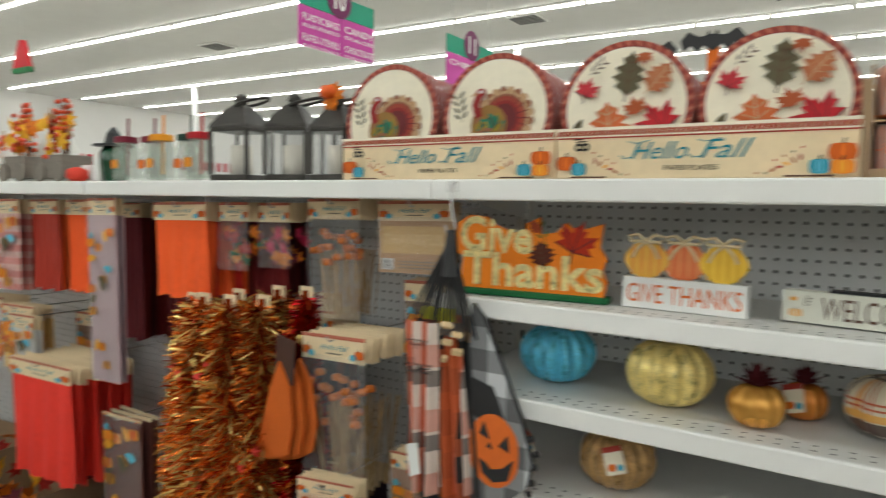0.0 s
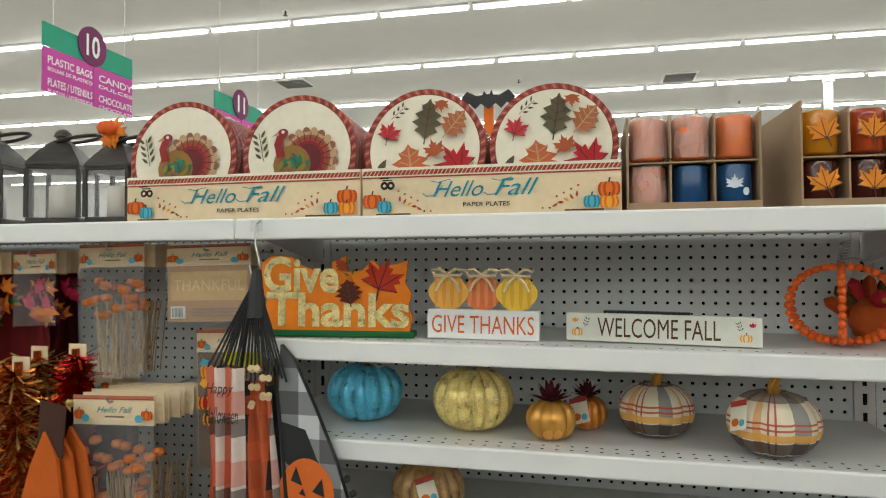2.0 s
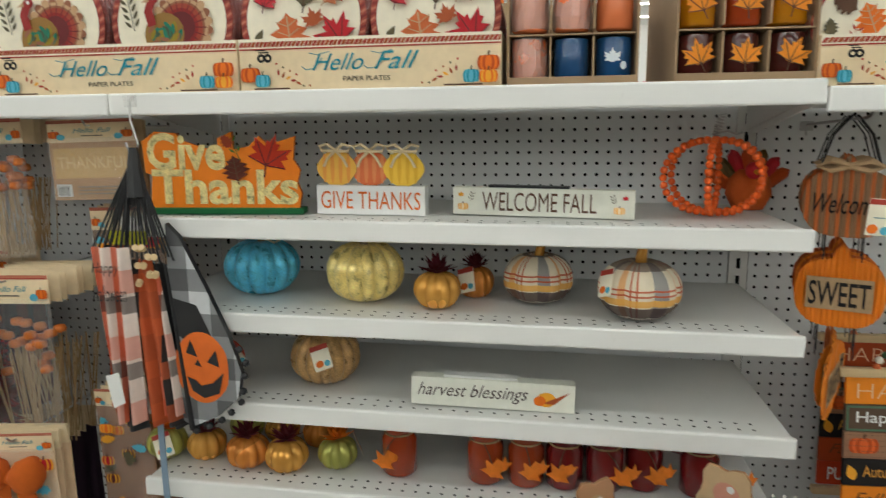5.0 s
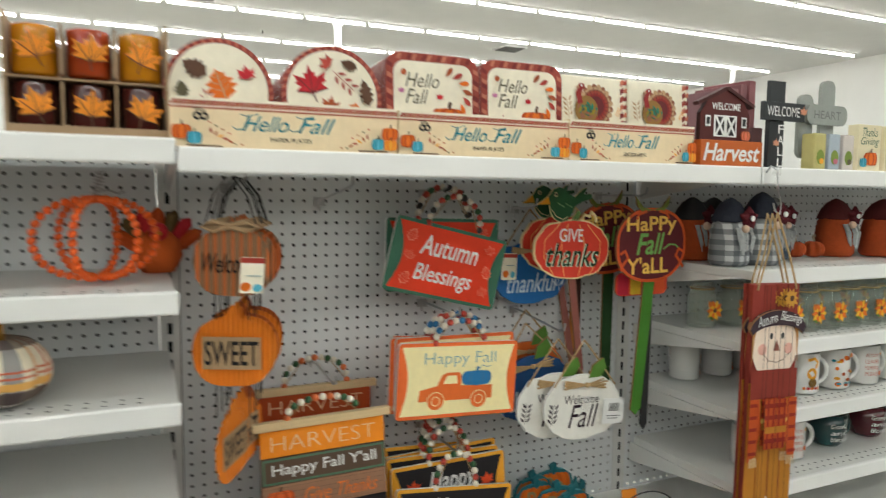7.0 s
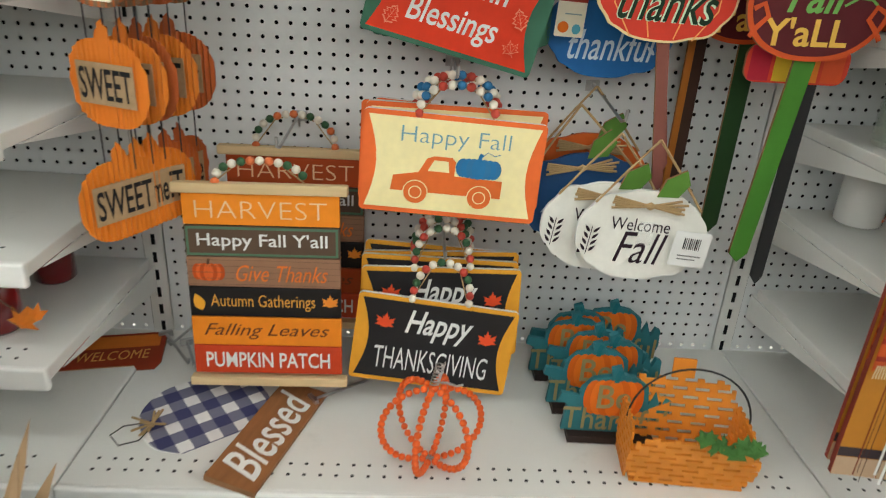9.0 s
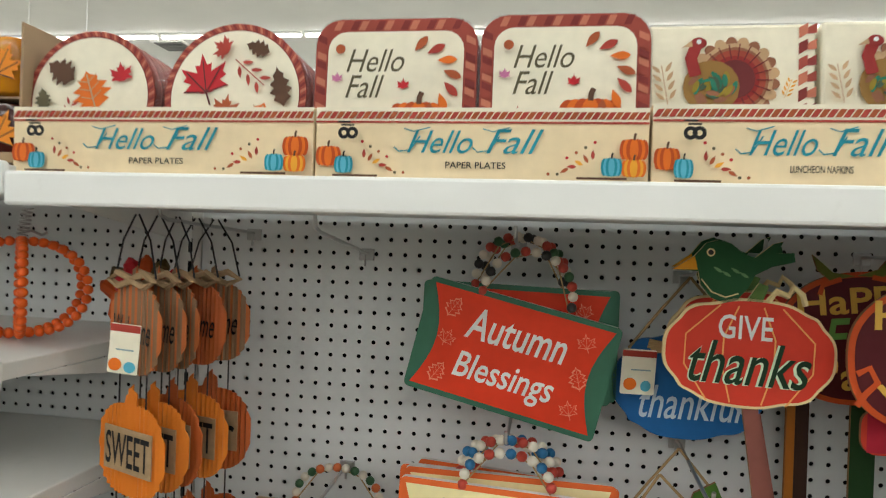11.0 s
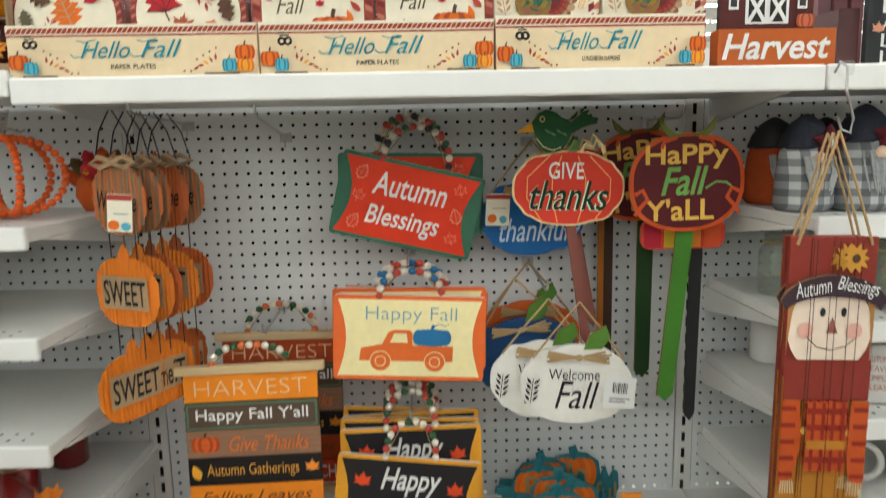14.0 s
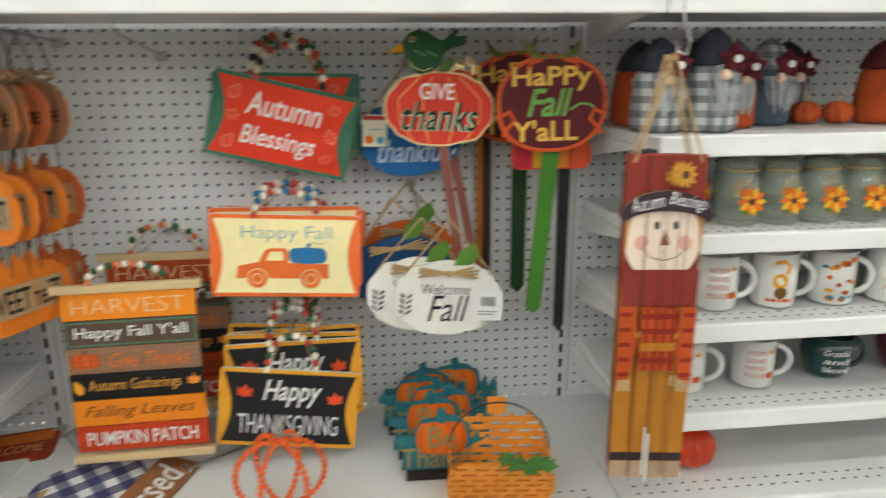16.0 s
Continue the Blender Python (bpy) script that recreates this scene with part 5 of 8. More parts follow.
def yall(m, shaded_rear=False):
    th = thing("happy_fall_stake", m, "maroon pumpkin garden stake with painted lettering", "garden stake", "garden stakes")
    part("board", outline_slab(blob(0.22, 0.187, 2, 0.07), 0.007), [ORRIM, MDF], th)
    art = Art()
    art.poly([(u * 0.93, v * 0.92) for u, v in blob(0.22, 0.187, 2, 0.07)], MAROON)
    yel = paint(232, 186, 84)
    art.text("HaPPy", -0.08, 0.078, 0.024, 0.072, yel, bold=0.02)
    art.text("Fall", -0.05, 0.04, -0.024, 0.03, paint(112, 170, 84), shear=0.3, bold=0.016)
    art.text("Y'aLL", -0.08, 0.052, -0.072, -0.03, yel, bold=0.02)
    art.line([(0.035, -0.012), (0.055, 0.0), (0.075, -0.002), (0.085, -0.01)], 0.004, paint(112, 170, 84))
    for sx in (-1, 1):
        art.line([(sx * 0.1, -0.02), (sx * 0.085, -0.012), (sx * 0.076, -0.03), (sx * 0.09, -0.045), (sx * 0.1, -0.06)], 0.008, ORRIM)
        art.line([(sx * 0.02, 0.085), (sx * 0.045, 0.078), (sx * 0.05, 0.065)], 0.007, ORRIM)
    art.on(th)
    for sx in (-1, 1):
        part("leaf", outline_slab([(0, 0.088), (sx * 0.03, 0.095), (sx * 0.055, 0.122), (sx * 0.05, 0.1), (sx * 0.035, 0.084)], 0.005), [paint(110, 120, 50), MDF], th, "olive painted leaf", m=pose(0, -0.002, 0))
    # the rear stake gets a darker green, with its shade in the colour
    part("stake", outline_slab([(-0.014, -0.08), (0.02, -0.08), (-0.018, -0.42), (-0.034, -0.436), (-0.05, -0.42)], 0.006), [paint(70, 128, 44) if not shaded_rear else paint(34, 64, 30), MDF], th, m=pose(0, 0.009, 0))


yall(pose(1.118, -0.225, 1.243, 0, -1))
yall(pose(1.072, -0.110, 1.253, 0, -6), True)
th = thing("sunset_stake", pose(1.133, -0.175, 1.138), "garden stake with red and yellow stripes, mostly hidden", "garden stake")
part("board", outline_slab(rounded(0.17, 0.06, 0.02), 0.006), [paint(216, 70, 50), MDF], th)
art = Art()
for k, c in enumerate((paint(190, 40, 60), paint(240, 200, 60), paint(236, 140, 50), paint(224, 90, 50))):
    art.rect(-0.078 + 0.04 * k, -0.044 + 0.04 * k, -0.027, 0.027, c)
art.on(th)
part("stake", outline_slab([(0.02, -0.02), (0.045, -0.02), (0.04, -0.38), (0.03, -0.396), (0.018, -0.38)], 0.005), [BLACK, BLACK], th, m=pose(0, 0.008, 0))
th = thing("orange_stake", pose(1.015, -0.06, 1.191), "tall orange and green garden stake edge", "garden stake")
part("stake", box(-0.02, -0.008, 0, 0.008, -0.36, 0.12), paint(170, 100, 30), th)
part("edge_strip", box(-0.007, 0.012, 0.002, 0.008, -0.36, 0.12), paint(60, 36, 26), th)


# ---- painted pumpkin plaques on twine ----
def twine_pumpkin(m, body, label, words=True, script="Fall", apex=0.10):
    th = thing("pumpkin_plaque", m, label, "hanging sign", "pumpkin plaques")
    part("board", outline_slab(blob(0.218, 0.158, 6, 0.07), 0.008), [body, WHITE if words else body], th)
    leafmat = paint(86, 128, 50)
    part("leaf", outline_slab([(0.02, 0.06), (0.03, 0.09), (0.06, 0.108), (0.07, 0.085), (0.055, 0.062)], 0.006), [leafmat, MDF], th, "green painted leaf", m=pose(-0.01, -0.002, 0.01))
    art = Art()
    if words:
        dark = paint(40, 22, 34)
        art.text("Welcome", -0.055, 0.045, 0.008, 0.03, dark)
        art.text(script, -0.04, 0.045, -0.05, 0.006, dark, shear=0.3)
        art.sprig(-0.088, -0.04, 0.05, dark, -4, 4)
    else:
        art.text("thankful", -0.07, 0.08, -0.05, 0.0, paint(200, 214, 226), shear=0.3, bold=0.006)
        art.sprig(0.085, -0.05, 0.07, paint(200, 214, 226), 6, 3)
    art.on(th)
    bow = part("raffia_bow", lathe([(0.003, -0.008), (0.007, 0), (0.003, 0.008)], 8), TWINE, th, "pale raffia bow", m=pose(0, -0.010, 0.056, 0, 90))
    for k in range(9):
        random.seed(k)
        z = 0.055 + random.uniform(-0.006, 0.008)
        pts = [(-0.05 - random.uniform(0, 0.012), -0.006, z + random.uniform(-0.008, 0.012)), (0, -0.010, 0.056), (0.05 + random.uniform(0, 0.014), -0.006, z + random.uniform(-0.008, 0.008))]
        part("raffia_strand", tube(pts, 0.0022, 5), TWINE, bow, m=pose(0, -0.010, 0.056, 0, 90).inverted())
    tw = bmesh.new()
    for sx in (-1, 1):
        tube([(sx * 0.088, -0.003, 0.052), (sx * 0.045, 0.004, 0.052 + apex * 0.55), (0.0, 0.012, 0.06 + apex)], 0.0022, 6, tw)
    part("twine_loop", tw, TWINE, th, "jute twine hanger")
    return th


WPAINT = paint(232, 230, 222)
front = twine_pumpkin(pose(0.906, -0.245, 0.859, 0, 3), WPAINT, "white pumpkin plaque with dark lettering on twine")
twine_pumpkin(pose(0.851, -0.215, 0.860, 0, 3), WPAINT, "white pumpkin plaque with dark lettering on twine")
twine_pumpkin(pose(0.817, -0.16, 0.893, 0, -6), paint(34, 74, 120), "navy pumpkin plaque hanging on jute twine", False)
twine_pumpkin(pose(0.837, -0.10, 0.914, 0, 0), paint(206, 96, 36), "orange pumpkin plaque hanging on jute twine", False)
tag = part("tag", outline_slab(rounded(0.062, 0.062, 0.003), 0.0008), [WHITE, WHITE], front, "white barcode tag", m=pose(0.082, -0.012, -0.012, 0, 2))
art = Art(0.0002)
for k in range(9):
    art.rect(-0.014 + 0.0033 * k, -0.014 + 0.0033 * k + (0.0012 if k % 3 else 0.0021), 0.0, 0.02, INK)
art.rect(-0.02, 0.02, -0.012, -0.010, paint(120, 120, 120))
art.rect(-0.02, 0.012, -0.018, -0.016, paint(120, 120, 120))
art.on(tag)
part("clip_strip", box(-0.012, 0.012, -0.016, -0.012, -0.01, 0.03, 0.001), FILM, front, "clear plastic clip")
blue = twine_pumpkin(pose(0.846, -0.095, 1.169, 0, 0), paint(30, 98, 160), "bright blue pumpkin plaque hanging on twine", False)
tag = part("tag", outline_slab(rounded(0.052, 0.066, 0.003), 0.0008), [IVORY, IVORY], blue, "cream price tag", m=pose(-0.075, -0.02, 0.02, 0, 3, 15))
art = Art(0.0002)
art.rect(-0.026, 0.026, 0.022, 0.031, BRICK)
art.ell(-0.012, -0.018, 0.010, 0.009, ORANGE)
art.ell(0.012, -0.02, 0.008, 0.008, BLUEF)
art.rect(-0.012, 0.018, 0.002, 0.004, paint(150, 170, 170))
art.on(tag)


# ---- strings of corrugated tin pumpkins ----
def tin_pumpkin(parent, z, w, h, mat, words, burlap=True, turn=0.0):
    n, vs, fs = 64, [], []
    for i in range(n + 1):
        u = -1 + 2 * i / n
        top = 0.5 * (1 - abs(u) ** 3.2) ** 0.5
        y = 0.0022 * math.cos(u * 52)
        hi = h * (top * 0.86)
        if abs(u - 0.0) < 0.17:
            hi = h * (0.5 + 0.12 * (1 - abs(u) / 0.17))
        vs += [(u * w / 2, y, -h * top * 0.9), (u * w / 2, y, hi), (u * w / 2, y + 0.0012, -h * top * 0.9), (u * w / 2, y + 0.0012, hi)]
        if i:
            a, b = 4 * (i - 1), 4 * i
            fs += [(a, b, b + 1, a + 1), (a + 2, a + 3, b + 3, b + 2), (a + 1, b + 1, b + 3, a + 3), (a, a + 2, b + 2, b)]
    p = part("tin_pumpkin", mesh_of("tin_pumpkin", vs, fs, mat), None, parent, m=pose(0, 0, z, 0, 0, turn))
    if burlap:
        q = part("burlap_patch", box(-w * 0.36, w * 0.36, -0.0045, -0.0032, -h * 0.22, h * 0.2), BURLAP, p, "woven burlap patch")
        art = Art()
        art.text(words, -w * 0.33, w * 0.33, -h * 0.17, h * 0.15, INK, bold=0.012)
        art.on(q, m=pose(0, -0.0045, 0))
    else:
        art = Art()
        art.text(words, -w * 0.36, w * 0.36, -h * 0.14, h * 0.12, INK, shear=0.35)
        art.on(p, m=pose(0, -0.003, 0))
    return p


BURLAP = material("burlap", lin((178, 148, 112)), 0.95, var=0.2, scale=150, bump=0.8, bump_scale=500)
TINORANGE = material("orange_corrugated_tin", lin((226, 128, 34)), 0.45, var=0.15, scale=20)
TINRUST = material("rust_corrugated_tin", lin((190, 92, 36)), 0.45, var=0.2, scale=20)
TINSTRIPE = striped("brown_and_orange_ribbed_tin", lin((150, 116, 84)), [("x", 60, 0.0, 0.4, (206, 110, 50), 0.9)], 0.5)


def tin_string(x, y, turn, mats, words, last=84):
    th = thing("pumpkin_string", pose(x, y, 1.388, 0, 0, turn), "string of three corrugated tin pumpkins with burlap words", "hanging decoration", "tin pumpkin strings")
    tin_pumpkin(th, -0.148, 0.146, 0.135, mats[0], words[0], False, -8)
    tin_pumpkin(th, -0.310, 0.146, 0.140, mats[1], words[1], True, 0)
    tin_pumpkin(th, -0.480, 0.144, 0.140, mats[2], words[2], True, last)
    for sx in (-1, 1):
        part("cord", tube([(sx * 0.004, 0, 0.004), (sx * 0.03, 0, -0.03), (sx * 0.045, 0, -0.08)], 0.0014, 5), BLACK, th)
        part("chain", tube([(sx * 0.03, 0.001, -0.205), (sx * 0.03, 0.001, -0.26)], 0.0012, 5), BLACK, th)
        part("chain", tube([(sx * 0.03, 0.001, -0.37), (sx * 0.03, 0.001, -0.43)], 0.0012, 5), BLACK, th)
    bow = bmesh.new()
    for sg in (-1, 1):
        tube([(0, -0.005, -0.082), (sg * 0.03, -0.008, -0.074), (sg * 0.05, -0.006, -0.084), (sg * 0.028, -0.006, -0.092), (0, -0.006, -0.084)], 0.005, 5, bow)
    part("burlap_bow", bow, BURLAP, th, "pale burlap bow")
    return th


ts = tin_string(0.092, -0.305, -24, (TINSTRIPE, TINORANGE, TINORANGE), ("Welcome", "SWEET", "SWEET"))
tin_string(0.105, -0.275, -21, (TINSTRIPE, TINORANGE, TINORANGE), ("Welcome", "SWEET", "Welcome"), 80)
tin_string(0.115, -0.245, -28, (TINSTRIPE, TINRUST, TINORANGE), ("Welcome", "HOME", "SWEET"), 78)
tin_string(0.125, -0.21, -18, (TINRUST, TINORANGE, TINRUST), ("Welcome", "SWEET", "Welcome"), 80)
tin_string(0.134, -0.17, -10, (TINSTRIPE, TINRUST, TINRUST), ("Welcome", "Our", "Welcome"), 80)
for dx, dz in ((0.05, -0.165),):
    tag = part("tag", outline_slab(rounded(0.04, 0.062, 0.002), 0.0008), [IVORY, IVORY], ts, "cream price tag", m=pose(dx, -0.045, dz, 0, 4, 25))
    art = Art(0.0002)
    art.rect(-0.02, 0.02, 0.021, 0.030, BRICK)
    art.ell(-0.01, -0.02, 0.009, 0.008, ORANGE)
    art.ell(0.01, -0.022, 0.008, 0.007, BLUEF)
    art.rect(-0.01, 0.014, -0.002, 0.0, paint(150, 170, 170))
    art.on(tag)


# ---- pegboard hooks ----
def hook(x, z, out, tail=0.02, up=0.03):
    th = thing("peg_hook", (x, 0, z), "galvanised wire pegboard hook", "peg hook", "peg hooks")
    part("wire", tube([(0, 0.004, 0), (0, -0.02, 0.002), (0, -out + 0.02, up), (0, -out, up + 0.006), (0, -out - 0.004, up + 0.022)], 0.0028, 7), CHROME, th)
    part("plate", box(-0.013, 0.013, -0.005, -0.001, -0.012, 0.008, 0.001), CHROME, th)
    part("pin", tube([(-0.002, -0.006, 0), (-0.002, -0.006, -0.022)], 0.002, 6), CHROME, th)


hook(0.327, 1.347, 0.27)
hook(0.121, 1.375, 0.30, up=0.012)
hook(0.587, 1.368, 0.14, up=0.006)
hook(0.586, 1.095, 0.22, up=0.0)
hook(0.584, 0.786, 0.22, up=0.0)
hook(0.305, 0.979, 0.22, up=-0.01)
hook(0.848, 1.328, 0.11, up=0.006)
hook(0.850, 1.063, 0.24, up=-0.02)
hook(0.923, 1.365, 0.17, up=0.0)
hook(1.116, 1.366, 0.20, up=0.0)


# ---- things on the deck ----
def be_thankful(m, k):
    th = thing("thankful_pumpkin_sign", m, "turquoise and orange wooden table sign with glitter lettering", "table sign", "thankful table signs")
    part("foot", box(-0.075, 0.075, -0.018, 0.022, 0, 0.014, 0.001), paint(50, 38, 34), th, "dark brown foot")
    turq = paint(48, 116, 124)
    pts = [(-0.085, 0.014), (0.09, 0.014), (0.1, 0.05), (0.098, 0.085), (0.088, 0.09), (0.08, 0.07), (0.07, 0.1), (0.06, 0.075), (0.055, 0.11), (0.03, 0.128), (0.01, 0.132), (0.004, 0.148), (-0.012, 0.142), (-0.01, 0.128), (-0.04, 0.122), (-0.058, 0.1), (-0.06, 0.085), (-0.092, 0.09), (-0.096, 0.075), (-0.08, 0.068)]
    part("board", outline_slab(pts, 0.01), [turq, turq], th)
    art = Art(0.0005)
    art.pumpkin(-0.002, 0.085, 0.098, 0.078, paint(226, 112, 30), paint(212, 98, 24), paint(30, 110, 120))
    art.text("Be", -0.03, 0.028, 0.064, 0.112, paint(150, 138, 96), bold=0.01)
    art.text("Thankful", -0.086, 0.094, 0.02, 0.066, paint(150, 138, 96), bold=0.008)
    art.on(th)


for k, (x, y, rz) in enumerate(((0.885, -0.320, -2), (0.872, -0.239, 0), (0.909, -0.208, 6), (0.889, -0.173, -3), (0.854, -0.132, 2), (0.866, -0.096, 5), (0.943, -0.076, -4))):
    be_thankful(pose(x, y, DECK + 0.002, 0, 0, rz), k)

# slatted pumpkin basket
th = thing("pumpkin_basket", pose(0.988, -0.386, DECK + 0.003, 0, 0, -6), "orange slotted wooden pumpkin basket with a wire handle", "basket")
BASK = material("orange_stained_plywood", lin((228, 140, 44)), 0.55, var=0.25, scale=14)


def slotted_face(w, h, stem):
    """A pumpkin-shaped face cut by short rows of slots."""
    bm = bmesh.new()
    rows, cols = 8, 9
    n = 0
    for r in range(rows):
        z0, z1 = h * r / rows, h * (r + 1) / rows
        zc = (z0 + z1) / 2
        half = w / 2 * (1 - abs((zc / h - 0.5) * 2) ** 2.6 * 0.28)
        box(-half, half, 0, 0.004, z0, z0 + h / rows * 0.60, bm=bm)
        step = 2 * half / 5
        for c in range(-1, 6):
            x0 = -half + step * (c + (0.5 if r % 2 else 0.0))
            a, b = max(x0 - step * 0.17, -half), min(x0 + step * 0.17, half)
            if b > a:
                box(a, b, 0, 0.004, z0 + h / rows * 0.60, z1, bm=bm)
    if stem:
        box(-0.018, 0.02, 0, 0.004, h, h + 0.035, 0.0, bm=bm)
    return bm


part("front_face", slotted_face(0.205, 0.105, False), BASK, th, m=pose(0, -0.05, 0, 12))
part("back_face", slotted_face(0.205, 0.13, True), BASK, th, m=pose(0, 0.05, 0, -8))
for sx in (-1, 1):
    part("side_face", slotted_face(0.1, 0.105, False), BASK, th, m=pose(sx * 0.094, 0, 0, 0, 0, 90))
part("base", box(-0.09, 0.09, -0.05, 0.05, 0, 0.004), BASK, th)
part("handle", tube([(-0.098, 0, 0.09)] + [(0.098 * math.cos(radians(a)), 0, 0.09 + 0.10 * math.sin(radians(a))) for a in range(170, 9, -10)] + [(0.098, 0, 0.09)], 0.0018, 6), BLACK, th, "black wire handle")
IVY = material("green_cloth_ivy", lin((62, 110, 44)), 0.7, var=0.25)
random.seed(12)
for k in range(12):
    bm = bmesh.new()
    c = bm.verts.new((0, -0.003, 0))
    r = random.uniform(0.014, 0.022)
    vs = [bm.verts.new((r * q * math.cos(radians(a)), 0, r * q * math.sin(radians(a)))) for a, q in ((90, 1), (60, 0.6), (30, 0.95), (0, 0.55), (-35, 0.9), (-90, 0.5), (-145, 0.9), (180, 0.55), (150, 0.95), (120, 0.6))]
    for i in range(10):
        bm.faces.new((c, vs[i], vs[(i + 1) % 10]))
    part("ivy_leaf", bm, IVY, th, "green cloth ivy leaf", m=pose(0.005 + 0.085 * (k / 11), -0.075 + random.uniform(-0.01, 0.01), 0.105 + random.uniform(-0.012, 0.014), random.uniform(-50, 10), random.uniform(-40, 40), random.uniform(-30, 30)))

# gingham pumpkin plaque lying on the deck
GINGHAM = striped("navy_white_gingham", lin((226, 224, 222)), [("x", 20, 0.0, 0.52, (34, 36, 92), 0.8), ("z", 20, 0.0, 0.52, (34, 36, 92), 0.8)], 0.85)
th = thing("gingham_pumpkin", pose(0.176, -0.287, DECK + 0.008, -84, 0, 38), "navy and white checked cloth pumpkin lying flat", "hanging sign")
part("board", outline_slab(blob(0.22, 0.185, 4, 0.05), 0.012), [GINGHAM, WHITE], th)
st = bmesh.new()
random.seed(4)
for k in range(12):
    tube([(-0.09, -0.006, 0.01), (-0.1 + random.uniform(-0.03, 0.04), -0.012, 0.01 + random.uniform(-0.03, 0.03))], 0.0022, 5, st)
part("raffia_tuft", st, TWINE, th, "straw tuft")
part("wire_loop", tube([(-0.1, -0.004, 0.02), (-0.13, -0.004, 0.03), (-0.155, -0.004, 0.02), (-0.15, -0.004, -0.01), (-0.12, -0.004, -0.015), (-0.1, -0.004, 0.0)], 0.0012, 5), BLACK, th)

th = thing("blessed_board", pose(0.301, -0.341, DECK + 0.014, -82, 0, 74), "brown wooden board with white script lying down", "hanging sign")
part("board", outline_slab([(-0.135, -0.043), (0.135, -0.043), (0.135, 0.043), (-0.135, 0.043)], 0.011), [OAKB, MDF], th)
art = Art()
art.text("Blessed", -0.115, 0.105, -0.032, 0.034, WHITE, shear=0.35, bold=0.012)
art.on(th)

th = thing("welcome_plaque", pose(-0.068, -0.106, DECK + 0.006, -86, 0, 12), "red and orange wooden welcome plaque lying flat", "hanging sign")
part("board", outline_slab([(-0.11, -0.05), (0.05, -0.05), (0.06, -0.068), (0.09, -0.068), (0.1, -0.045), (0.1, 0.06), (-0.11, 0.06)], 0.014), [paint(150, 52, 26), MDF], th)
art = Art()
art.rect(-0.1, 0.09, 0.01, 0.052, paint(220, 120, 40))
art.text("WELCOME", -0.06, 0.075, -0.03, 0.0, paint(230, 170, 90), shear=0.1)
art.on(th)
for (x, y, rz, L) in ((0.055, -0.085, 52, 0.13), (0.09, -0.105, 64, 0.10), (0.052, -0.03, 108, 0.09), (0.43, -0.19, 38, 0.19)):
    th = thing("loose_hook", pose(x, y, DECK + 0.006, 0, 0, -rz if L < 0.15 else rz), "loose galvanised peg hook lying on the deck", "peg hook", "loose hooks")
    part("wire", tube([(-L / 2, 0, 0.004), (L / 2, 0, 0), (L / 2 + 0.006, 0, 0.012)], 0.003, 6), CHROME, th)
    part("plate", box(-L / 2 - 0.002, -L / 2 + 0.006, -0.014, 0.014, -0.004, 0.01, 0.001), CHROME, th)

# ---- hanging scarecrow board ----
th = thing("scarecrow_board", pose(1.242, -0.492, 1.172, 0, 0.4, -6) @ Matrix.Diagonal((0.86, 1, 0.985, 1)), "tall painted scarecrow board hanging from twine", "hanging sign", "scarecrow boards")
W, HH = 0.152, 0.60
SRED, SMUST, SFACE = paint(140, 54, 44), paint(186, 122, 40), paint(238, 218, 200)
for k in range(4):
    x0 = -W / 2 + k * W / 4
    part("plank", box(x0 + 0.0006, x0 + W / 4 - 0.0006, 0, 0.009, -HH, 0, 0.001), SRED, th)
art = Art()
g = 0.0007
for k in range(4):
    x0, x1 = -W / 2 + k * W / 4 + g, -W / 2 + (k + 1) * W / 4 - g
    art.rect(x0, x1, -HH, -0.225, SMUST)
    art.rect(x0, x1, -0.565, -0.548, paint(58, 46, 50))
    art.rect(x0, x1, -HH, -0.566, paint(186, 156, 128))
art.ell(0, -0.145, W * 0.485, 0.074, SFACE, n=28)
for sx in (-1, 1):
    art.poly([(sx * W * 0.49, -0.08), (sx * W * 0.36, -0.08), (sx * W * 0.44, -0.12), (sx * W * 0.49, -0.19)], paint(186, 132, 76))
    art.ell(sx * 0.018 + 0.004, -0.118, 0.0048, 0.0075, BLACK)
    art.ell(sx * 0.042, -0.148, 0.014, 0.013, paint(232, 176, 160))
art.poly([(0.003, -0.125), (0.013, -0.152), (-0.007, -0.152)], paint(150, 90, 76))
art.line([(-0.04, -0.158), (-0.022, -0.174), (0.003, -0.179), (0.028, -0.173), (0.046, -0.158)], 0.0016, BROWN)
art.rect(-W / 2 + g, W / 2 - g, -0.262, -0.195, SRED)
art.poly([(0.014, -0.26), (0.04, -0.26), (0.046, -0.31), (0.016, -0.31)], SRED)
PL1, PL2 = paint(196, 84, 36), paint(150, 44, 32)
for sx in (-1, 1):
    art.poly([(sx * (W / 2 - g), -0.262), (sx * 0.045, -0.262), (sx * 0.036, -0.33), (sx * 0.05, -0.395), (sx * (W / 2 - g), -0.41)], PL1)
    for q in range(5):
        art.rect(sx * 0.05 if sx > 0 else -W / 2 + g, W / 2 - g if sx > 0 else -0.05, -0.28 - q * 0.028, -0.272 - q * 0.028, PL2)
    for q in range(6):
        art.line([(sx * (0.05 + 0.004 * q), -0.398), (sx * (0.047 + 0.005 * q), -0.42)], 0.0025, paint(216, 190, 150))
    art.ell(sx * 0.036, -0.312, 0.006, 0.006, paint(226, 180, 90))
art.rect(-0.034, 0.036, -0.378, -0.262, PL1)
for q in range(4):
    art.rect(-0.034, 0.036, -0.282 - q * 0.027, -0.272 - q * 0.027, PL2)
    art.rect(-0.026 + q * 0.017, -0.02 + q * 0.017, -0.378, -0.262, PL2)
art.rect(-0.034, 0.036, -0.34, -0.325, SMUST)
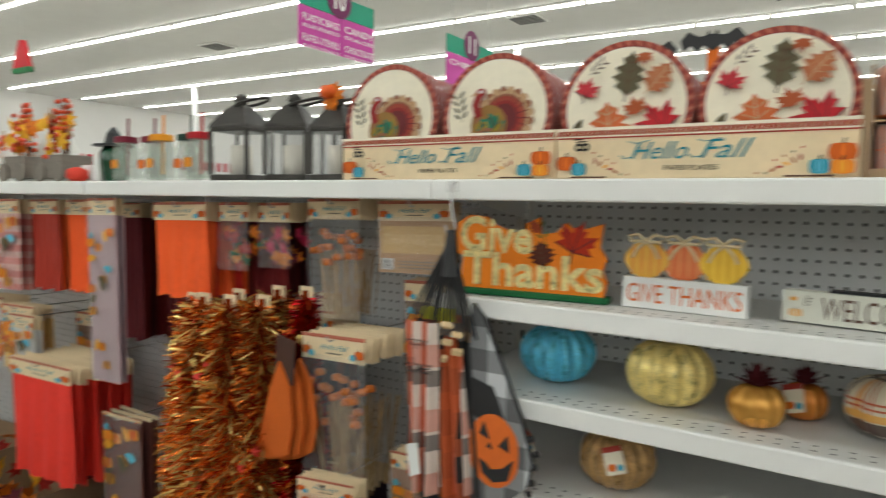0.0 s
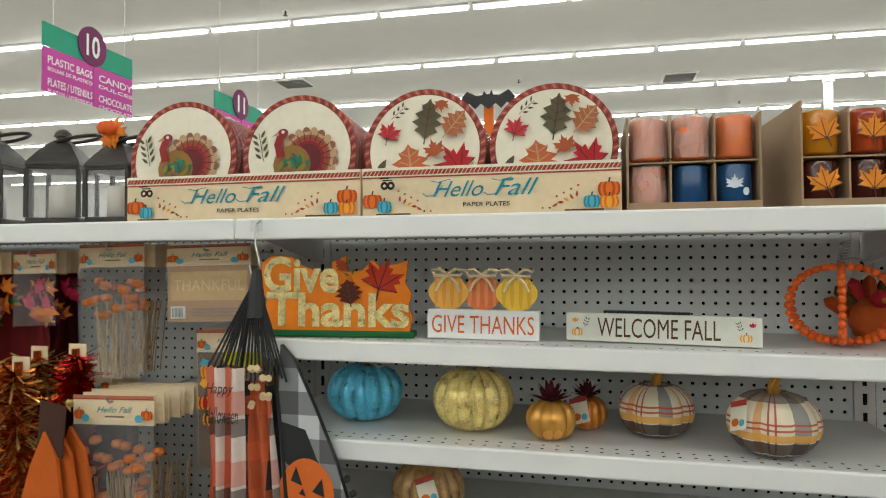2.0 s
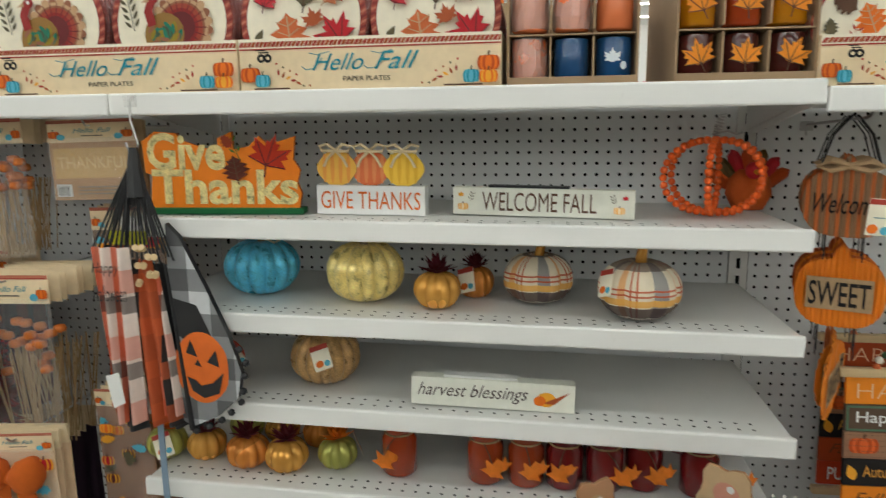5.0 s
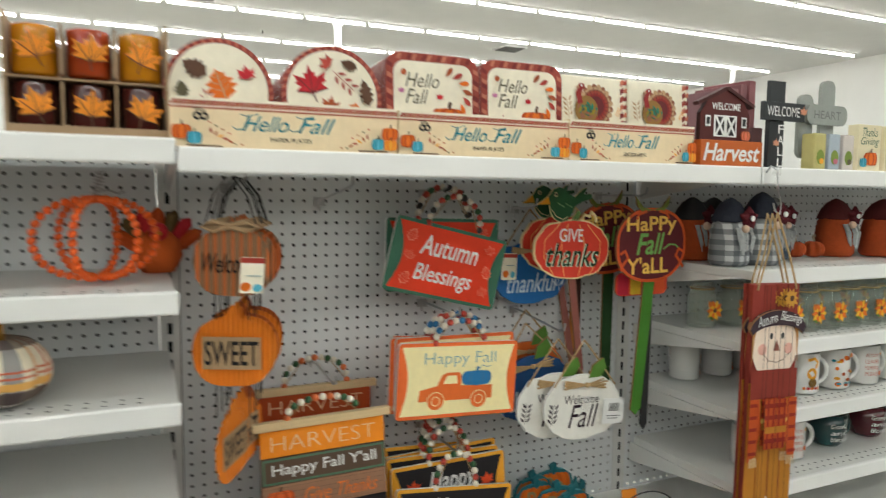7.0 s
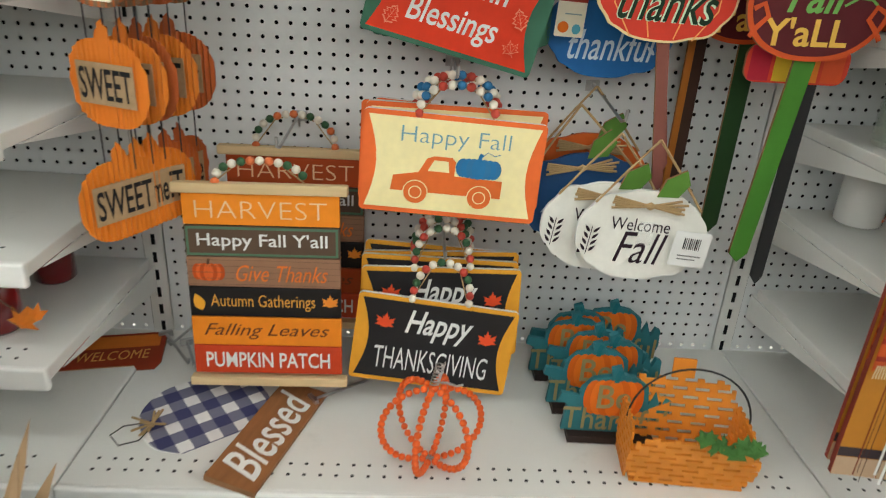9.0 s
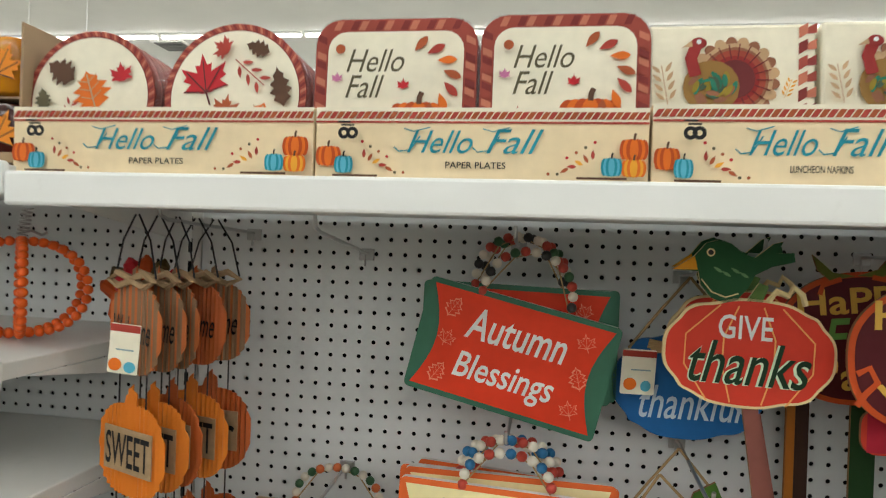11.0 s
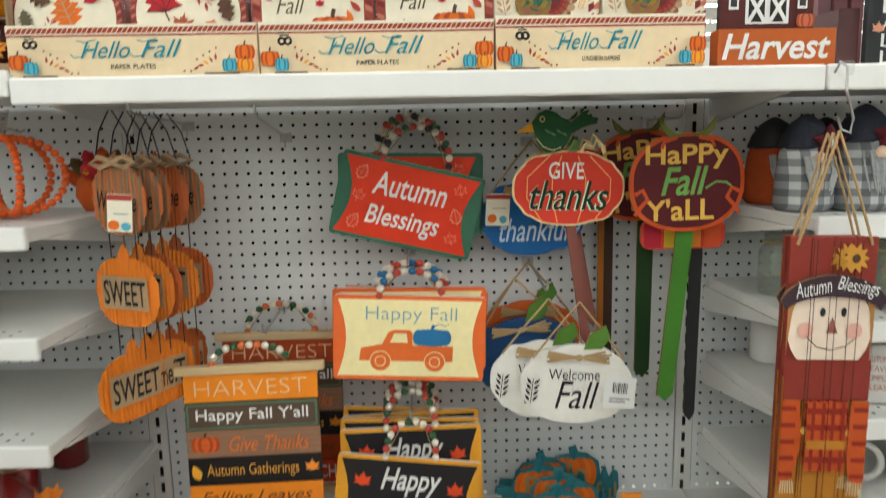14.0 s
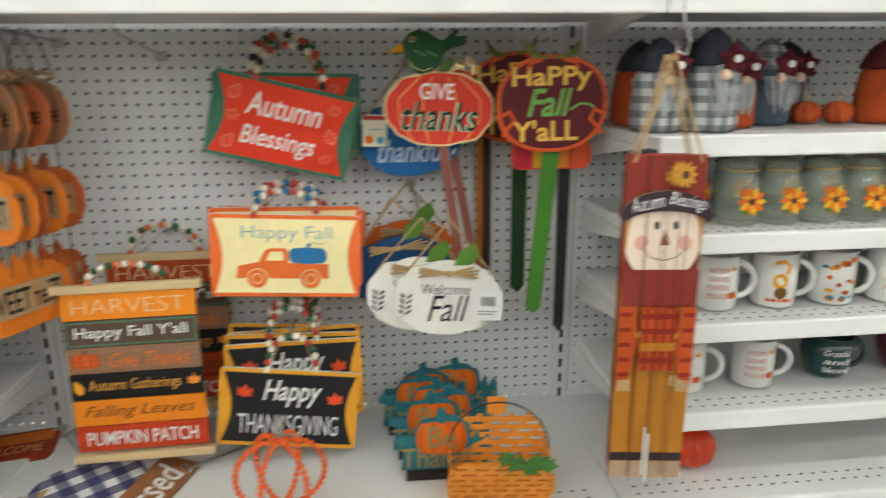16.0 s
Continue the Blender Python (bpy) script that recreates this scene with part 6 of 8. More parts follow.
for k in (1, 2, 3):
    art.line([(-W / 2 + k * W / 4, -0.003), (-W / 2 + k * W / 4, -HH + 0.003)], 0.0014, paint(70, 40, 28))
art.line([(-0.004, -0.50), (-0.004, -0.598)], 0.005, WHITE)
for k in range(10):
    a = 36 * k
    art.leaf(0.026 + 0.014 * math.cos(radians(a)), -0.03 + 0.014 * math.sin(radians(a)), 0.02, 0.009, paint(206, 150, 60), a - 90)
art.ell(0.026, -0.03, 0.007, 0.007, BROWN)
art.on(th)
brim = [(0.092 * math.sin(radians(a)), -0.108 + 0.05 * math.cos(radians(a * 1.0))) for a in range(-80, 81, 10)] + [(0.082 * math.sin(radians(a)), -0.118 + 0.026 * math.cos(radians(a))) for a in range(80, -81, -10)]
b = part("hat_brim", outline_slab(brim, 0.006), [paint(62, 46, 54), MDF], th, "dark painted hat brim", m=pose(0, -0.012, 0))
art = Art()
art.text("Autumn", -0.068, -0.006, -0.09, -0.066, WHITE, shear=0.2, rot=10)
art.text("Blessings", 0.004, 0.076, -0.092, -0.064, WHITE, shear=0.2, rot=-9)
art.on(b)
tw = bmesh.new()
for sx in (-1, 1):
    tube([(sx * 0.064, -0.002, -0.012), (sx * 0.034, 0.0, 0.07), (0, 0.01, 0.162)], 0.0026, 6, tw)
part("twine_loop", tw, TWINE, th, "jute twine hanger")
for k in (1, 2):
    copy_thing(th, pose(1.241 - 0.002 * k, -0.492 + 0.011 * k, 1.1715, 0, 0.3, -6 - k) @ Matrix.Diagonal((0.86, 1, 0.985, 1)))


def s_hook(x, y, z, h):
    th = thing("hanger_hook", (x, y, z), "clear plastic and wire hanging hook", "hook", "hanger hooks")
    part("wire", tube([(0, 0.03, h * 0.52), (0, 0.018, h * 0.6), (0, 0.0, h * 0.55), (0, -0.002, h * 0.35), (0.012, -0.004, h * 0.12), (0.008, -0.005, 0.0), (-0.006, -0.004, 0.006), (-0.012, -0.003, 0.024)], 0.0022, 7), CHROME, th)
    part("price_clip", box(-0.012, 0.012, 0.0, 0.004, h * 0.48, h * 0.6, 0.001), FILM, th, "clear clip")


s_hook(1.262, -0.462, 1.328, 0.18)
s_hook(-1.165, -0.446, 1.335, 0.18)

# yard-stake bin in front of the deck: bundle of cut-out wooden turkeys
th = thing("stake_bin", pose(-0.13, -0.65, 0.0), "dark bin packed with wooden autumn yard stakes", "bin")
bin_mesh = box(-0.27, 0.24, -0.1, 0.1, 0.0, 0.52, 0.006)
top = max(bin_mesh.faces, key=lambda f: f.calc_center_median().z)
bmesh.ops.inset_region(bin_mesh, faces=[top], thickness=0.006)
bmesh.ops.translate(bin_mesh, verts=top.verts, vec=(0, 0, -0.48))
part("bin", bin_mesh, BLACK, th)
random.seed(8)
cols = [paint(176, 136, 100), paint(200, 170, 132), paint(150, 96, 66), paint(186, 140, 104), paint(206, 146, 126), paint(120, 80, 58), paint(190, 160, 120)]
for k in range(20):
    dx = -0.24 + 0.0175 * k
    h = random.uniform(0.74, 0.80) + (0.04 if k % 3 == 0 else 0) - (0.05 if 9 < k < 12 else 0)
    w = random.uniform(0.04, 0.058)
    pts = [(-0.007, 0), (0.007, 0), (0.007, h - 0.11)] + [(w * (1 + 0.14 * math.cos(radians(5 * a))) * math.sin(radians(a)), h - 0.06 - 0.055 * (1 + 0.14 * math.cos(radians(5 * a))) * math.cos(radians(a))) for a in range(20, 341, 16)] + [(-0.007, h - 0.11)]
    stake = part("stake", outline_slab(pts, 0.006), [cols[k % 7], MDF], th, m=pose(dx, -0.06 + 0.04 * (k % 4), 0.045, random.uniform(-4, 4), random.uniform(-7, 7), random.uniform(-35, 35)))
    art = Art()
    art.ell(0, h - 0.05, w * 0.45, 0.02, cols[(k + 3) % 7])
    art.ell(w * 0.15, h - 0.04, 0.006, 0.006, WHITE)
    art.on(stake)
for k in range(9):
    L = random.uniform(0.18, 0.30)
    part("husk_blade", outline_slab([(-0.006, 0), (0.006, 0), (0.012, L * 0.4), (0.013, L * 0.7), (0.009, L), (0.001, L * 0.75), (-0.008, L * 0.4)], 0.0015), [paint(196, 164, 128), paint(176, 142, 110)], th, "dry tan corn husk", m=pose(0.10 + 0.006 * k, -0.05 + 0.012 * k, 0.50, random.uniform(-8, 8), -12 + 4.5 * k, random.uniform(-40, 40)))

# ---- gifts on the top shelf beyond the napkins ----
TB = top_at(1)
th = thing("barn_sign", pose(1.182, -0.405, TB + 0.005), "dark red barn table sign with white script", "table sign")
part("base_block", box(-0.095, 0.095, 0, 0.03, 0, 0.057, 0.001), paint(186, 92, 36), th, "orange base block")
BARN = paint(86, 36, 34)
part("barn", outline_slab([(-0.088, 0.057), (0.062, 0.057), (0.062, 0.118), (0.042, 0.148), (-0.012, 0.170), (-0.066, 0.148), (-0.088, 0.118)], 0.012), [BARN, paint(50, 24, 24)], th, m=pose(0, 0.012, 0))
for sg in (-1, 1):
    part("roof_edge", box(-0.046, 0.046, -0.004, 0.014, -0.004, 0.004), paint(70, 30, 28), th, m=pose(-0.012 + sg * 0.044, 0.012, 0.156, 0, sg * 24, 0))
art = Art()
art.text("WELCOME", -0.055, 0.032, 0.126, 0.142, WHITE, bold=0.01)
art.rect(-0.048, 0.022, 0.066, 0.114, WHITE)
for x in (-0.03, 0.004):
    art.rect(x - 0.013, x + 0.013, 0.069, 0.111, paint(40, 34, 36))
    art.line([(x - 0.013, 0.069), (x + 0.013, 0.111)], 0.006, WHITE)
    art.line([(x + 0.013, 0.069), (x - 0.013, 0.111)], 0.006, WHITE)
for x in (-0.068, 0.042):
    art.rect(x - 0.008, x + 0.008, 0.088, 0.112, WHITE)
    art.rect(x - 0.005, x + 0.005, 0.092, 0.108, BLACK)
art.pumpkin(0.048, 0.07, 0.028, 0.022, paint(210, 110, 80), RUST, BROWN)
for k in range(7):
    art.line([(-0.088, 0.062 + 0.012 * k), (-0.086, 0.062 + 0.012 * k)], 0.001, BLACK)
art.on(th, m=pose(0, 0.012, 0))
art = Art()
art.text("Harvest", -0.088, 0.086, 0.010, 0.050, WHITE, shear=0.25, bold=0.018)
art.on(th)

SLATE, GREYW = paint(52, 54, 56), paint(150, 154, 148)
th = thing("welcome_fall_cross", pose(1.385, -0.36, TB + 0.005), "dark wooden crossed sign with white capitals", "table sign")
part("upright_board", box(-0.022, 0.03, 0.012, 0.024, 0, 0.215, 0.001), SLATE, th)
part("cross_board", box(-0.055, 0.088, 0, 0.012, 0.118, 0.162, 0.001), SLATE, th)
art = Art()
art.text("WELCOME", -0.045, 0.068, 0.128, 0.152, WHITE)
art.maple(0.082, 0.14, 0.016, paint(206, 140, 110))
for k, c in enumerate("FALL"):
    art.text(c, -0.006, 0.014, 0.086 - 0.027 * k, 0.107 - 0.027 * k, WHITE)
art.maple(-0.012, 0.06, 0.014, paint(206, 140, 110))
art.on(th)
part("base_box", box(-0.06, -0.024, 0.03, 0.2, 0, 0.1), paint(90, 60, 60), th)
for k in range(3):
    x = 1.341 + 0.03 * k
    solid("boxed_gift", box(-0.013, 0.013, 0, 0.14, 0, 0.205 + 0.012 * k, 0.001), paint(120 + 10 * k, 86, 90), "slim printed gift box standing upright", "gift box", "slim gift boxes", m=pose(x, -0.26, TB + 0.005, 0, 0, 8))
th = thing("heart_sign", pose(1.556, -0.38, TB + 0.005), "grey wooden sign with faint capitals over candles", "table sign")
part("board", outline_slab(rounded(0.15, 0.05, 0.02), 0.01), [GREYW, GREYW], th, m=pose(0, 0.02, 0.14))
part("rear_board", outline_slab(rounded(0.05, 0.2, 0.02), 0.01), [GREYW, GREYW], th, m=pose(0.02, 0.035, 0.13))
part("rear_board", outline_slab(rounded(0.05, 0.16, 0.02), 0.01), [GREYW, GREYW], th, m=pose(-0.06, 0.035, 0.11))
art = Art()
art.text("HEART", -0.05, 0.05, 0.13, 0.15, paint(110, 112, 110))
art.on(th, m=pose(0, 0.02, 0))
for k, c in enumerate(((190, 180, 120), (170, 180, 190), (206, 196, 190))):
    jar = thing("printed_candle", pose(1.479 + 0.052 * k, -0.385, TB + 0.005), "frosted glass candle with a printed scene", "candle", "printed candles")
    part("glass", box(-0.021, 0.021, -0.018, 0.02, 0, 0.088, 0.004), paint(*c, rough=0.15), jar)
    art = Art()
    art.ell(0, 0.03, 0.014, 0.018, paint(120, 140, 60))
    art.ell(0.004, 0.02, 0.008, 0.007, (AMBER, paint(200, 110, 130), OLIVE)[k])
    art.on(jar, m=pose(0, -0.018, 0))
for k in range(3):
    th = thing("thanks_giving_sign", pose(1.690 + 0.11 * k, -0.385, TB + 0.005), "cream block sign with script and pumpkins", "table sign", "thanks block signs")
    part("block", box(-0.045, 0.045, 0, 0.03, 0, 0.12, 0.001), paint(226, 214, 180), th)
    art = Art()
    art.text("Thanks", -0.03, 0.03, 0.09, 0.112, paint(60, 100, 80), shear=0.3)
    art.text("Giving", -0.036, 0.036, 0.062, 0.088, paint(60, 100, 80), shear=0.3)
    art.pumpkin(0.005, 0.032, 0.05, 0.036, ORANGE, DEEP, BROWN)
    art.pumpkin(-0.026, 0.022, 0.026, 0.024, BLUEF, TEALINK, BROWN)
    art.on(th)

# ---- gnomes, jars and mugs of the crockery bay ----
CHECK = striped("grey_white_check_cloth", lin((196, 198, 198)), [("x", 38, 0.0, 0.5, (60, 66, 72), 0.6), ("z", 38, 0.0, 0.5, (60, 66, 72), 0.6)], 0.9)
DENIM = material("grey_blue_felt", lin((70, 84, 98)), 0.95, var=0.25, scale=120, bump=0.8)
FELTO = material("orange_brown_felt", lin((176, 74, 30)), 0.95, var=0.2, scale=90, bump=0.8)
FELTD = material("dark_red_felt", lin((92, 30, 30)), 0.95, var=0.2, scale=90, bump=0.8)
BEARD = material("grey_wool", lin((170, 172, 172)), 0.95, var=0.3, scale=140, bump=1.0)
SKIN = material("cream_felt_nose", lin((226, 196, 172)), 0.9)


def gnome(x, y, z, w, h, body, hat, label, flower=True, tilt=0.0):
    th = thing("gnome", pose(x, y, z, 0, 0, tilt), label, "gnome figure", "stuffed gnomes")
    r = w / 2
    part("body", lathe([(r * 0.85, 0), (r, h * 0.06), (r * 0.98, h * 0.35), (r * 0.86, h * 0.6), (r * 0.6, h * 0.74)], 24, ribs=5, depth=0.06), body, th, smooth=True)
    part("hat", lathe([(r * 0.86, h * 0.64), (r * 0.9, h * 0.67), (r * 0.74, h * 0.8), (r * 0.5, h * 0.91), (r * 0.2, h * 0.98), (r * 0.04, h)], 20, ribs=4, depth=0.14), hat, th, smooth=True)
    bm = bmesh.new()
    random.seed(int(x * 500))
    for k in range(16):
        u = random.uniform(-0.55, 0.55)
        tube([(u * r, -r * 0.84, h * 0.56), (u * r * 1.1, -r * 1.05, h * 0.42), (u * r * 0.7, -r * 1.08, h * random.uniform(0.14, 0.26))], 0.0035, 5, bm, taper=0.001)
    part("beard", bm, BEARD, th, "grey wool beard")
    part("nose", ball(r * 0.2), SKIN, th, m=pose(0, -r * 1.0, h * 0.55), smooth=True)
    if flower:
        for k in range(5):
            part("felt_petal", lathe([(0.002, 0), (0.012, 0.014), (0.002, 0.03)], 8), PETAL, th, m=pose(r * 0.35, -r * 0.85, h * 0.7) @ pose(0, 0, 0, 0, 72 * k, 0))
        part("button", lathe([(0.007, 0), (0.007, 0.003)], 12), WHITE, th, m=pose(r * 0.35, -r * 0.9 - 0.008, h * 0.7, 90))
    return th


C1 = 1.194
NAVYF = material("dark_navy_felt", lin((44, 48, 60)), 0.95, var=0.25, scale=120, bump=0.8)
for x, y, w, h, body, hat, lab in ((1.298, -0.30, 0.10, 0.17, CHECK, NAVYF, "grey checked gnome with a felt flower"), (1.396, -0.31, 0.105, 0.185, CHECK, NAVYF, "grey checked gnome with dark navy felt hat"), (1.320, -0.15, 0.11, 0.17, FELTO, BLACK, "rust felt gnome with a dark hat"), (1.478, -0.245, 0.085, 0.165, FELTO, DENIM, "orange felt gnome with grey hat"), (1.572, -0.20, 0.098, 0.172, DENIM, CHECK, "blue-grey felt gnome with checked hat"), (1.832, -0.2, 0.11, 0.17, FELTO, FELTD, "rust felt gnome with a red hat"), (1.973, -0.25, 0.12, 0.17, FELTO, FELTD, "orange felt figure in a dark hat"), (1.680, -0.09, 0.11, 0.17, FELTD, BLACK, "dark red felt gnome in shade"), (2.141, -0.22, 0.11, 0.17, FELTD, FELTO, "dark red felt gnome"), (1.460, -0.09, 0.11, 0.17, FELTD, BLACK, "dark red felt gnome in shade")):
    gnome(x, y, C1, w, h, body, hat, lab)
for x, y in ((1.665, -0.20), (1.73, -0.21)):
    pumpkin(x, y, C1, 0.062, 0.05, FELTO, "small orange felt pumpkin among the gnomes", ribs=8)


def sunflower_jar(x, y, z, r=0.039, h=0.12):
    th = thing("sunflower_jar", (x, y, z), "clear glass jar with a painted sunflower and twine", "glass jar", "sunflower jars")
    part("jar", lathe([(r * 0.9, 0), (r, 0.006), (r, h * 0.7), (r * 0.78, h * 0.82), (r * 0.76, h), (r * 0.7, h), (r * 0.72, h * 0.82), (r * 0.94, h * 0.69), (r * 0.94, 0.01)], 28), JARGLASS, th, smooth=True)
    part("twine", tube([(r * 0.8 * math.cos(t), r * 0.8 * math.sin(t), h * 0.86) for t in [i * 0.42 for i in range(16)]], 0.0022, 5), TWINE, th)
    art = Art(0.0002)
    for k in range(10):
        a = 36 * k
        art.leaf(0.006 + 0.017 * math.cos(radians(a)), h * 0.4 + 0.017 * math.sin(radians(a)), 0.024, 0.013, (PETALY, ORANGE)[k % 2], a - 90)
        art.depth -= 0.0001
    art.ell(0.006, h * 0.4, 0.006, 0.006, BROWN)
    art.leaf(-0.012, h * 0.55, 0.02, 0.014, paint(210, 110, 40), 30, 1)
    art.leaf(-0.006, h * 0.24, 0.018, 0.008, paint(90, 120, 50), 60)
    art.on(th, "sunflower_print", m=pose(0, -r - 0.0005, 0))


JARGLASS = material("pale_green_glass", (0.5, 0.58, 0.48), 0.05, var=0.03, alpha=0.2, spec=0.9, coat=0.5)
for k in range(9):
    sunflower_jar(1.457 + 0.0835 * k - 0.0, -0.335, 1.018)
for k in range(8):
    sunflower_jar(1.318 + 0.1 * k, -0.20 - 0.01 * (k % 2), 1.018)

CERAM = material("white_glazed_ceramic", (0.78, 0.77, 0.74), 0.12, var=0.03, coat=0.5)
GREENC = material("dark_green_glaze", lin((20, 58, 60)), 0.14, coat=0.6)
WINEC = material("wine_red_glaze", lin((84, 26, 36)), 0.14, coat=0.6)


def mug(x, y, z, glaze, kind, turn=-15.0, r=0.042, h=0.108, wide=False):
    th = thing("mug", pose(x, y, z, 0, 0, turn), {"words": "white ceramic mug with autumn words and leaves", "gnome": "white ceramic mug with a printed figure", "truck": "white ceramic mug with an autumn pattern", "script": "dark glazed wide mug with white script"}[kind], "mug", "mugs")
    prof = [(r * 0.9, 0), (r, 0.005), (r, h), (r * 0.93, h), (r * 0.92, 0.01)]
    if wide:
        prof = [(r * 0.75, 0), (r * 0.9, 0.008), (r * 1.12, h * 0.5), (r * 1.18, h), (r * 1.1, h), (r * 0.95, 0.02)]
    part("cup", lathe(prof, 32), glaze, th, smooth=True)
    part("handle", tube([(r * 0.95, 0, h * 0.82)] + [(r * 0.95 + 0.034 * math.sin(radians(a)), 0, h * 0.5 + h * 0.32 * math.cos(radians(a))) for a in range(20, 161, 14)] + [(r * 0.95, 0, h * 0.18)], 0.0062, 9), glaze, th, smooth=True)
    art = Art(0.0002)
    if kind == "words":
        for k, wds in enumerate(("AUTUMN", "LEAVES", "PUMPKIN", "PLEASE")):
            art.text(wds, -0.024, 0.014, h * (0.72 - 0.16 * k), h * (0.82 - 0.16 * k), paint(200, 120, 100))
        art.maple(0.024, h * 0.78, 0.009, AMBER)
        art.pumpkin(0.024, h * 0.3, 0.016, 0.014, ORANGE, DEEP, BROWN)
    elif kind == "gnome":
        art.line([(-0.012, h * 0.85), (0.004, h * 0.9), (0.016, h * 0.8), (0.01, h * 0.66)], 0.008, AMBER)
        art.ell(0, h * 0.52, 0.014, 0.016, AMBER)
        art.ell(0.002, h * 0.3, 0.012, 0.012, paint(120, 90, 40))
        for k in range(5):
            art.ell(-0.02 + 0.01 * k, h * 0.16, 0.004, 0.004, (ORANGE, CRIMSON)[k % 2])
    elif kind == "truck":
        random.seed(3)
        for k in range(22):
            art.ell(random.uniform(-0.03, 0.03), random.uniform(0.1, 0.9) * h, random.uniform(0.003, 0.008), random.uniform(0.003, 0.006), (ORANGE, TEALINK, AMBER, RUST)[k % 4])
    else:
        for k, wds in enumerate(("Grateful", "and", "blessed")):
            art.text(wds, -0.028, 0.024, h * (0.62 - 0.2 * k), h * (0.76 - 0.2 * k), WHITE, shear=0.2)
    a = art
    rr = r * (1.14 if wide else 1.0)
    a.v = [((rr + 0.0004 - y_) * math.sin(u / rr), -(rr + 0.0004 - y_) * math.cos(u / rr), v) for u, y_, v in a.v]
    a.on(th)


kinds = ("words", "gnome", "truck", "words", "gnome", "truck", "words", "gnome")
for k in range(8):
    mug(1.433 + 0.124 * k, -0.325, 0.848, CERAM, kinds[k], -12 - 3 * (k % 3))
    if k < 6:
        mug(1.363 + 0.125 * k, -0.10, 0.848, CERAM, kinds[(k + 1) % 8], 60 + 20 * k)
mug(1.389, -0.31, 0.666, CERAM, "words", -20)
mug(1.544, -0.305, 0.666, CERAM, "words", -14, h=0.102)
mug(1.725, -0.285, 0.666, GREENC, "script", -10, h=0.092, r=0.046, wide=True)
mug(1.906, -0.28, 0.666, WINEC, "script", -10, h=0.092, r=0.046, wide=True)
mug(2.079, -0.28, 0.666, GREENC, "script", -10, h=0.092, r=0.046, wide=True)
pumpkin(1.402, -0.335, DECK + 0.002, 0.115, 0.088, material("red_orange_lacquer", lin((214, 62, 24)), 0.25, var=0.1, coat=0.3), "red-orange glossy pumpkin behind the scarecrow board", ribs=10, stem="flower", stem_mat=PETALO)

# ---- lanterns and jars on the top shelf ----
PANE = material("lantern_glass", (0.9, 0.92, 0.92), 0.04, var=0.02, alpha=0.07, spec=0.8)


def lantern(x, y, w, h, turn, flower=False):
    th = thing("lantern", pose(x, y, TOP + 0.005, 0, 0, turn), "dark bronze candle lantern with glass panes", "lantern", "lanterns")
    r = w / 2
    part("base", box(-r, r, -r, r, 0, h * 0.07, 0.003), BRONZE, th)
    part("upper_frame", box(-r, r, -r, r, h * 0.56, h * 0.6, 0.002), BRONZE, th)
    for sx in (-1, 1):
        for sy in (-1, 1):
            part("post", box(sx * r * 0.97 - 0.004, sx * r * 0.97 + 0.004, sy * r * 0.97 - 0.004, sy * r * 0.97 + 0.004, h * 0.07, h * 0.56), BRONZE, th)
        part("pane", box(sx * r * 0.94 - 0.0006, sx * r * 0.94 + 0.0006, -r * 0.9, r * 0.9, h * 0.07, h * 0.56), PANE, th, "clear glass pane")
        part("pane", box(-r * 0.9, r * 0.9, sx * r * 0.94 - 0.0006, sx * r * 0.94 + 0.0006, h * 0.07, h * 0.56), PANE, th, "clear glass pane")
    bm = bmesh.new()
    rings = []
    for k, z in ((1.02, 0.6), (0.98, 0.64), (0.72, 0.74), (0.42, 0.84), (0.28, 0.87)):
        rings.append([bm.verts.new((a * r * k, b * r * k, h * z)) for a, b in ((1, 1), (-1, 1), (-1, -1), (1, -1))])
    for p, q in zip(rings, rings[1:]):
        for i in range(4):
            bm.faces.new((p[i], p[(i + 1) % 4], q[(i + 1) % 4], q[i]))
    bm.faces.new(rings[-1])
    part("roof", bm, BRONZE, th)
    part("neck", lathe([(r * 0.26, h * 0.86), (r * 0.26, h * 0.92), (r * 0.34, h * 0.925), (r * 0.3, h * 0.97), (r * 0.14, h)], 14), BRONZE, th)
    part("ring_handle", tube([(r * 0.9 * math.sin(radians(a)) + r * 0.55, r * 0.5 * math.cos(radians(a)), h * 0.9 + 0.01 * math.sin(radians(a))) for a in range(0, 361, 24)], 0.004, 6), BRONZE, th)
    part("candle", lathe([(r * 0.5, h * 0.07), (r * 0.5, h * 0.4), (r * 0.46, h * 0.41)], 18), WAX, th, "ivory candle", smooth=True)
    if flower:
        p = part("pumpkin_ornament", lathe([(0.006, 0), (0.02, 0.004), (0.024, 0.016), (0.018, 0.028), (0.004, 0.031)], 24, ribs=8, depth=0.15), BEADO, th, "orange pumpkin pick", m=pose(-0.008, -r * 0.6, h * 0.94), smooth=True)
        for k in range(5):
            cloth_leaf(th, PETALO, pose(0.014 * math.cos(1.3 * k), -r * 0.62, h * 0.96 + 0.016 * math.sin(1.3 * k), 0, 72 * k, 0), 0.024)


lantern(-1.551, -0.325, 0.098, 0.2, 6, True)
lantern(-1.695, -0.325, 0.108, 0.212, 20)
lantern(-1.872, -0.335, 0.112, 0.222, 12)

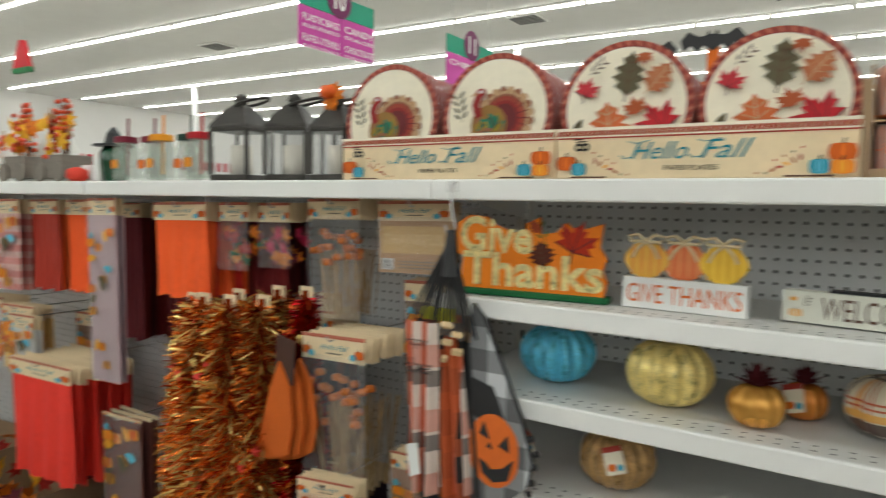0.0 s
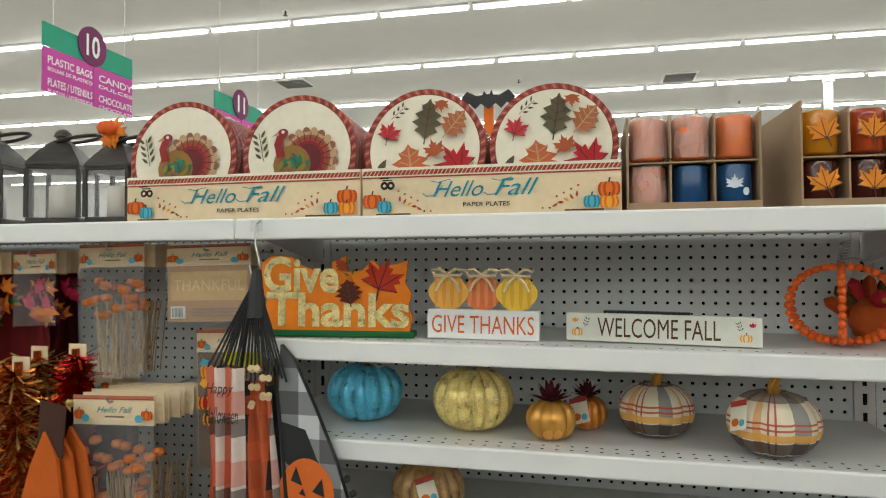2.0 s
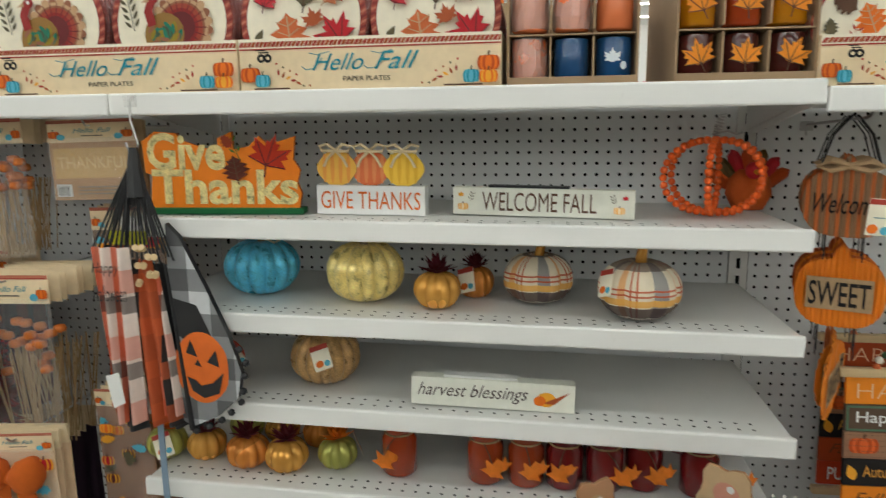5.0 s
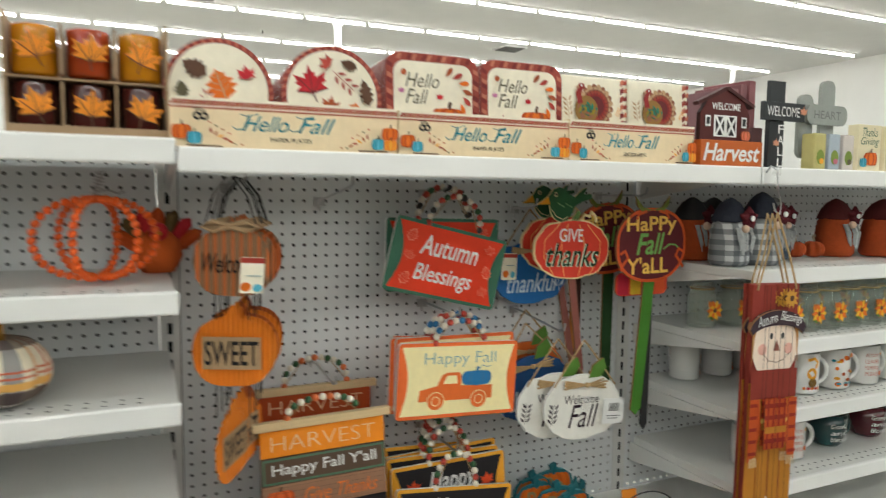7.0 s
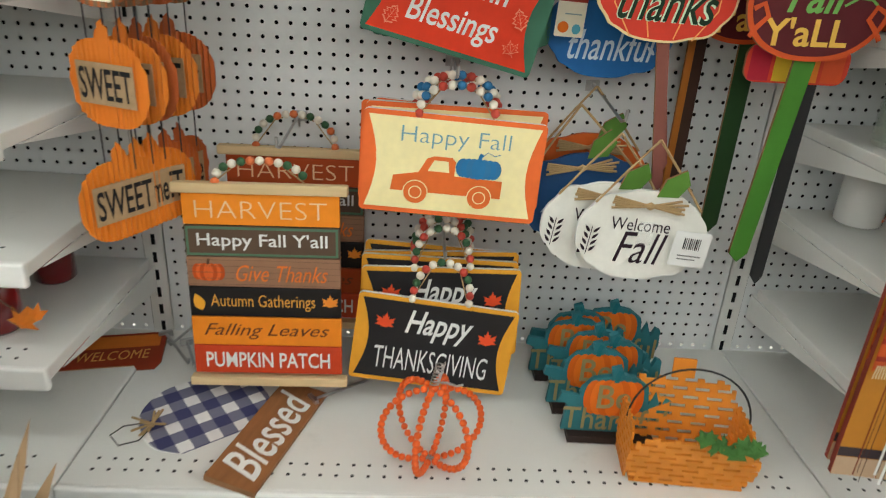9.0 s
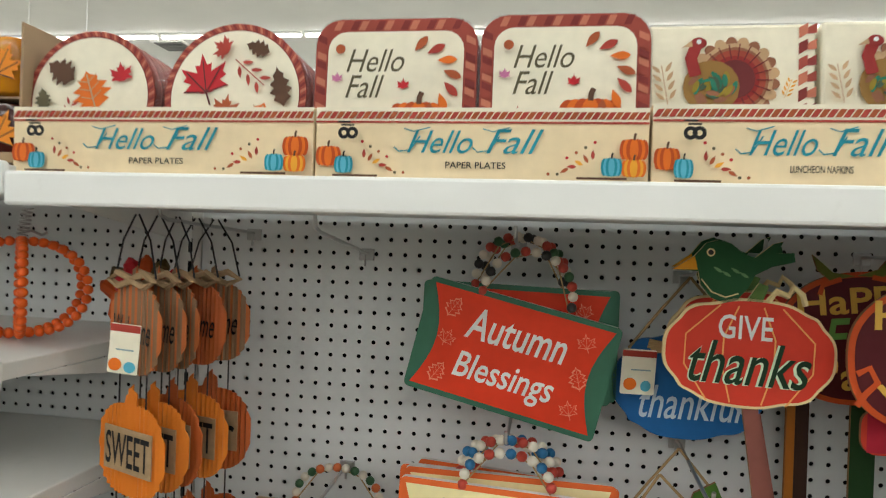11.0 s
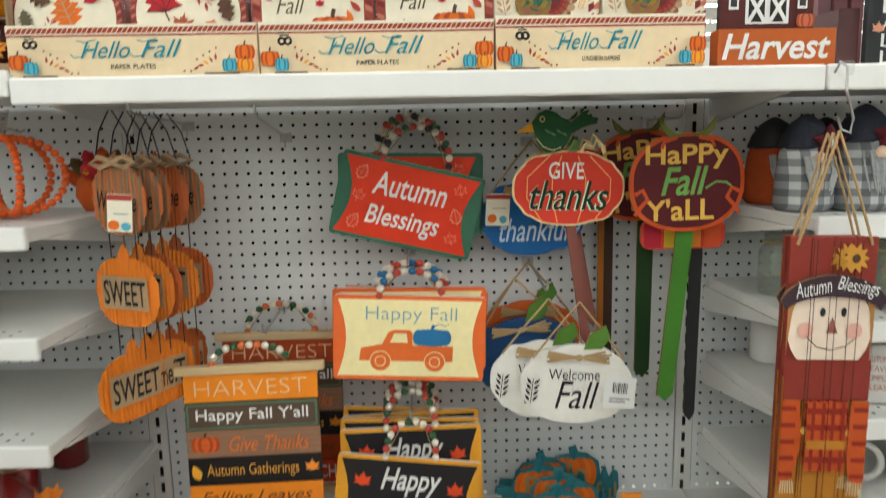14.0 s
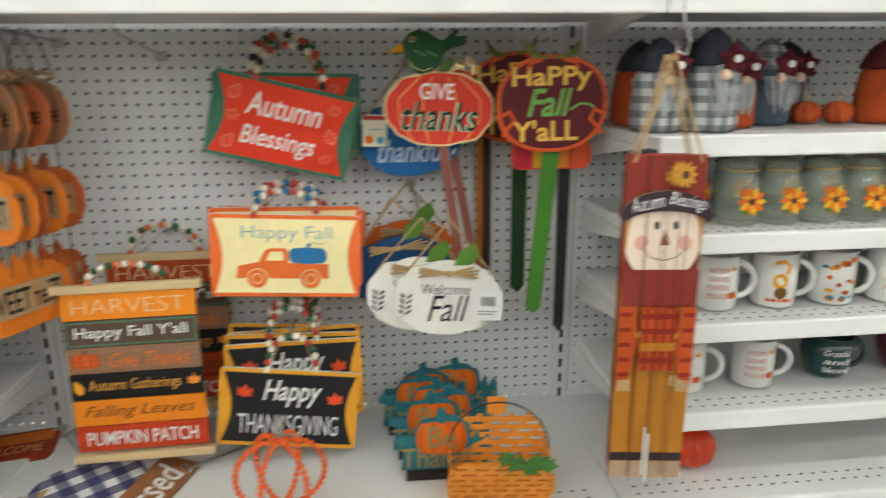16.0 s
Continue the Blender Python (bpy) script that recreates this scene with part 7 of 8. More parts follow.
for k, (c, b) in enumerate(((CRIMSON, 0), (paint(30, 60, 50), 1), (paint(230, 150, 30), 0), (paint(120, 30, 50), 1), (paint(120, 30, 50), 0))):
    x, y = -2.031 - 0.083 * k, -0.34 + 0.03 * b
    th = thing("mason_jar_cup", (x, y, TOP + 0.005), "glass mason jar cup with coloured lid and straw", "glass jar", "mason jar cups")
    part("jar", lathe([(0.034, 0), (0.038, 0.006), (0.038, 0.09), (0.03, 0.106), (0.03, 0.118), (0.027, 0.118), (0.034, 0.088), (0.034, 0.01)], 22), JARGLASS, th, smooth=True)
    part("lid", lathe([(0.033, 0.114), (0.033, 0.13), (0.02, 0.133), (0.004, 0.133)], 22), c, th, "coloured screw lid")
    part("straw", tube([(0.004, 0, 0.02), (0.012, 0, 0.185)], 0.0038, 7), c, th, "coloured plastic straw")
    art = Art(0.0003)
    art.pumpkin(0, 0.05, 0.03, 0.028, (AMBER, ORANGE)[k % 2], ORANGE, BROWN)
    art.on(th, m=pose(0, -0.039, 0))
GREENBOT = material("dark_green_glass", lin((14, 70, 44)), 0.1, coat=0.6)
th = thing("green_bottle_figure", pose(-2.491, -0.30, TOP + 0.005), "dark green bottle-shaped figure with a witch hat", "ornament")
part("body", lathe([(0.04, 0), (0.042, 0.09), (0.03, 0.11)], 20), GREENBOT, th, smooth=True)
part("hat_brim", lathe([(0.06, 0.11), (0.06, 0.116)], 20), BLACK, th)
part("hat", lathe([(0.03, 0.116), (0.02, 0.15), (0.004, 0.17)], 16), BLACK, th)
th = thing("pumpkin_soap", pose(-2.521, -0.40, TOP + 0.005), "red pumpkin candle in clear packing", "candle")
part("candle", lathe([(0.02, 0), (0.032, 0.012), (0.03, 0.034), (0.01, 0.042)], 24, ribs=8, depth=0.1), paint(224, 70, 54), th, smooth=True)
part("card", box(-0.03, 0.03, 0.03, 0.032, 0, 0.05), WHITE, th)


def flowers(th, n, cx, cz, w, h, seed, mats, y=-0.02):
    random.seed(seed)
    for k in range(n):
        x, z = cx + random.uniform(-w, w), cz + random.uniform(0, h)
        mt = mats[k % len(mats)]
        m = pose(x, y + random.uniform(-0.03, 0.02), z, random.uniform(-30, 20), random.uniform(0, 360), random.uniform(-40, 40))
        if k % 3 == 2:
            for q in range(3):
                part("berry", BERRYMESH, None, th, m=m @ pose(random.uniform(-0.02, 0.02), 0, 0.012 * q))
        else:
            cloth_leaf(th, mt, m, random.uniform(0.025, 0.05))


BERRYMESH = linked("berry", ball(0.0085, sub=1), paint(220, 80, 40, rough=0.3), True)
GREYWOOD = material("grey_washed_wood", lin((128, 120, 110)), 0.8, var=0.2, scale=14, stretch=(0.3, 1, 5))
for x, w in ((-2.707, 0.13), (-2.942, 0.13)):
    th = thing("flower_wagon", pose(x, -0.33, TOP + 0.005), "grey wooden wagon planter full of cloth flowers", "planter", "flower wagons")
    part("planter_box", box(-w / 2, w / 2, -0.05, 0.05, 0.012, 0.085, 0.002), GREYWOOD, th)
    for sx in (-1, 1):
        part("wheel", lathe([(0.03, 0), (0.03, 0.008)], 18), GREYWOOD, th, m=pose(sx * w * 0.42, -0.052, 0.03, 90))
    flowers(th, 26, 0, 0.09, w * 0.55, 0.12, int(-x * 100), (PETALY, PETALY, PETALO, TWINE, PETALR))
    sp = bmesh.new()
    for q in range(5):
        tube([(0.01 * q - 0.02, 0, 0.08), (0.014 * q - 0.03, 0, 0.25 + 0.02 * (q % 2))], 0.002, 5, sp)
    part("berry_stem", sp, BROWN, th)
    for q in range(30):
        part("berry", BERRYMESH, None, th, m=pose(-0.03 + 0.014 * (q % 5) + random.uniform(-0.01, 0.01), random.uniform(-0.015, 0.01), 0.17 + 0.018 * (q // 5)))
for x, c in ((-3.157, WHITE), (-3.328, paint(222, 130, 60)), (-3.479, paint(200, 190, 180))):
    th = thing("flower_pot", pose(x, -0.34, TOP + 0.005), "small planter with orange cloth leaves and flowers", "planter", "flower planters")
    part("planter_box", box(-0.06, 0.06, -0.05, 0.05, 0, 0.085, 0.003), c, th)
    art = Art()
    art.rect(-0.03, 0.03, 0.03, 0.06, IVORY)
    art.ell(0.01, 0.045, 0.01, 0.01, BLUEF)
    art.on(th, m=pose(0, -0.05, 0))
    flowers(th, 24, 0, 0.08, 0.09, 0.07, int(-x * 77), (PETALO, PETALR, PETALO, PETALY))
GHOST = material("white_plush_cloth", lin((214, 212, 206)), 0.95, var=0.1, scale=60, bump=0.8)
for x, h in ((-3.710, 0.26), (-3.337, 0.20), (-3.071, 0.2), (-4.032, 0.24)):
    th = thing("plush_ghost", pose(x, -0.18, TOP + 0.005), "white plush figure with printed lettering", "plush toy", "plush figures")
    part("body", lathe([(0.09, 0), (0.11, 0.03), (0.1, h * 0.5), (0.07, h * 0.85), (0.02, h)], 22, ribs=6, depth=0.06), GHOST, th, smooth=True)
    part("dark_tag", box(-0.03, 0.02, -0.105, -0.1, h * 0.6, h * 0.68), BLACK, th, m=pose(0, 0, 0, 0, 20))
th = thing("watermelon_ornament", pose(-5.6, 0.95, 2.30), "hanging red watermelon slice with green rind", "ornament")
part("flesh", outline_slab([(-0.11, 0), (0.11, 0), (0.03, 0.19), (-0.02, 0.19)], 0.03), [paint(206, 40, 50), paint(206, 40, 50)], th)
part("rind", box(-0.115, 0.115, -0.005, 0.035, -0.035, 0.0, 0.004), paint(40, 120, 70), th)
part("string", tube([(0, 0.015, 0.19), (0, 0.015, CEIL - 2.3)], 0.002, 5), WHITE, th)
solid("wall_panel", box(-0.02, 0.0, -1.0, 1.0, -0.6, 0.6), material("tan_board", lin((176, 120, 70)), 0.8), "tan board fixed on the white wall", "wall panel", m=pose(WEST + 0.03, 7.2, 3.0))

# ---- hanging goods of the party bays ----
def card_print(art, w, h):
    art.rect(-w / 2, w / 2, h * 0.9, h, RIM2)
    art.rect(-w / 2, w / 2, h * 0.86, h * 0.9, BRICK)
    art.text("Hello Fall", -w * 0.2, w * 0.24, h * 0.42, h * 0.62, TEALINK, shear=0.4)
    art.rect(-w * 0.1, w * 0.14, h * 0.26, h * 0.31, paint(120, 110, 100))
    art.pumpkin(-w * 0.42, h * 0.35, w * 0.13, h * 0.34, ORANGE, DEEP, BROWN)
    art.pumpkin(w * 0.42, h * 0.35, w * 0.13, h * 0.34, ORANGE, DEEP, BROWN)
    art.ell(-w * 0.33, h * 0.24, w * 0.05, h * 0.13, BLUEF)
    art.ell(w * 0.33, h * 0.24, w * 0.05, h * 0.13, BLUEF)


def hang_pack(x0, x1, z0, z1, y, label, kind, mats, n=4, pitch=0.022, header=0.05, turn=0.0, film=True):
    w, h = x1 - x0, z1 - z0
    hook = thing("peg_hook", ((x0 + x1) / 2, 0, z1 - 0.012), "straight steel peg hook through hanging packs", "hook", "pegboard hooks")
    part("wire", tube([(0, 0.01, 0), (0, y - 0.012, 0), (0, y - 0.022, 0.012)], 0.0022, 6), CHROME, hook)
    for k in range(n):
        th = thing("hanging_pack", pose((x0 + x1) / 2 + 0.004 * (k % 2), y + k * pitch, z1, 0, (k % 3 - 1) * 1.2, turn + (k % 2) * 2), label, "packaged goods", "packs on pegboard hooks")
        part("header_card", box(-w / 2, w / 2, 0, 0.0015, -header, 0), CREAM, th, "cream printed header card")
        if k == 0:
            art = Art()
            card_print(art, w, header)
            art.on(th, m=pose(0, 0, -header))
        body_h = h - header
        random.seed(int(abs(x0) * 1000) + k)
        if kind == "cloth":
            vs, fs = [], []
            nx, nz = 18, 8
            for j in range(nz + 1):
                for i in range(nx + 1):
                    u, v = i / nx - 0.5, j / nz
                    vs.append((u * w * (0.94 + 0.06 * v), 0.004 + 0.0055 * math.sin(u * 26 + 3 * v + k) * (0.3 + v), -header - v * body_h + 0.004 * math.sin(u * 15 + k) * v))
                    if i and j:
                        a = j * (nx + 1) + i
                        fs.append((a - nx - 2, a - nx - 1, a, a - 1))
            b = part("cloth", mesh_of("cloth", vs, fs, mats[k % len(mats)], smooth=True), None, th)
        elif kind == "picks":
            for q in range(12):
                u = random.uniform(-0.4, 0.4) * w
                part("stick", tube([(u, 0.006, -header - body_h * 0.32), (u * 0.5 + random.uniform(-0.1, 0.1) * w, 0.006, -h)], 0.0014, 4), TWINE, th)
            if k < 2:
                for q in range(11):
                    part("pumpkin_pick", PICKMESH, None, th, m=pose(random.uniform(-0.42, 0.42) * w, random.uniform(0.002, 0.014), -header - body_h * random.uniform(0.12, 0.45)))
        elif kind == "leaves":
            for q in range(9 if k < 2 else 4):
                cloth_leaf(th, mats[q % len(mats)], pose(random.uniform(-0.32, 0.32) * w, random.uniform(0.004, 0.014), -header - body_h * random.uniform(0.2, 0.85), random.uniform(-30, 30), random.uniform(0, 360), 0), w * 0.25)
        else:
            part("sheet", box(-w / 2, w / 2, 0.0015, 0.004, -h, -header), mats[k % len(mats)], th)
            if k == 0 and kind == "banner":
                art = Art()
                art.rect(-w * 0.46, w * 0.46, -header - body_h * 0.62, -header - body_h * 0.1, paint(214, 176, 118))
                art.text("THANKFUL", -w * 0.42, w * 0.42, -header - body_h * 0.45, -header - body_h * 0.25, paint(232, 206, 150))
                art.rect(-w * 0.46, -w * 0.28, -header - body_h * 0.94, -header - body_h * 0.72, WHITE)
                for q in range(8):
                    art.rect(-w * 0.44 + q * w * 0.018, -w * 0.434 + q * w * 0.018, -header - body_h * 0.92, -header - body_h * 0.75, INK)
                for q in range(3):
                    art.rect(-w * 0.2, w * 0.42, -header - body_h * (0.78 + 0.06 * q), -header - body_h * (0.76 + 0.06 * q), paint(150, 140, 128))
                art.on(th)
            elif k == 0:
                art = Art()
                random.seed(7)
                for q in range(16):
                    u, v = random.uniform(-0.4, 0.4) * w, -header - body_h * random.uniform(0.06, 0.94)
                    c = (ORANGE, AMBER, PLUM, OLIVE, CRIMSON, BLUEF)[q % 6]
                    if q % 2:
                        art.leaf(u, v, w * 0.3, w * 0.15, c, 40 * q, 1)
                    else:
                        art.pumpkin(u, v, w * 0.24, w * 0.18, c, AMBER, BROWN)
                art.on(th)
        if film and k == 0 and kind != "cloth":
            bm = bmesh.new()
            grid = []
            for j in range(9):
                grid.append([bm.verts.new((-w / 2 + w * i / 8, -0.004 + random.uniform(-0.004, 0.004), -header * 0.8 - (h - header * 0.8) * j / 8)) for i in range(9)])
            for j in range(8):
                for i in range(8):
                    bm.faces.new((grid[j][i], grid[j][i + 1], grid[j + 1][i + 1], grid[j + 1][i]))
            part("cellophane", bm, FILM, th, "crinkled clear cellophane")


PICKMESH = linked("pumpkin_pick", lathe([(0.004, -0.009), (0.012, -0.006), (0.0135, 0), (0.011, 0.007), (0.003, 0.009)], 16, ribs=8, depth=0.12), paint(200, 110, 44, rough=0.4), True)
REDCLOTH, ORCLOTH, WINE = (material(n, lin(c), 0.85, var=0.12, scale=70, bump=0.3, bump_scale=400) for n, c in (("red_polyester_cloth", (238, 56, 42)), ("bright_orange_cloth", (250, 98, 40)), ("wine_cloth", (92, 18, 26))))
GINGR = striped("red_white_gingham_plastic", lin((220, 190, 180)), [("x", 30, 0, 0.5, (190, 40, 36), 0.7), ("z", 22, 0, 0.5, (190, 40, 36), 0.6)], 0.3)
LILAC = paint(176, 150, 156, rough=0.2)
KRAFT = paint(190, 150, 110)
hang_pack(-2.211, -1.981, 1.127, 1.391, -0.36, "orange table cloth in a hanging pack", "cloth", [ORCLOTH, ORCLOTH, REDCLOTH], 7)
hang_pack(-2.923, -2.549, 0.480, 0.866, -0.42, "red table skirt in a hanging pack", "cloth", [REDCLOTH], 9, 0.026, 0.055, film=False)
hang_pack(-2.473, -2.330, 0.852, 1.398, -0.40, "long strip of autumn window stickers", "sheet", [LILAC], 2, 0.02, 0.05)
hang_pack(-1.969, -1.853, 1.214, 1.393, -0.33, "pack of autumn leaves in clear bag", "leaves", [PETALR, PETALO, PETAL, paint(40, 90, 40)], 4)
hang_pack(-1.837, -1.725, 1.226, 1.394, -0.31, "pack of autumn leaves in clear bag", "leaves", [paint(200, 40, 80), PETALO, PETAL], 4)
hang_pack(-1.655, -1.494, 1.118, 1.407, -0.32, "clear pack of small pumpkin picks", "picks", [TWINE], 5, 0.028)
hang_pack(-1.615, -1.425, 0.693, 1.093, -0.38, "clear pack of small pumpkin picks", "picks", [TWINE], 7, 0.026, 0.06)
hang_pack(-1.453, -1.256, 1.240, 1.404, -0.30, "thankful wooden banner in a carded pack", "banner", [KRAFT], 3, 0.02, 0.045)
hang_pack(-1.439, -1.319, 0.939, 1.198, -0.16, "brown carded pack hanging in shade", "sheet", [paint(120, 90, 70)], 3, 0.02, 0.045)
hang_pack(-1.569, -1.419, 0.486, 0.775, -0.435, "carded orange fabric bow pack", "sheet", [paint(226, 196, 160)], 5, 0.012, 0.04, 8)
hang_pack(-1.410, -1.282, 0.495, 0.823, -0.30, "brown carded pack with a price flag", "sheet", [paint(150, 110, 84)], 6, 0.02, 0.04)
hang_pack(-3.439, -3.243, 1.057, 1.395, -0.38, "autumn leaf printed gift bags in a pack", "sheet", [paint(232, 220, 200)], 4)
hang_pack(-3.159, -2.961, 1.071, 1.388, -0.36, "red checked gift bags in a pack", "sheet", [GINGR], 5, 0.03)
hang_pack(-2.944, -2.766, 1.084, 1.390, -0.33, "rust coloured table cover pack", "cloth", [paint(170, 52, 36), ORCLOTH], 5)
hang_pack(-2.752, -2.637, 1.087, 1.391, -0.31, "orange table cover pack", "cloth", [ORCLOTH, WINE], 4)
# packs added at the back, coloured dark to give the bay its shade
hang_pack(-2.296, -2.119, 0.983, 1.378, -0.14, "wine red table cover pack added for shade", "cloth", [WINE], 3, 0.03)
hang_pack(-2.476, -2.319, 0.723, 1.376, -0.14, "wine red table cover pack added for shade", "cloth", [WINE, REDCLOTH], 3, 0.03)
hang_pack(-1.957, -1.756, 0.832, 1.133, -0.14, "dark carded packs added for shade", "sheet", [paint(70, 44, 40)], 4, 0.02)
hang_pack(-2.342, -2.096, 0.416, 0.880, -0.2, "autumn sticker sheets in crinkled film", "sheet", [paint(110, 70, 60)], 3, 0.03)
# more dark packs behind; their plum and red stand in for deep shade
NIGHT = material("shade_plum_cloth", lin((46, 26, 44)), 0.85, var=0.15, scale=70)
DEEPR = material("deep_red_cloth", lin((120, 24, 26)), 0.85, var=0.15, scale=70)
hang_pack(-2.098, -1.848, 0.931, 1.390, -0.20, "deep red table cover pack added for shade", "cloth", [DEEPR, WINE], 4, 0.03)
hang_pack(-1.830, -1.653, 0.697, 1.111, -0.22, "dark plum table cover pack added for shade", "cloth", [NIGHT, WINE], 4, 0.03)
hang_pack(-1.677, -1.519, 0.391, 0.719, -0.26, "dark plum table cover pack added for shade", "cloth", [NIGHT], 4, 0.03)
hang_pack(-2.695, -2.512, 0.925, 1.384, -0.20, "deep red table cover pack added for shade", "cloth", [WINE, DEEPR], 5, 0.03)
hang_pack(-2.514, -2.317, 0.377, 0.728, -0.34, "autumn sticker sheets in crinkled film", "sheet", [paint(104, 62, 56)], 3, 0.03, 0.012)
hang_pack(-3.648, -3.473, 1.066, 1.394, -0.34, "clear pack of orange autumn leaves", "leaves", [PETALO, PETALY, PETALR], 4, 0.03)
hang_pack(-3.815, -3.683, 1.087, 1.393, -0.30, "rust coloured table cover pack", "cloth", [DEEPR, ORCLOTH], 4, 0.03)
hang_pack(-3.451, -3.255, 0.696, 1.010, -0.28, "clear pack of orange autumn leaves", "leaves", [PETALO, PETALR, PETALY], 4, 0.03)
hang_pack(-3.869, -3.698, 0.673, 1.027, -0.24, "brown carded autumn pick pack", "sheet", [paint(150, 104, 66)], 4, 0.03)
hang_pack(-2.974, -2.779, 0.584, 0.977, -0.16, "brown carded autumn pick pack", "sheet", [paint(120, 74, 50)], 3, 0.03)
hang_pack(-1.419, -1.252, 0.916, 1.218, -0.24, "kraft carded autumn banner pack", "sheet", [paint(120, 92, 72), KRAFT], 4, 0.025)
hang_pack(-3.223, -3.001, 0.760, 1.001, -0.30, "carded cornucopia cut-out in a pack", "sheet", [paint(236, 200, 130)], 4, 0.02)
hang_pack(-3.040, -2.879, 0.801, 0.990, -0.36, "white carded leaf pack on a hanger", "sheet", [WHITE], 2, 0.02)
hang_pack(-3.648, -3.474, 0.649, 0.963, -0.36, "cream carded autumn pick", "sheet", [paint(236, 222, 186)], 2, 0.03)
hang_pack(-4.104, -3.965, 0.665, 1.000, -0.34, "cream carded sunflower pick", "sheet", [paint(226, 214, 190)], 3, 0.03)
hang_pack(-4.293, -4.155, 1.038, 1.398, -0.36, "cream carded flower spray on a hook", "sheet", [paint(226, 214, 190)], 3, 0.03)
for x, z, s in ((-3.764, 0.78, 5), (-3.615, 1.12, 6), (-3.902, 0.98, 7), (-4.169, 1.15, 9)):
    th = thing("berry_spray", pose(x, -0.34, z), "hanging spray of orange berries and leaves", "artificial flowers", "flower sprays")
    part("stem", tube([(0, 0.01, 0.2), (0.01, 0, 0.0), (-0.02, 0, -0.1)], 0.003, 5), BROWN, th)
    flowers(th, 18, 0, -0.08, 0.08, 0.2, s, (PETALO, PETALR, PETALY), 0.0)
    random.seed(s)
    for q in range(34):
        part("berry", BERRYMESH, None, th, m=pose(random.gauss(0, 0.05), random.uniform(-0.03, 0.01), random.gauss(0.04, 0.06)))

# felt leaf hats and a bow
FELT = material("orange_felt_sheet", lin((206, 98, 28)), 0.95, var=0.1, scale=120, bump=0.4)
th = thing("felt_pumpkin_pack", pose(-1.636, -0.435, 1.037, 0, 6, -12) @ Matrix.Scale(1.1, 4), "folded orange felt pieces hanging from a card", "packaged goods")
for k in range(3):
    part("felt_piece", outline_slab([(0.0, -0.01), (0.04, -0.05), (0.062, -0.13), (0.05, -0.2), (0.0, -0.228), (-0.075, -0.255), (-0.055, -0.18), (-0.03, -0.08)], 0.006), [FELT, FELT], th, m=pose(0.012 * k, 0.016 * k, 0.004 * k, 0, -3 * k))
part("header_card", box(-0.02, 0.05, 0.004, 0.006, -0.05, 0.045), paint(74, 48, 40), th, "dark brown header card")
th = thing("fabric_bow", pose(-1.496, -0.46, 0.691, 0, 0, 6), "orange fabric bow on a cream card", "bow")
for sx in (-1, 1):
    part("bow_loop", lathe([(0.01, 0), (0.032, 0.02), (0.04, 0.05), (0.02, 0.066), (0.002, 0.068)], 16, ribs=5, depth=0.12), FELT, th, m=pose(0, 0, 0, 0, sx * 82), smooth=True)
    part("bow_tail", outline_slab([(-0.012, 0), (0.012, 0), (0.028, -0.09), (0.0, -0.075), (-0.02, -0.09)], 0.003), [FELT, FELT], th, m=pose(sx * 0.015, 0.004, 0, 0, -sx * 14))
part("knot", ball(0.014), FELT, th, smooth=True)

# tinsel garlands: each a hanging rope of cut metal foil
FOIL = material("copper_foil", lin((236, 142, 62)), 0.22, metal=0.75, var=0.5, scale=60)
FOILG = material("gold_foil", lin((252, 212, 130)), 0.2, metal=0.7, var=0.4, scale=60)
FOILD = material("dark_copper_foil", lin((170, 70, 26)), 0.25, metal=0.8, var=0.5, scale=60)
FOILR = material("red_foil", lin((190, 24, 40)), 0.18, metal=1.0, var=0.4)


def tinsel(x, y, z0, z1, r, seed, mats):
    rnd = np.random.default_rng(seed)
    n = 3000
    vs, fs, idx = [], [], []
    for k in range(n):
        t = rnd.uniform()
        z = z1 + (z0 - z1) * t
        a = rnd.uniform(0, 2 * math.pi)
        L, w = rnd.uniform(0.35, 1.1) * r * (0.75 + 0.8 * t), rnd.uniform(0.0015, 0.0036)
        d = np.array([math.cos(a), math.sin(a), rnd.uniform(-0.7, 0.5)])
        s = np.cross(d, rnd.normal(size=3))
        s = s / np.linalg.norm(s) * w
        c = np.array([0.012 * math.sin(9 * t + seed), 0.0, z])
        b = len(vs)
        vs += [tuple(c + s), tuple(c - s), tuple(c + d * L - s), tuple(c + d * L + s)]
        fs.append((b, b + 1, b + 2, b + 3))
        idx.append(int(rnd.choice(len(mats))))
    th = thing("tinsel_garland", (x, y, 0), "copper and gold tinsel garland with foil leaves", "garland", "tinsel garlands")
    tagged(part("tinsel", mesh_of("tinsel", vs, fs, mats, idx), None, th), kind="stuff")
    part("core", tube([(0, 0, z1 + 0.02), (0.006, 0, (z0 + z1) / 2), (0, 0, z0)], 0.008, 6), FOILD, th)
    part("header_card", box(-0.022, 0.022, 0.006, 0.008, z1 - 0.01, z1 + 0.03), CREAM, th)
    random.seed(seed)
    for k in range(7):
        t = random.uniform(0.05, 0.95)
        a = random.uniform(-2.6, -0.5)
        q = r * (0.6 + 0.45 * t)
        cloth_leaf(th, (FOILG, paint(224, 70, 60), PETALO)[k % 3], pose(q * math.cos(a), q * math.sin(a), z1 + (z0 - z1) * t, random.uniform(-40, 40), random.uniform(0, 360), 0), 0.02)


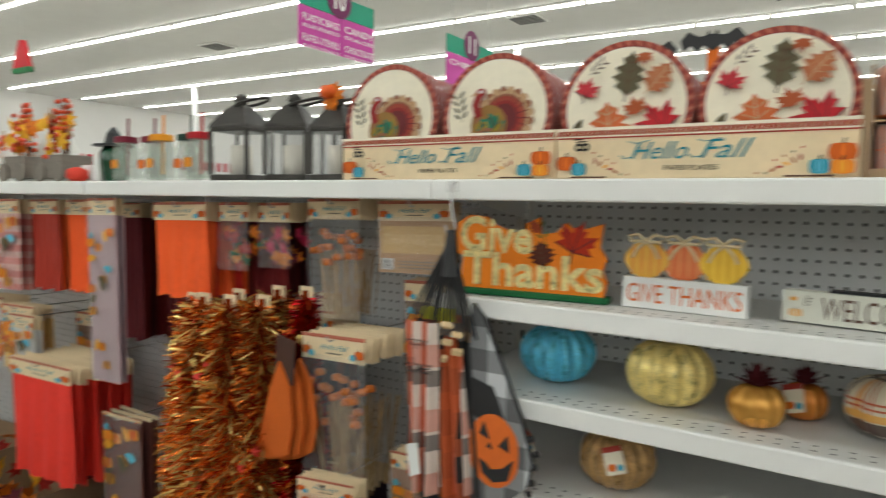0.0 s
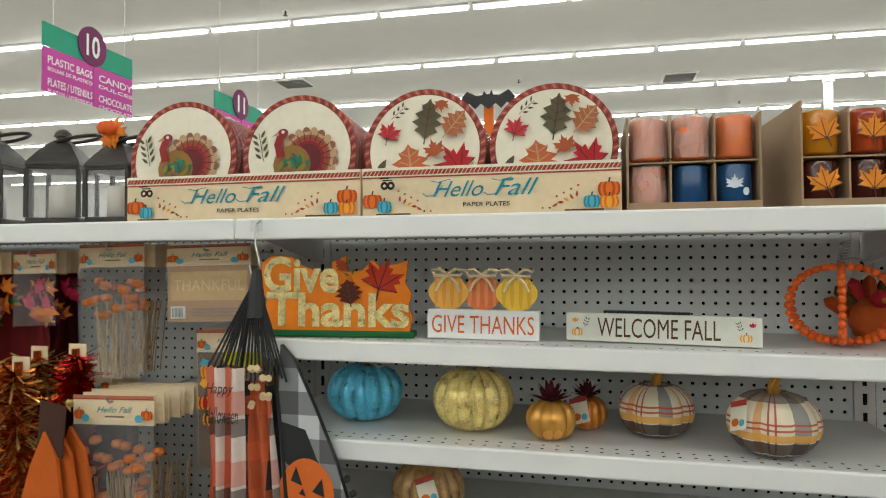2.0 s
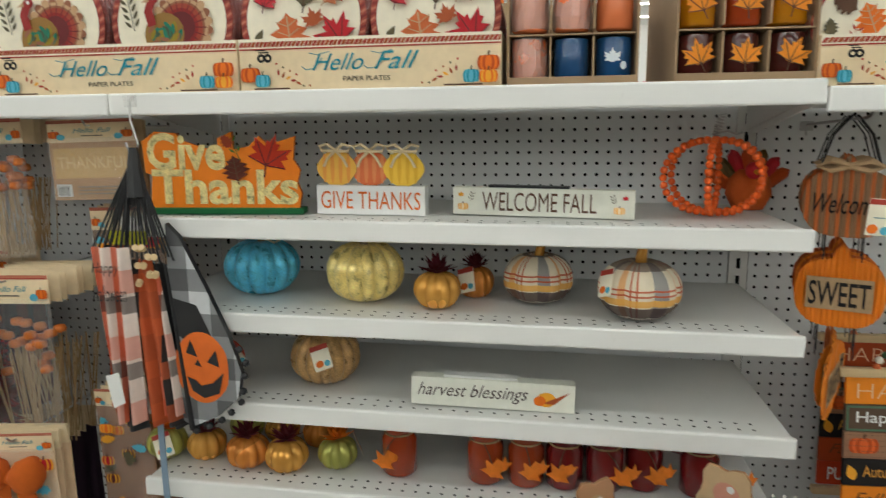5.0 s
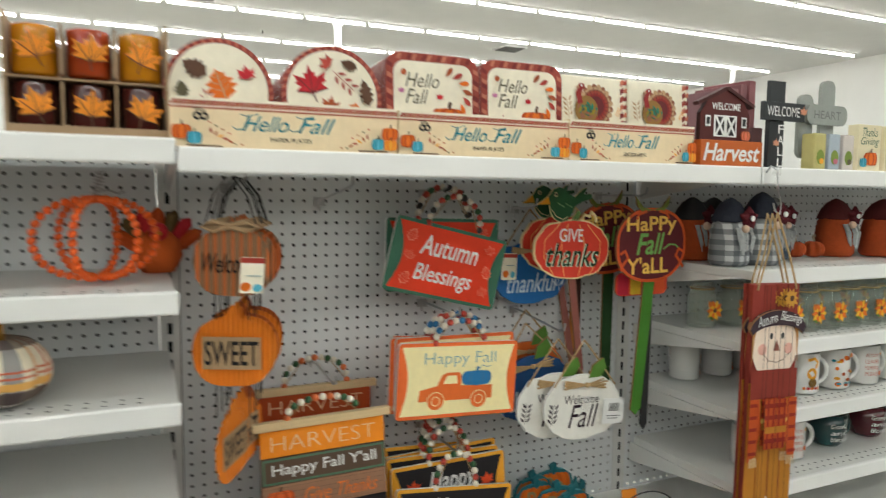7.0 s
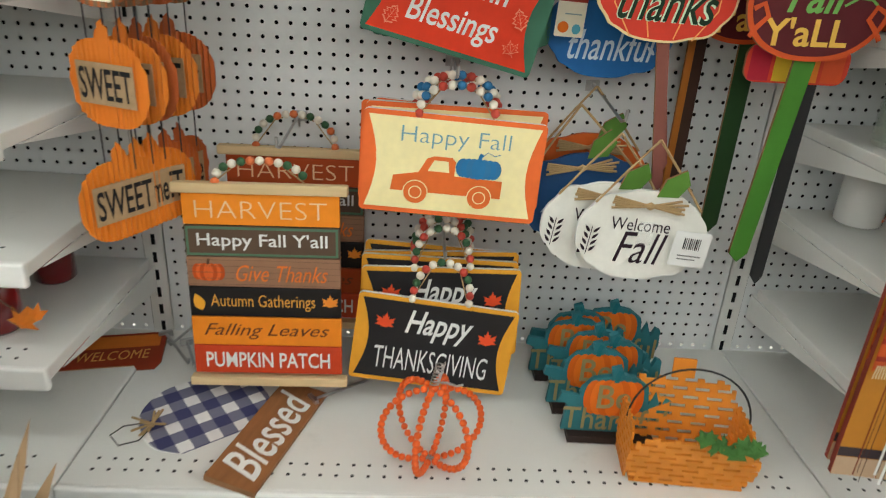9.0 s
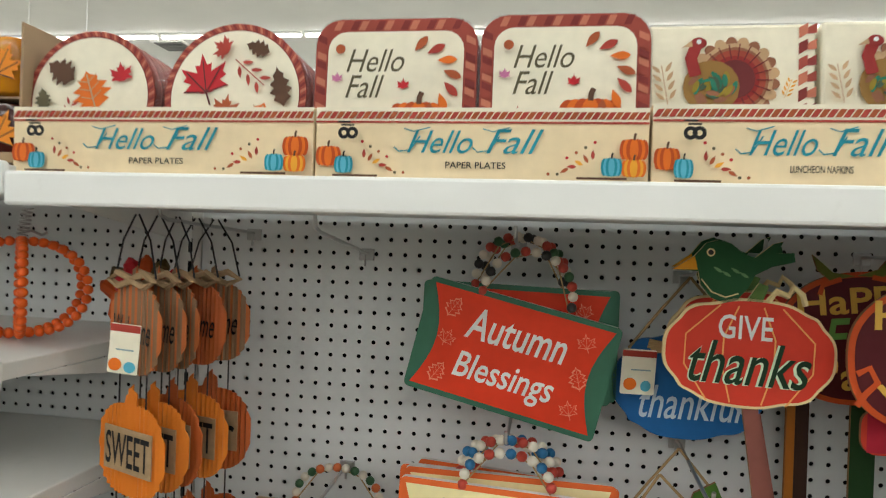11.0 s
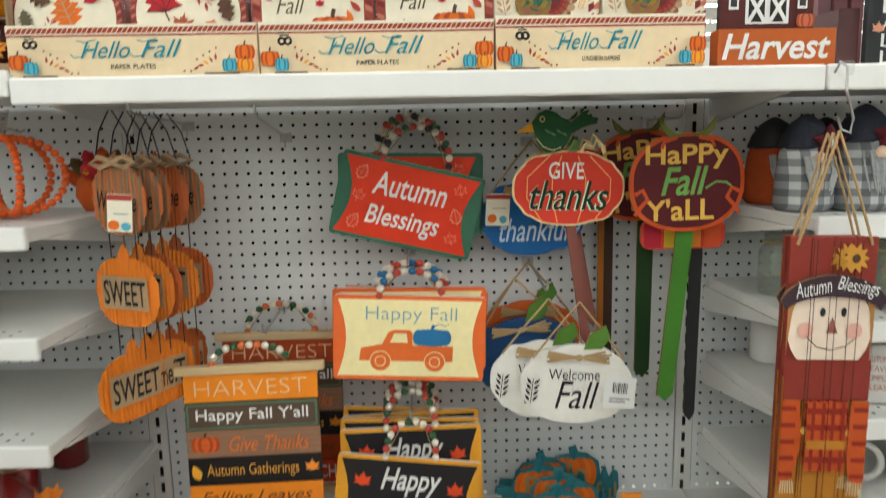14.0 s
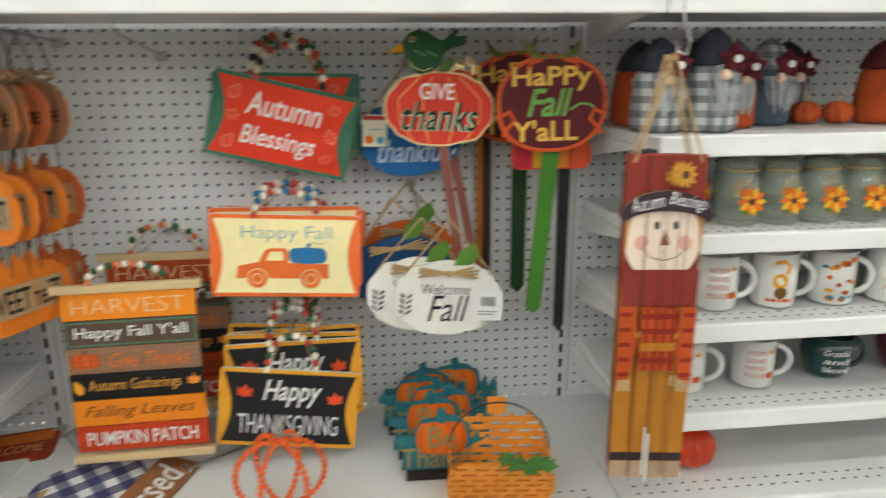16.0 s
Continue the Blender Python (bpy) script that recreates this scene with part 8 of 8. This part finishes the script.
for k, (x, y, z1, r) in enumerate(((-1.996, -0.40, 1.123, 0.075), (-1.913, -0.43, 1.133, 0.08), (-1.828, -0.42, 1.134, 0.08), (-1.753, -0.38, 1.136, 0.075), (-1.888, -0.34, 1.136, 0.08), (-1.782, -0.30, 1.149, 0.075), (-2.047, -0.36, 0.957, 0.075))):
    tinsel(x, y, 0.46, z1, r, 20 + k, [FOIL, FOIL, FOIL, FOILG, FOILG, FOILD, FOILD])
tinsel(-1.655, -0.33, 0.62, 1.16, 0.05, 40, [FOILR, FOILR, FOILD])

# cartons on the low deck
for x, y, w, d, h, rz in ((-3.75, -0.25, 0.62, 0.36, 0.20, 4), (-3.10, -0.30, 0.56, 0.40, 0.22, 3), (-4.35, -0.25, 0.5, 0.36, 0.26, 0), (-2.50, -0.28, 0.5, 0.36, 0.16, -3)):
    th = thing("open_carton", pose(x, y, 0.162, 0, 0, rz), "open brown cardboard carton of loose cloth leaves", "carton", "open cartons")
    for sx in (-1, 1):
        part("side_panel", box(sx * w / 2 - 0.002, sx * w / 2 + 0.002, -d / 2, d / 2, 0, h), CARD, th)
        part("long_panel", box(-w / 2, w / 2, sx * d / 2 - 0.002, sx * d / 2 + 0.002, 0, h * (1.0 if sx < 0 else 1.12)), CARD, th)
    part("bottom_panel", box(-w / 2, w / 2, -d / 2, d / 2, 0, 0.003), CARD, th)
    random.seed(int(-x * 10))
    for k in range(22):
        cloth_leaf(th, (PETALR, PETALO, PETALR, PETALY, PETAL)[k % 5], pose(random.uniform(-0.42, 0.42) * w, random.uniform(-0.4, 0.4) * d, h * random.uniform(0.8, 1.05), random.uniform(-90, -50), random.uniform(0, 360), random.uniform(0, 360)), random.uniform(0.04, 0.07))

# ---- halloween cloth bags hung from the shelf lip ----
BUFFALO = striped("black_white_check_cloth", lin((200, 202, 206)), [("x", 12, 0, 0.5, (36, 36, 38), 0.6), ("z", 12, 0, 0.5, (36, 36, 38), 0.6)], 0.9)
ORCHECK = striped("orange_white_check_cloth", lin((222, 206, 196)), [("x", 26, 0, 0.45, (206, 86, 40), 0.85), ("z", 8, 0, 0.35, (206, 86, 40), 0.5), ("z", 8, 0.7, 0.95, (40, 34, 34), 0.7)], 0.9)
BLKORC = striped("black_orange_check_cloth", lin((40, 34, 34)), [("x", 14, 0, 0.5, (206, 96, 50), 0.7), ("z", 12, 0, 0.4, (206, 96, 50), 0.5)], 0.9)
bags = thing("halloween_bags", pose(-1.151, -0.465, 1.339), "bunch of checked halloween cloth bags on black cords", "cloth bags")


def drape(top_w, bot_w, z0, z1, folds, amp, skew, mat, m, lift=0.0, name="bag_cloth"):
    vs, fs = [], []
    nx, nz = 26, 16
    for j in range(nz + 1):
        v = j / nz
        for i in range(nx + 1):
            u = i / nx - 0.5
            w = top_w + (bot_w - top_w) * v
            vs.append((u * w + skew * v, amp * math.sin(2 * math.pi * folds * (u + 0.5) + 1.3 * v) * (0.5 + 0.6 * v), z1 + (z0 - z1) * v + lift * (2 * u) ** 2 * v))
            if i and j:
                a = j * (nx + 1) + i
                fs.append((a - nx - 2, a - nx - 1, a, a - 1))
    return part(name, mesh_of(name, vs, fs, mat, smooth=True), None, bags, m=m)


a1 = drape(0.072, 0.062, -0.50, -0.165, 2.2, 0.012, 0.01, ORCHECK, pose(-0.055, -0.02, 0))
art = Art()
art.text("Happy", -0.03, 0.024, -0.215, -0.19, BLACK, shear=0.3)
art.text("Halloween", -0.032, 0.034, -0.262, -0.232, BLACK, shear=0.3)
art.on(a1, m=pose(0.002, -0.014, 0))
drape(0.05, 0.075, -0.51, -0.19, 2.2, 0.012, 0.03, BLKORC, pose(-0.015, 0.0, 0))
drape(0.03, 0.045, -0.49, -0.22, 2.0, 0.012, 0.02, ORCHECK, pose(0.008, 0.006, 0))
drape(0.045, 0.07, -0.52, -0.20, 2.4, 0.014, 0.03, BLACK, pose(0.022, 0.016, 0))
drape(0.05, 0.085, -0.50, -0.17, 1.6, 0.012, -0.01, BLKORC, pose(-0.075, 0.03, 0))
drape(0.03, 0.06, -0.52, -0.30, 1.4, 0.01, 0.0, BLACK, pose(-0.04, -0.008, 0))
big = part("shaped_bag", outline_slab([(0.005, -0.125), (0.03, -0.15), (0.075, -0.24), (0.115, -0.33), (0.138, -0.40), (0.128, -0.45), (0.085, -0.49), (0.03, -0.515), (0.0, -0.50), (0.01, -0.38), (0.0, -0.25)], 0.012), [BUFFALO, BLACK], bags, m=pose(0.034, 0.012, 0, 0, 0, -4))
art = Art(0.0006)
art.poly([(0.02, -0.285), (0.06, -0.295), (0.085, -0.35), (0.045, -0.36), (0.02, -0.34)], BLACK)
art.poly([(0.03 + 0.048 * math.cos(radians(a)) * (1 - 0.06 * abs(math.cos(radians(3 * a)))) + 0.032, -0.395 + 0.058 * math.sin(radians(a))) for a in range(0, 360, 12)], paint(222, 110, 44))
art.poly([(0.036, -0.372), (0.056, -0.378), (0.045, -0.35)], BLACK)
art.poly([(0.072, -0.385), (0.092, -0.392), (0.088, -0.365)], BLACK)
art.poly([(0.05, -0.39), (0.062, -0.393), (0.057, -0.381)], BLACK)
art.poly([(0.036, -0.41), (0.05, -0.415), (0.06, -0.424), (0.08, -0.418), (0.1, -0.40), (0.09, -0.435), (0.064, -0.444), (0.044, -0.433)], BLACK)
art.v = [(0.063 + (u - 0.066) * 1.2, y, -0.392 + (v + 0.392) * 1.2) for u, y, v in art.v]
art.on(big)
rim = [(0.138, -0.40), (0.134, -0.43), (0.128, -0.452), (0.106, -0.474), (0.085, -0.491), (0.058, -0.505), (0.03, -0.517), (0.142, -0.375), (0.13, -0.35)]
pom = linked("pompom", ball(0.0075, sub=1), BLACK, True)
for u, v in rim:
    part("pompom", pom, None, big, m=pose(u + 0.006, 0, v - 0.006))
random.seed(2)
for k in range(24):
    x = -0.095 + 0.0066 * k
    part("cord", tube([(0.004 * math.sin(k), -0.004, -0.002), (x * 0.45, -0.01 + 0.002 * (k % 3), -0.08), (x, -0.012 + 0.004 * (k % 4), -0.17 - 0.007 * (k % 5))], 0.0021, 5), BLACK, bags)
part("cord_knot", tube([(0, -0.004, 0.012), (0, -0.005, -0.03), (0.002, -0.006, -0.075)], 0.008, 8, taper=0.019), BLACK, bags)
beadw = linked("wood_bead", lathe([(0.006, -0.005), (0.006, 0.005)], 10), PINE)
for k in range(9):
    part("wood_bead", beadw, None, bags, m=pose(0.0 + 0.011 * (k % 4), -0.022, -0.165 - 0.016 * (k // 2), 60, 20 * k, 0))
part("yellow_strip", box(-0.075, 0.0, 0.012, 0.016, -0.165, -0.14), paint(226, 222, 40), bags, "yellow plastic strip")
part("white_tag", outline_slab([(-0.014, 0), (0.012, 0.008), (0.02, -0.05), (-0.004, -0.062)], 0.001), [WHITE, WHITE], bags, "white paper tag", m=pose(-0.055, -0.045, -0.40))
part("grey_strap", box(-0.012, 0.0, 0.01, 0.013, -0.70, -0.5), paint(130, 150, 170), bags)
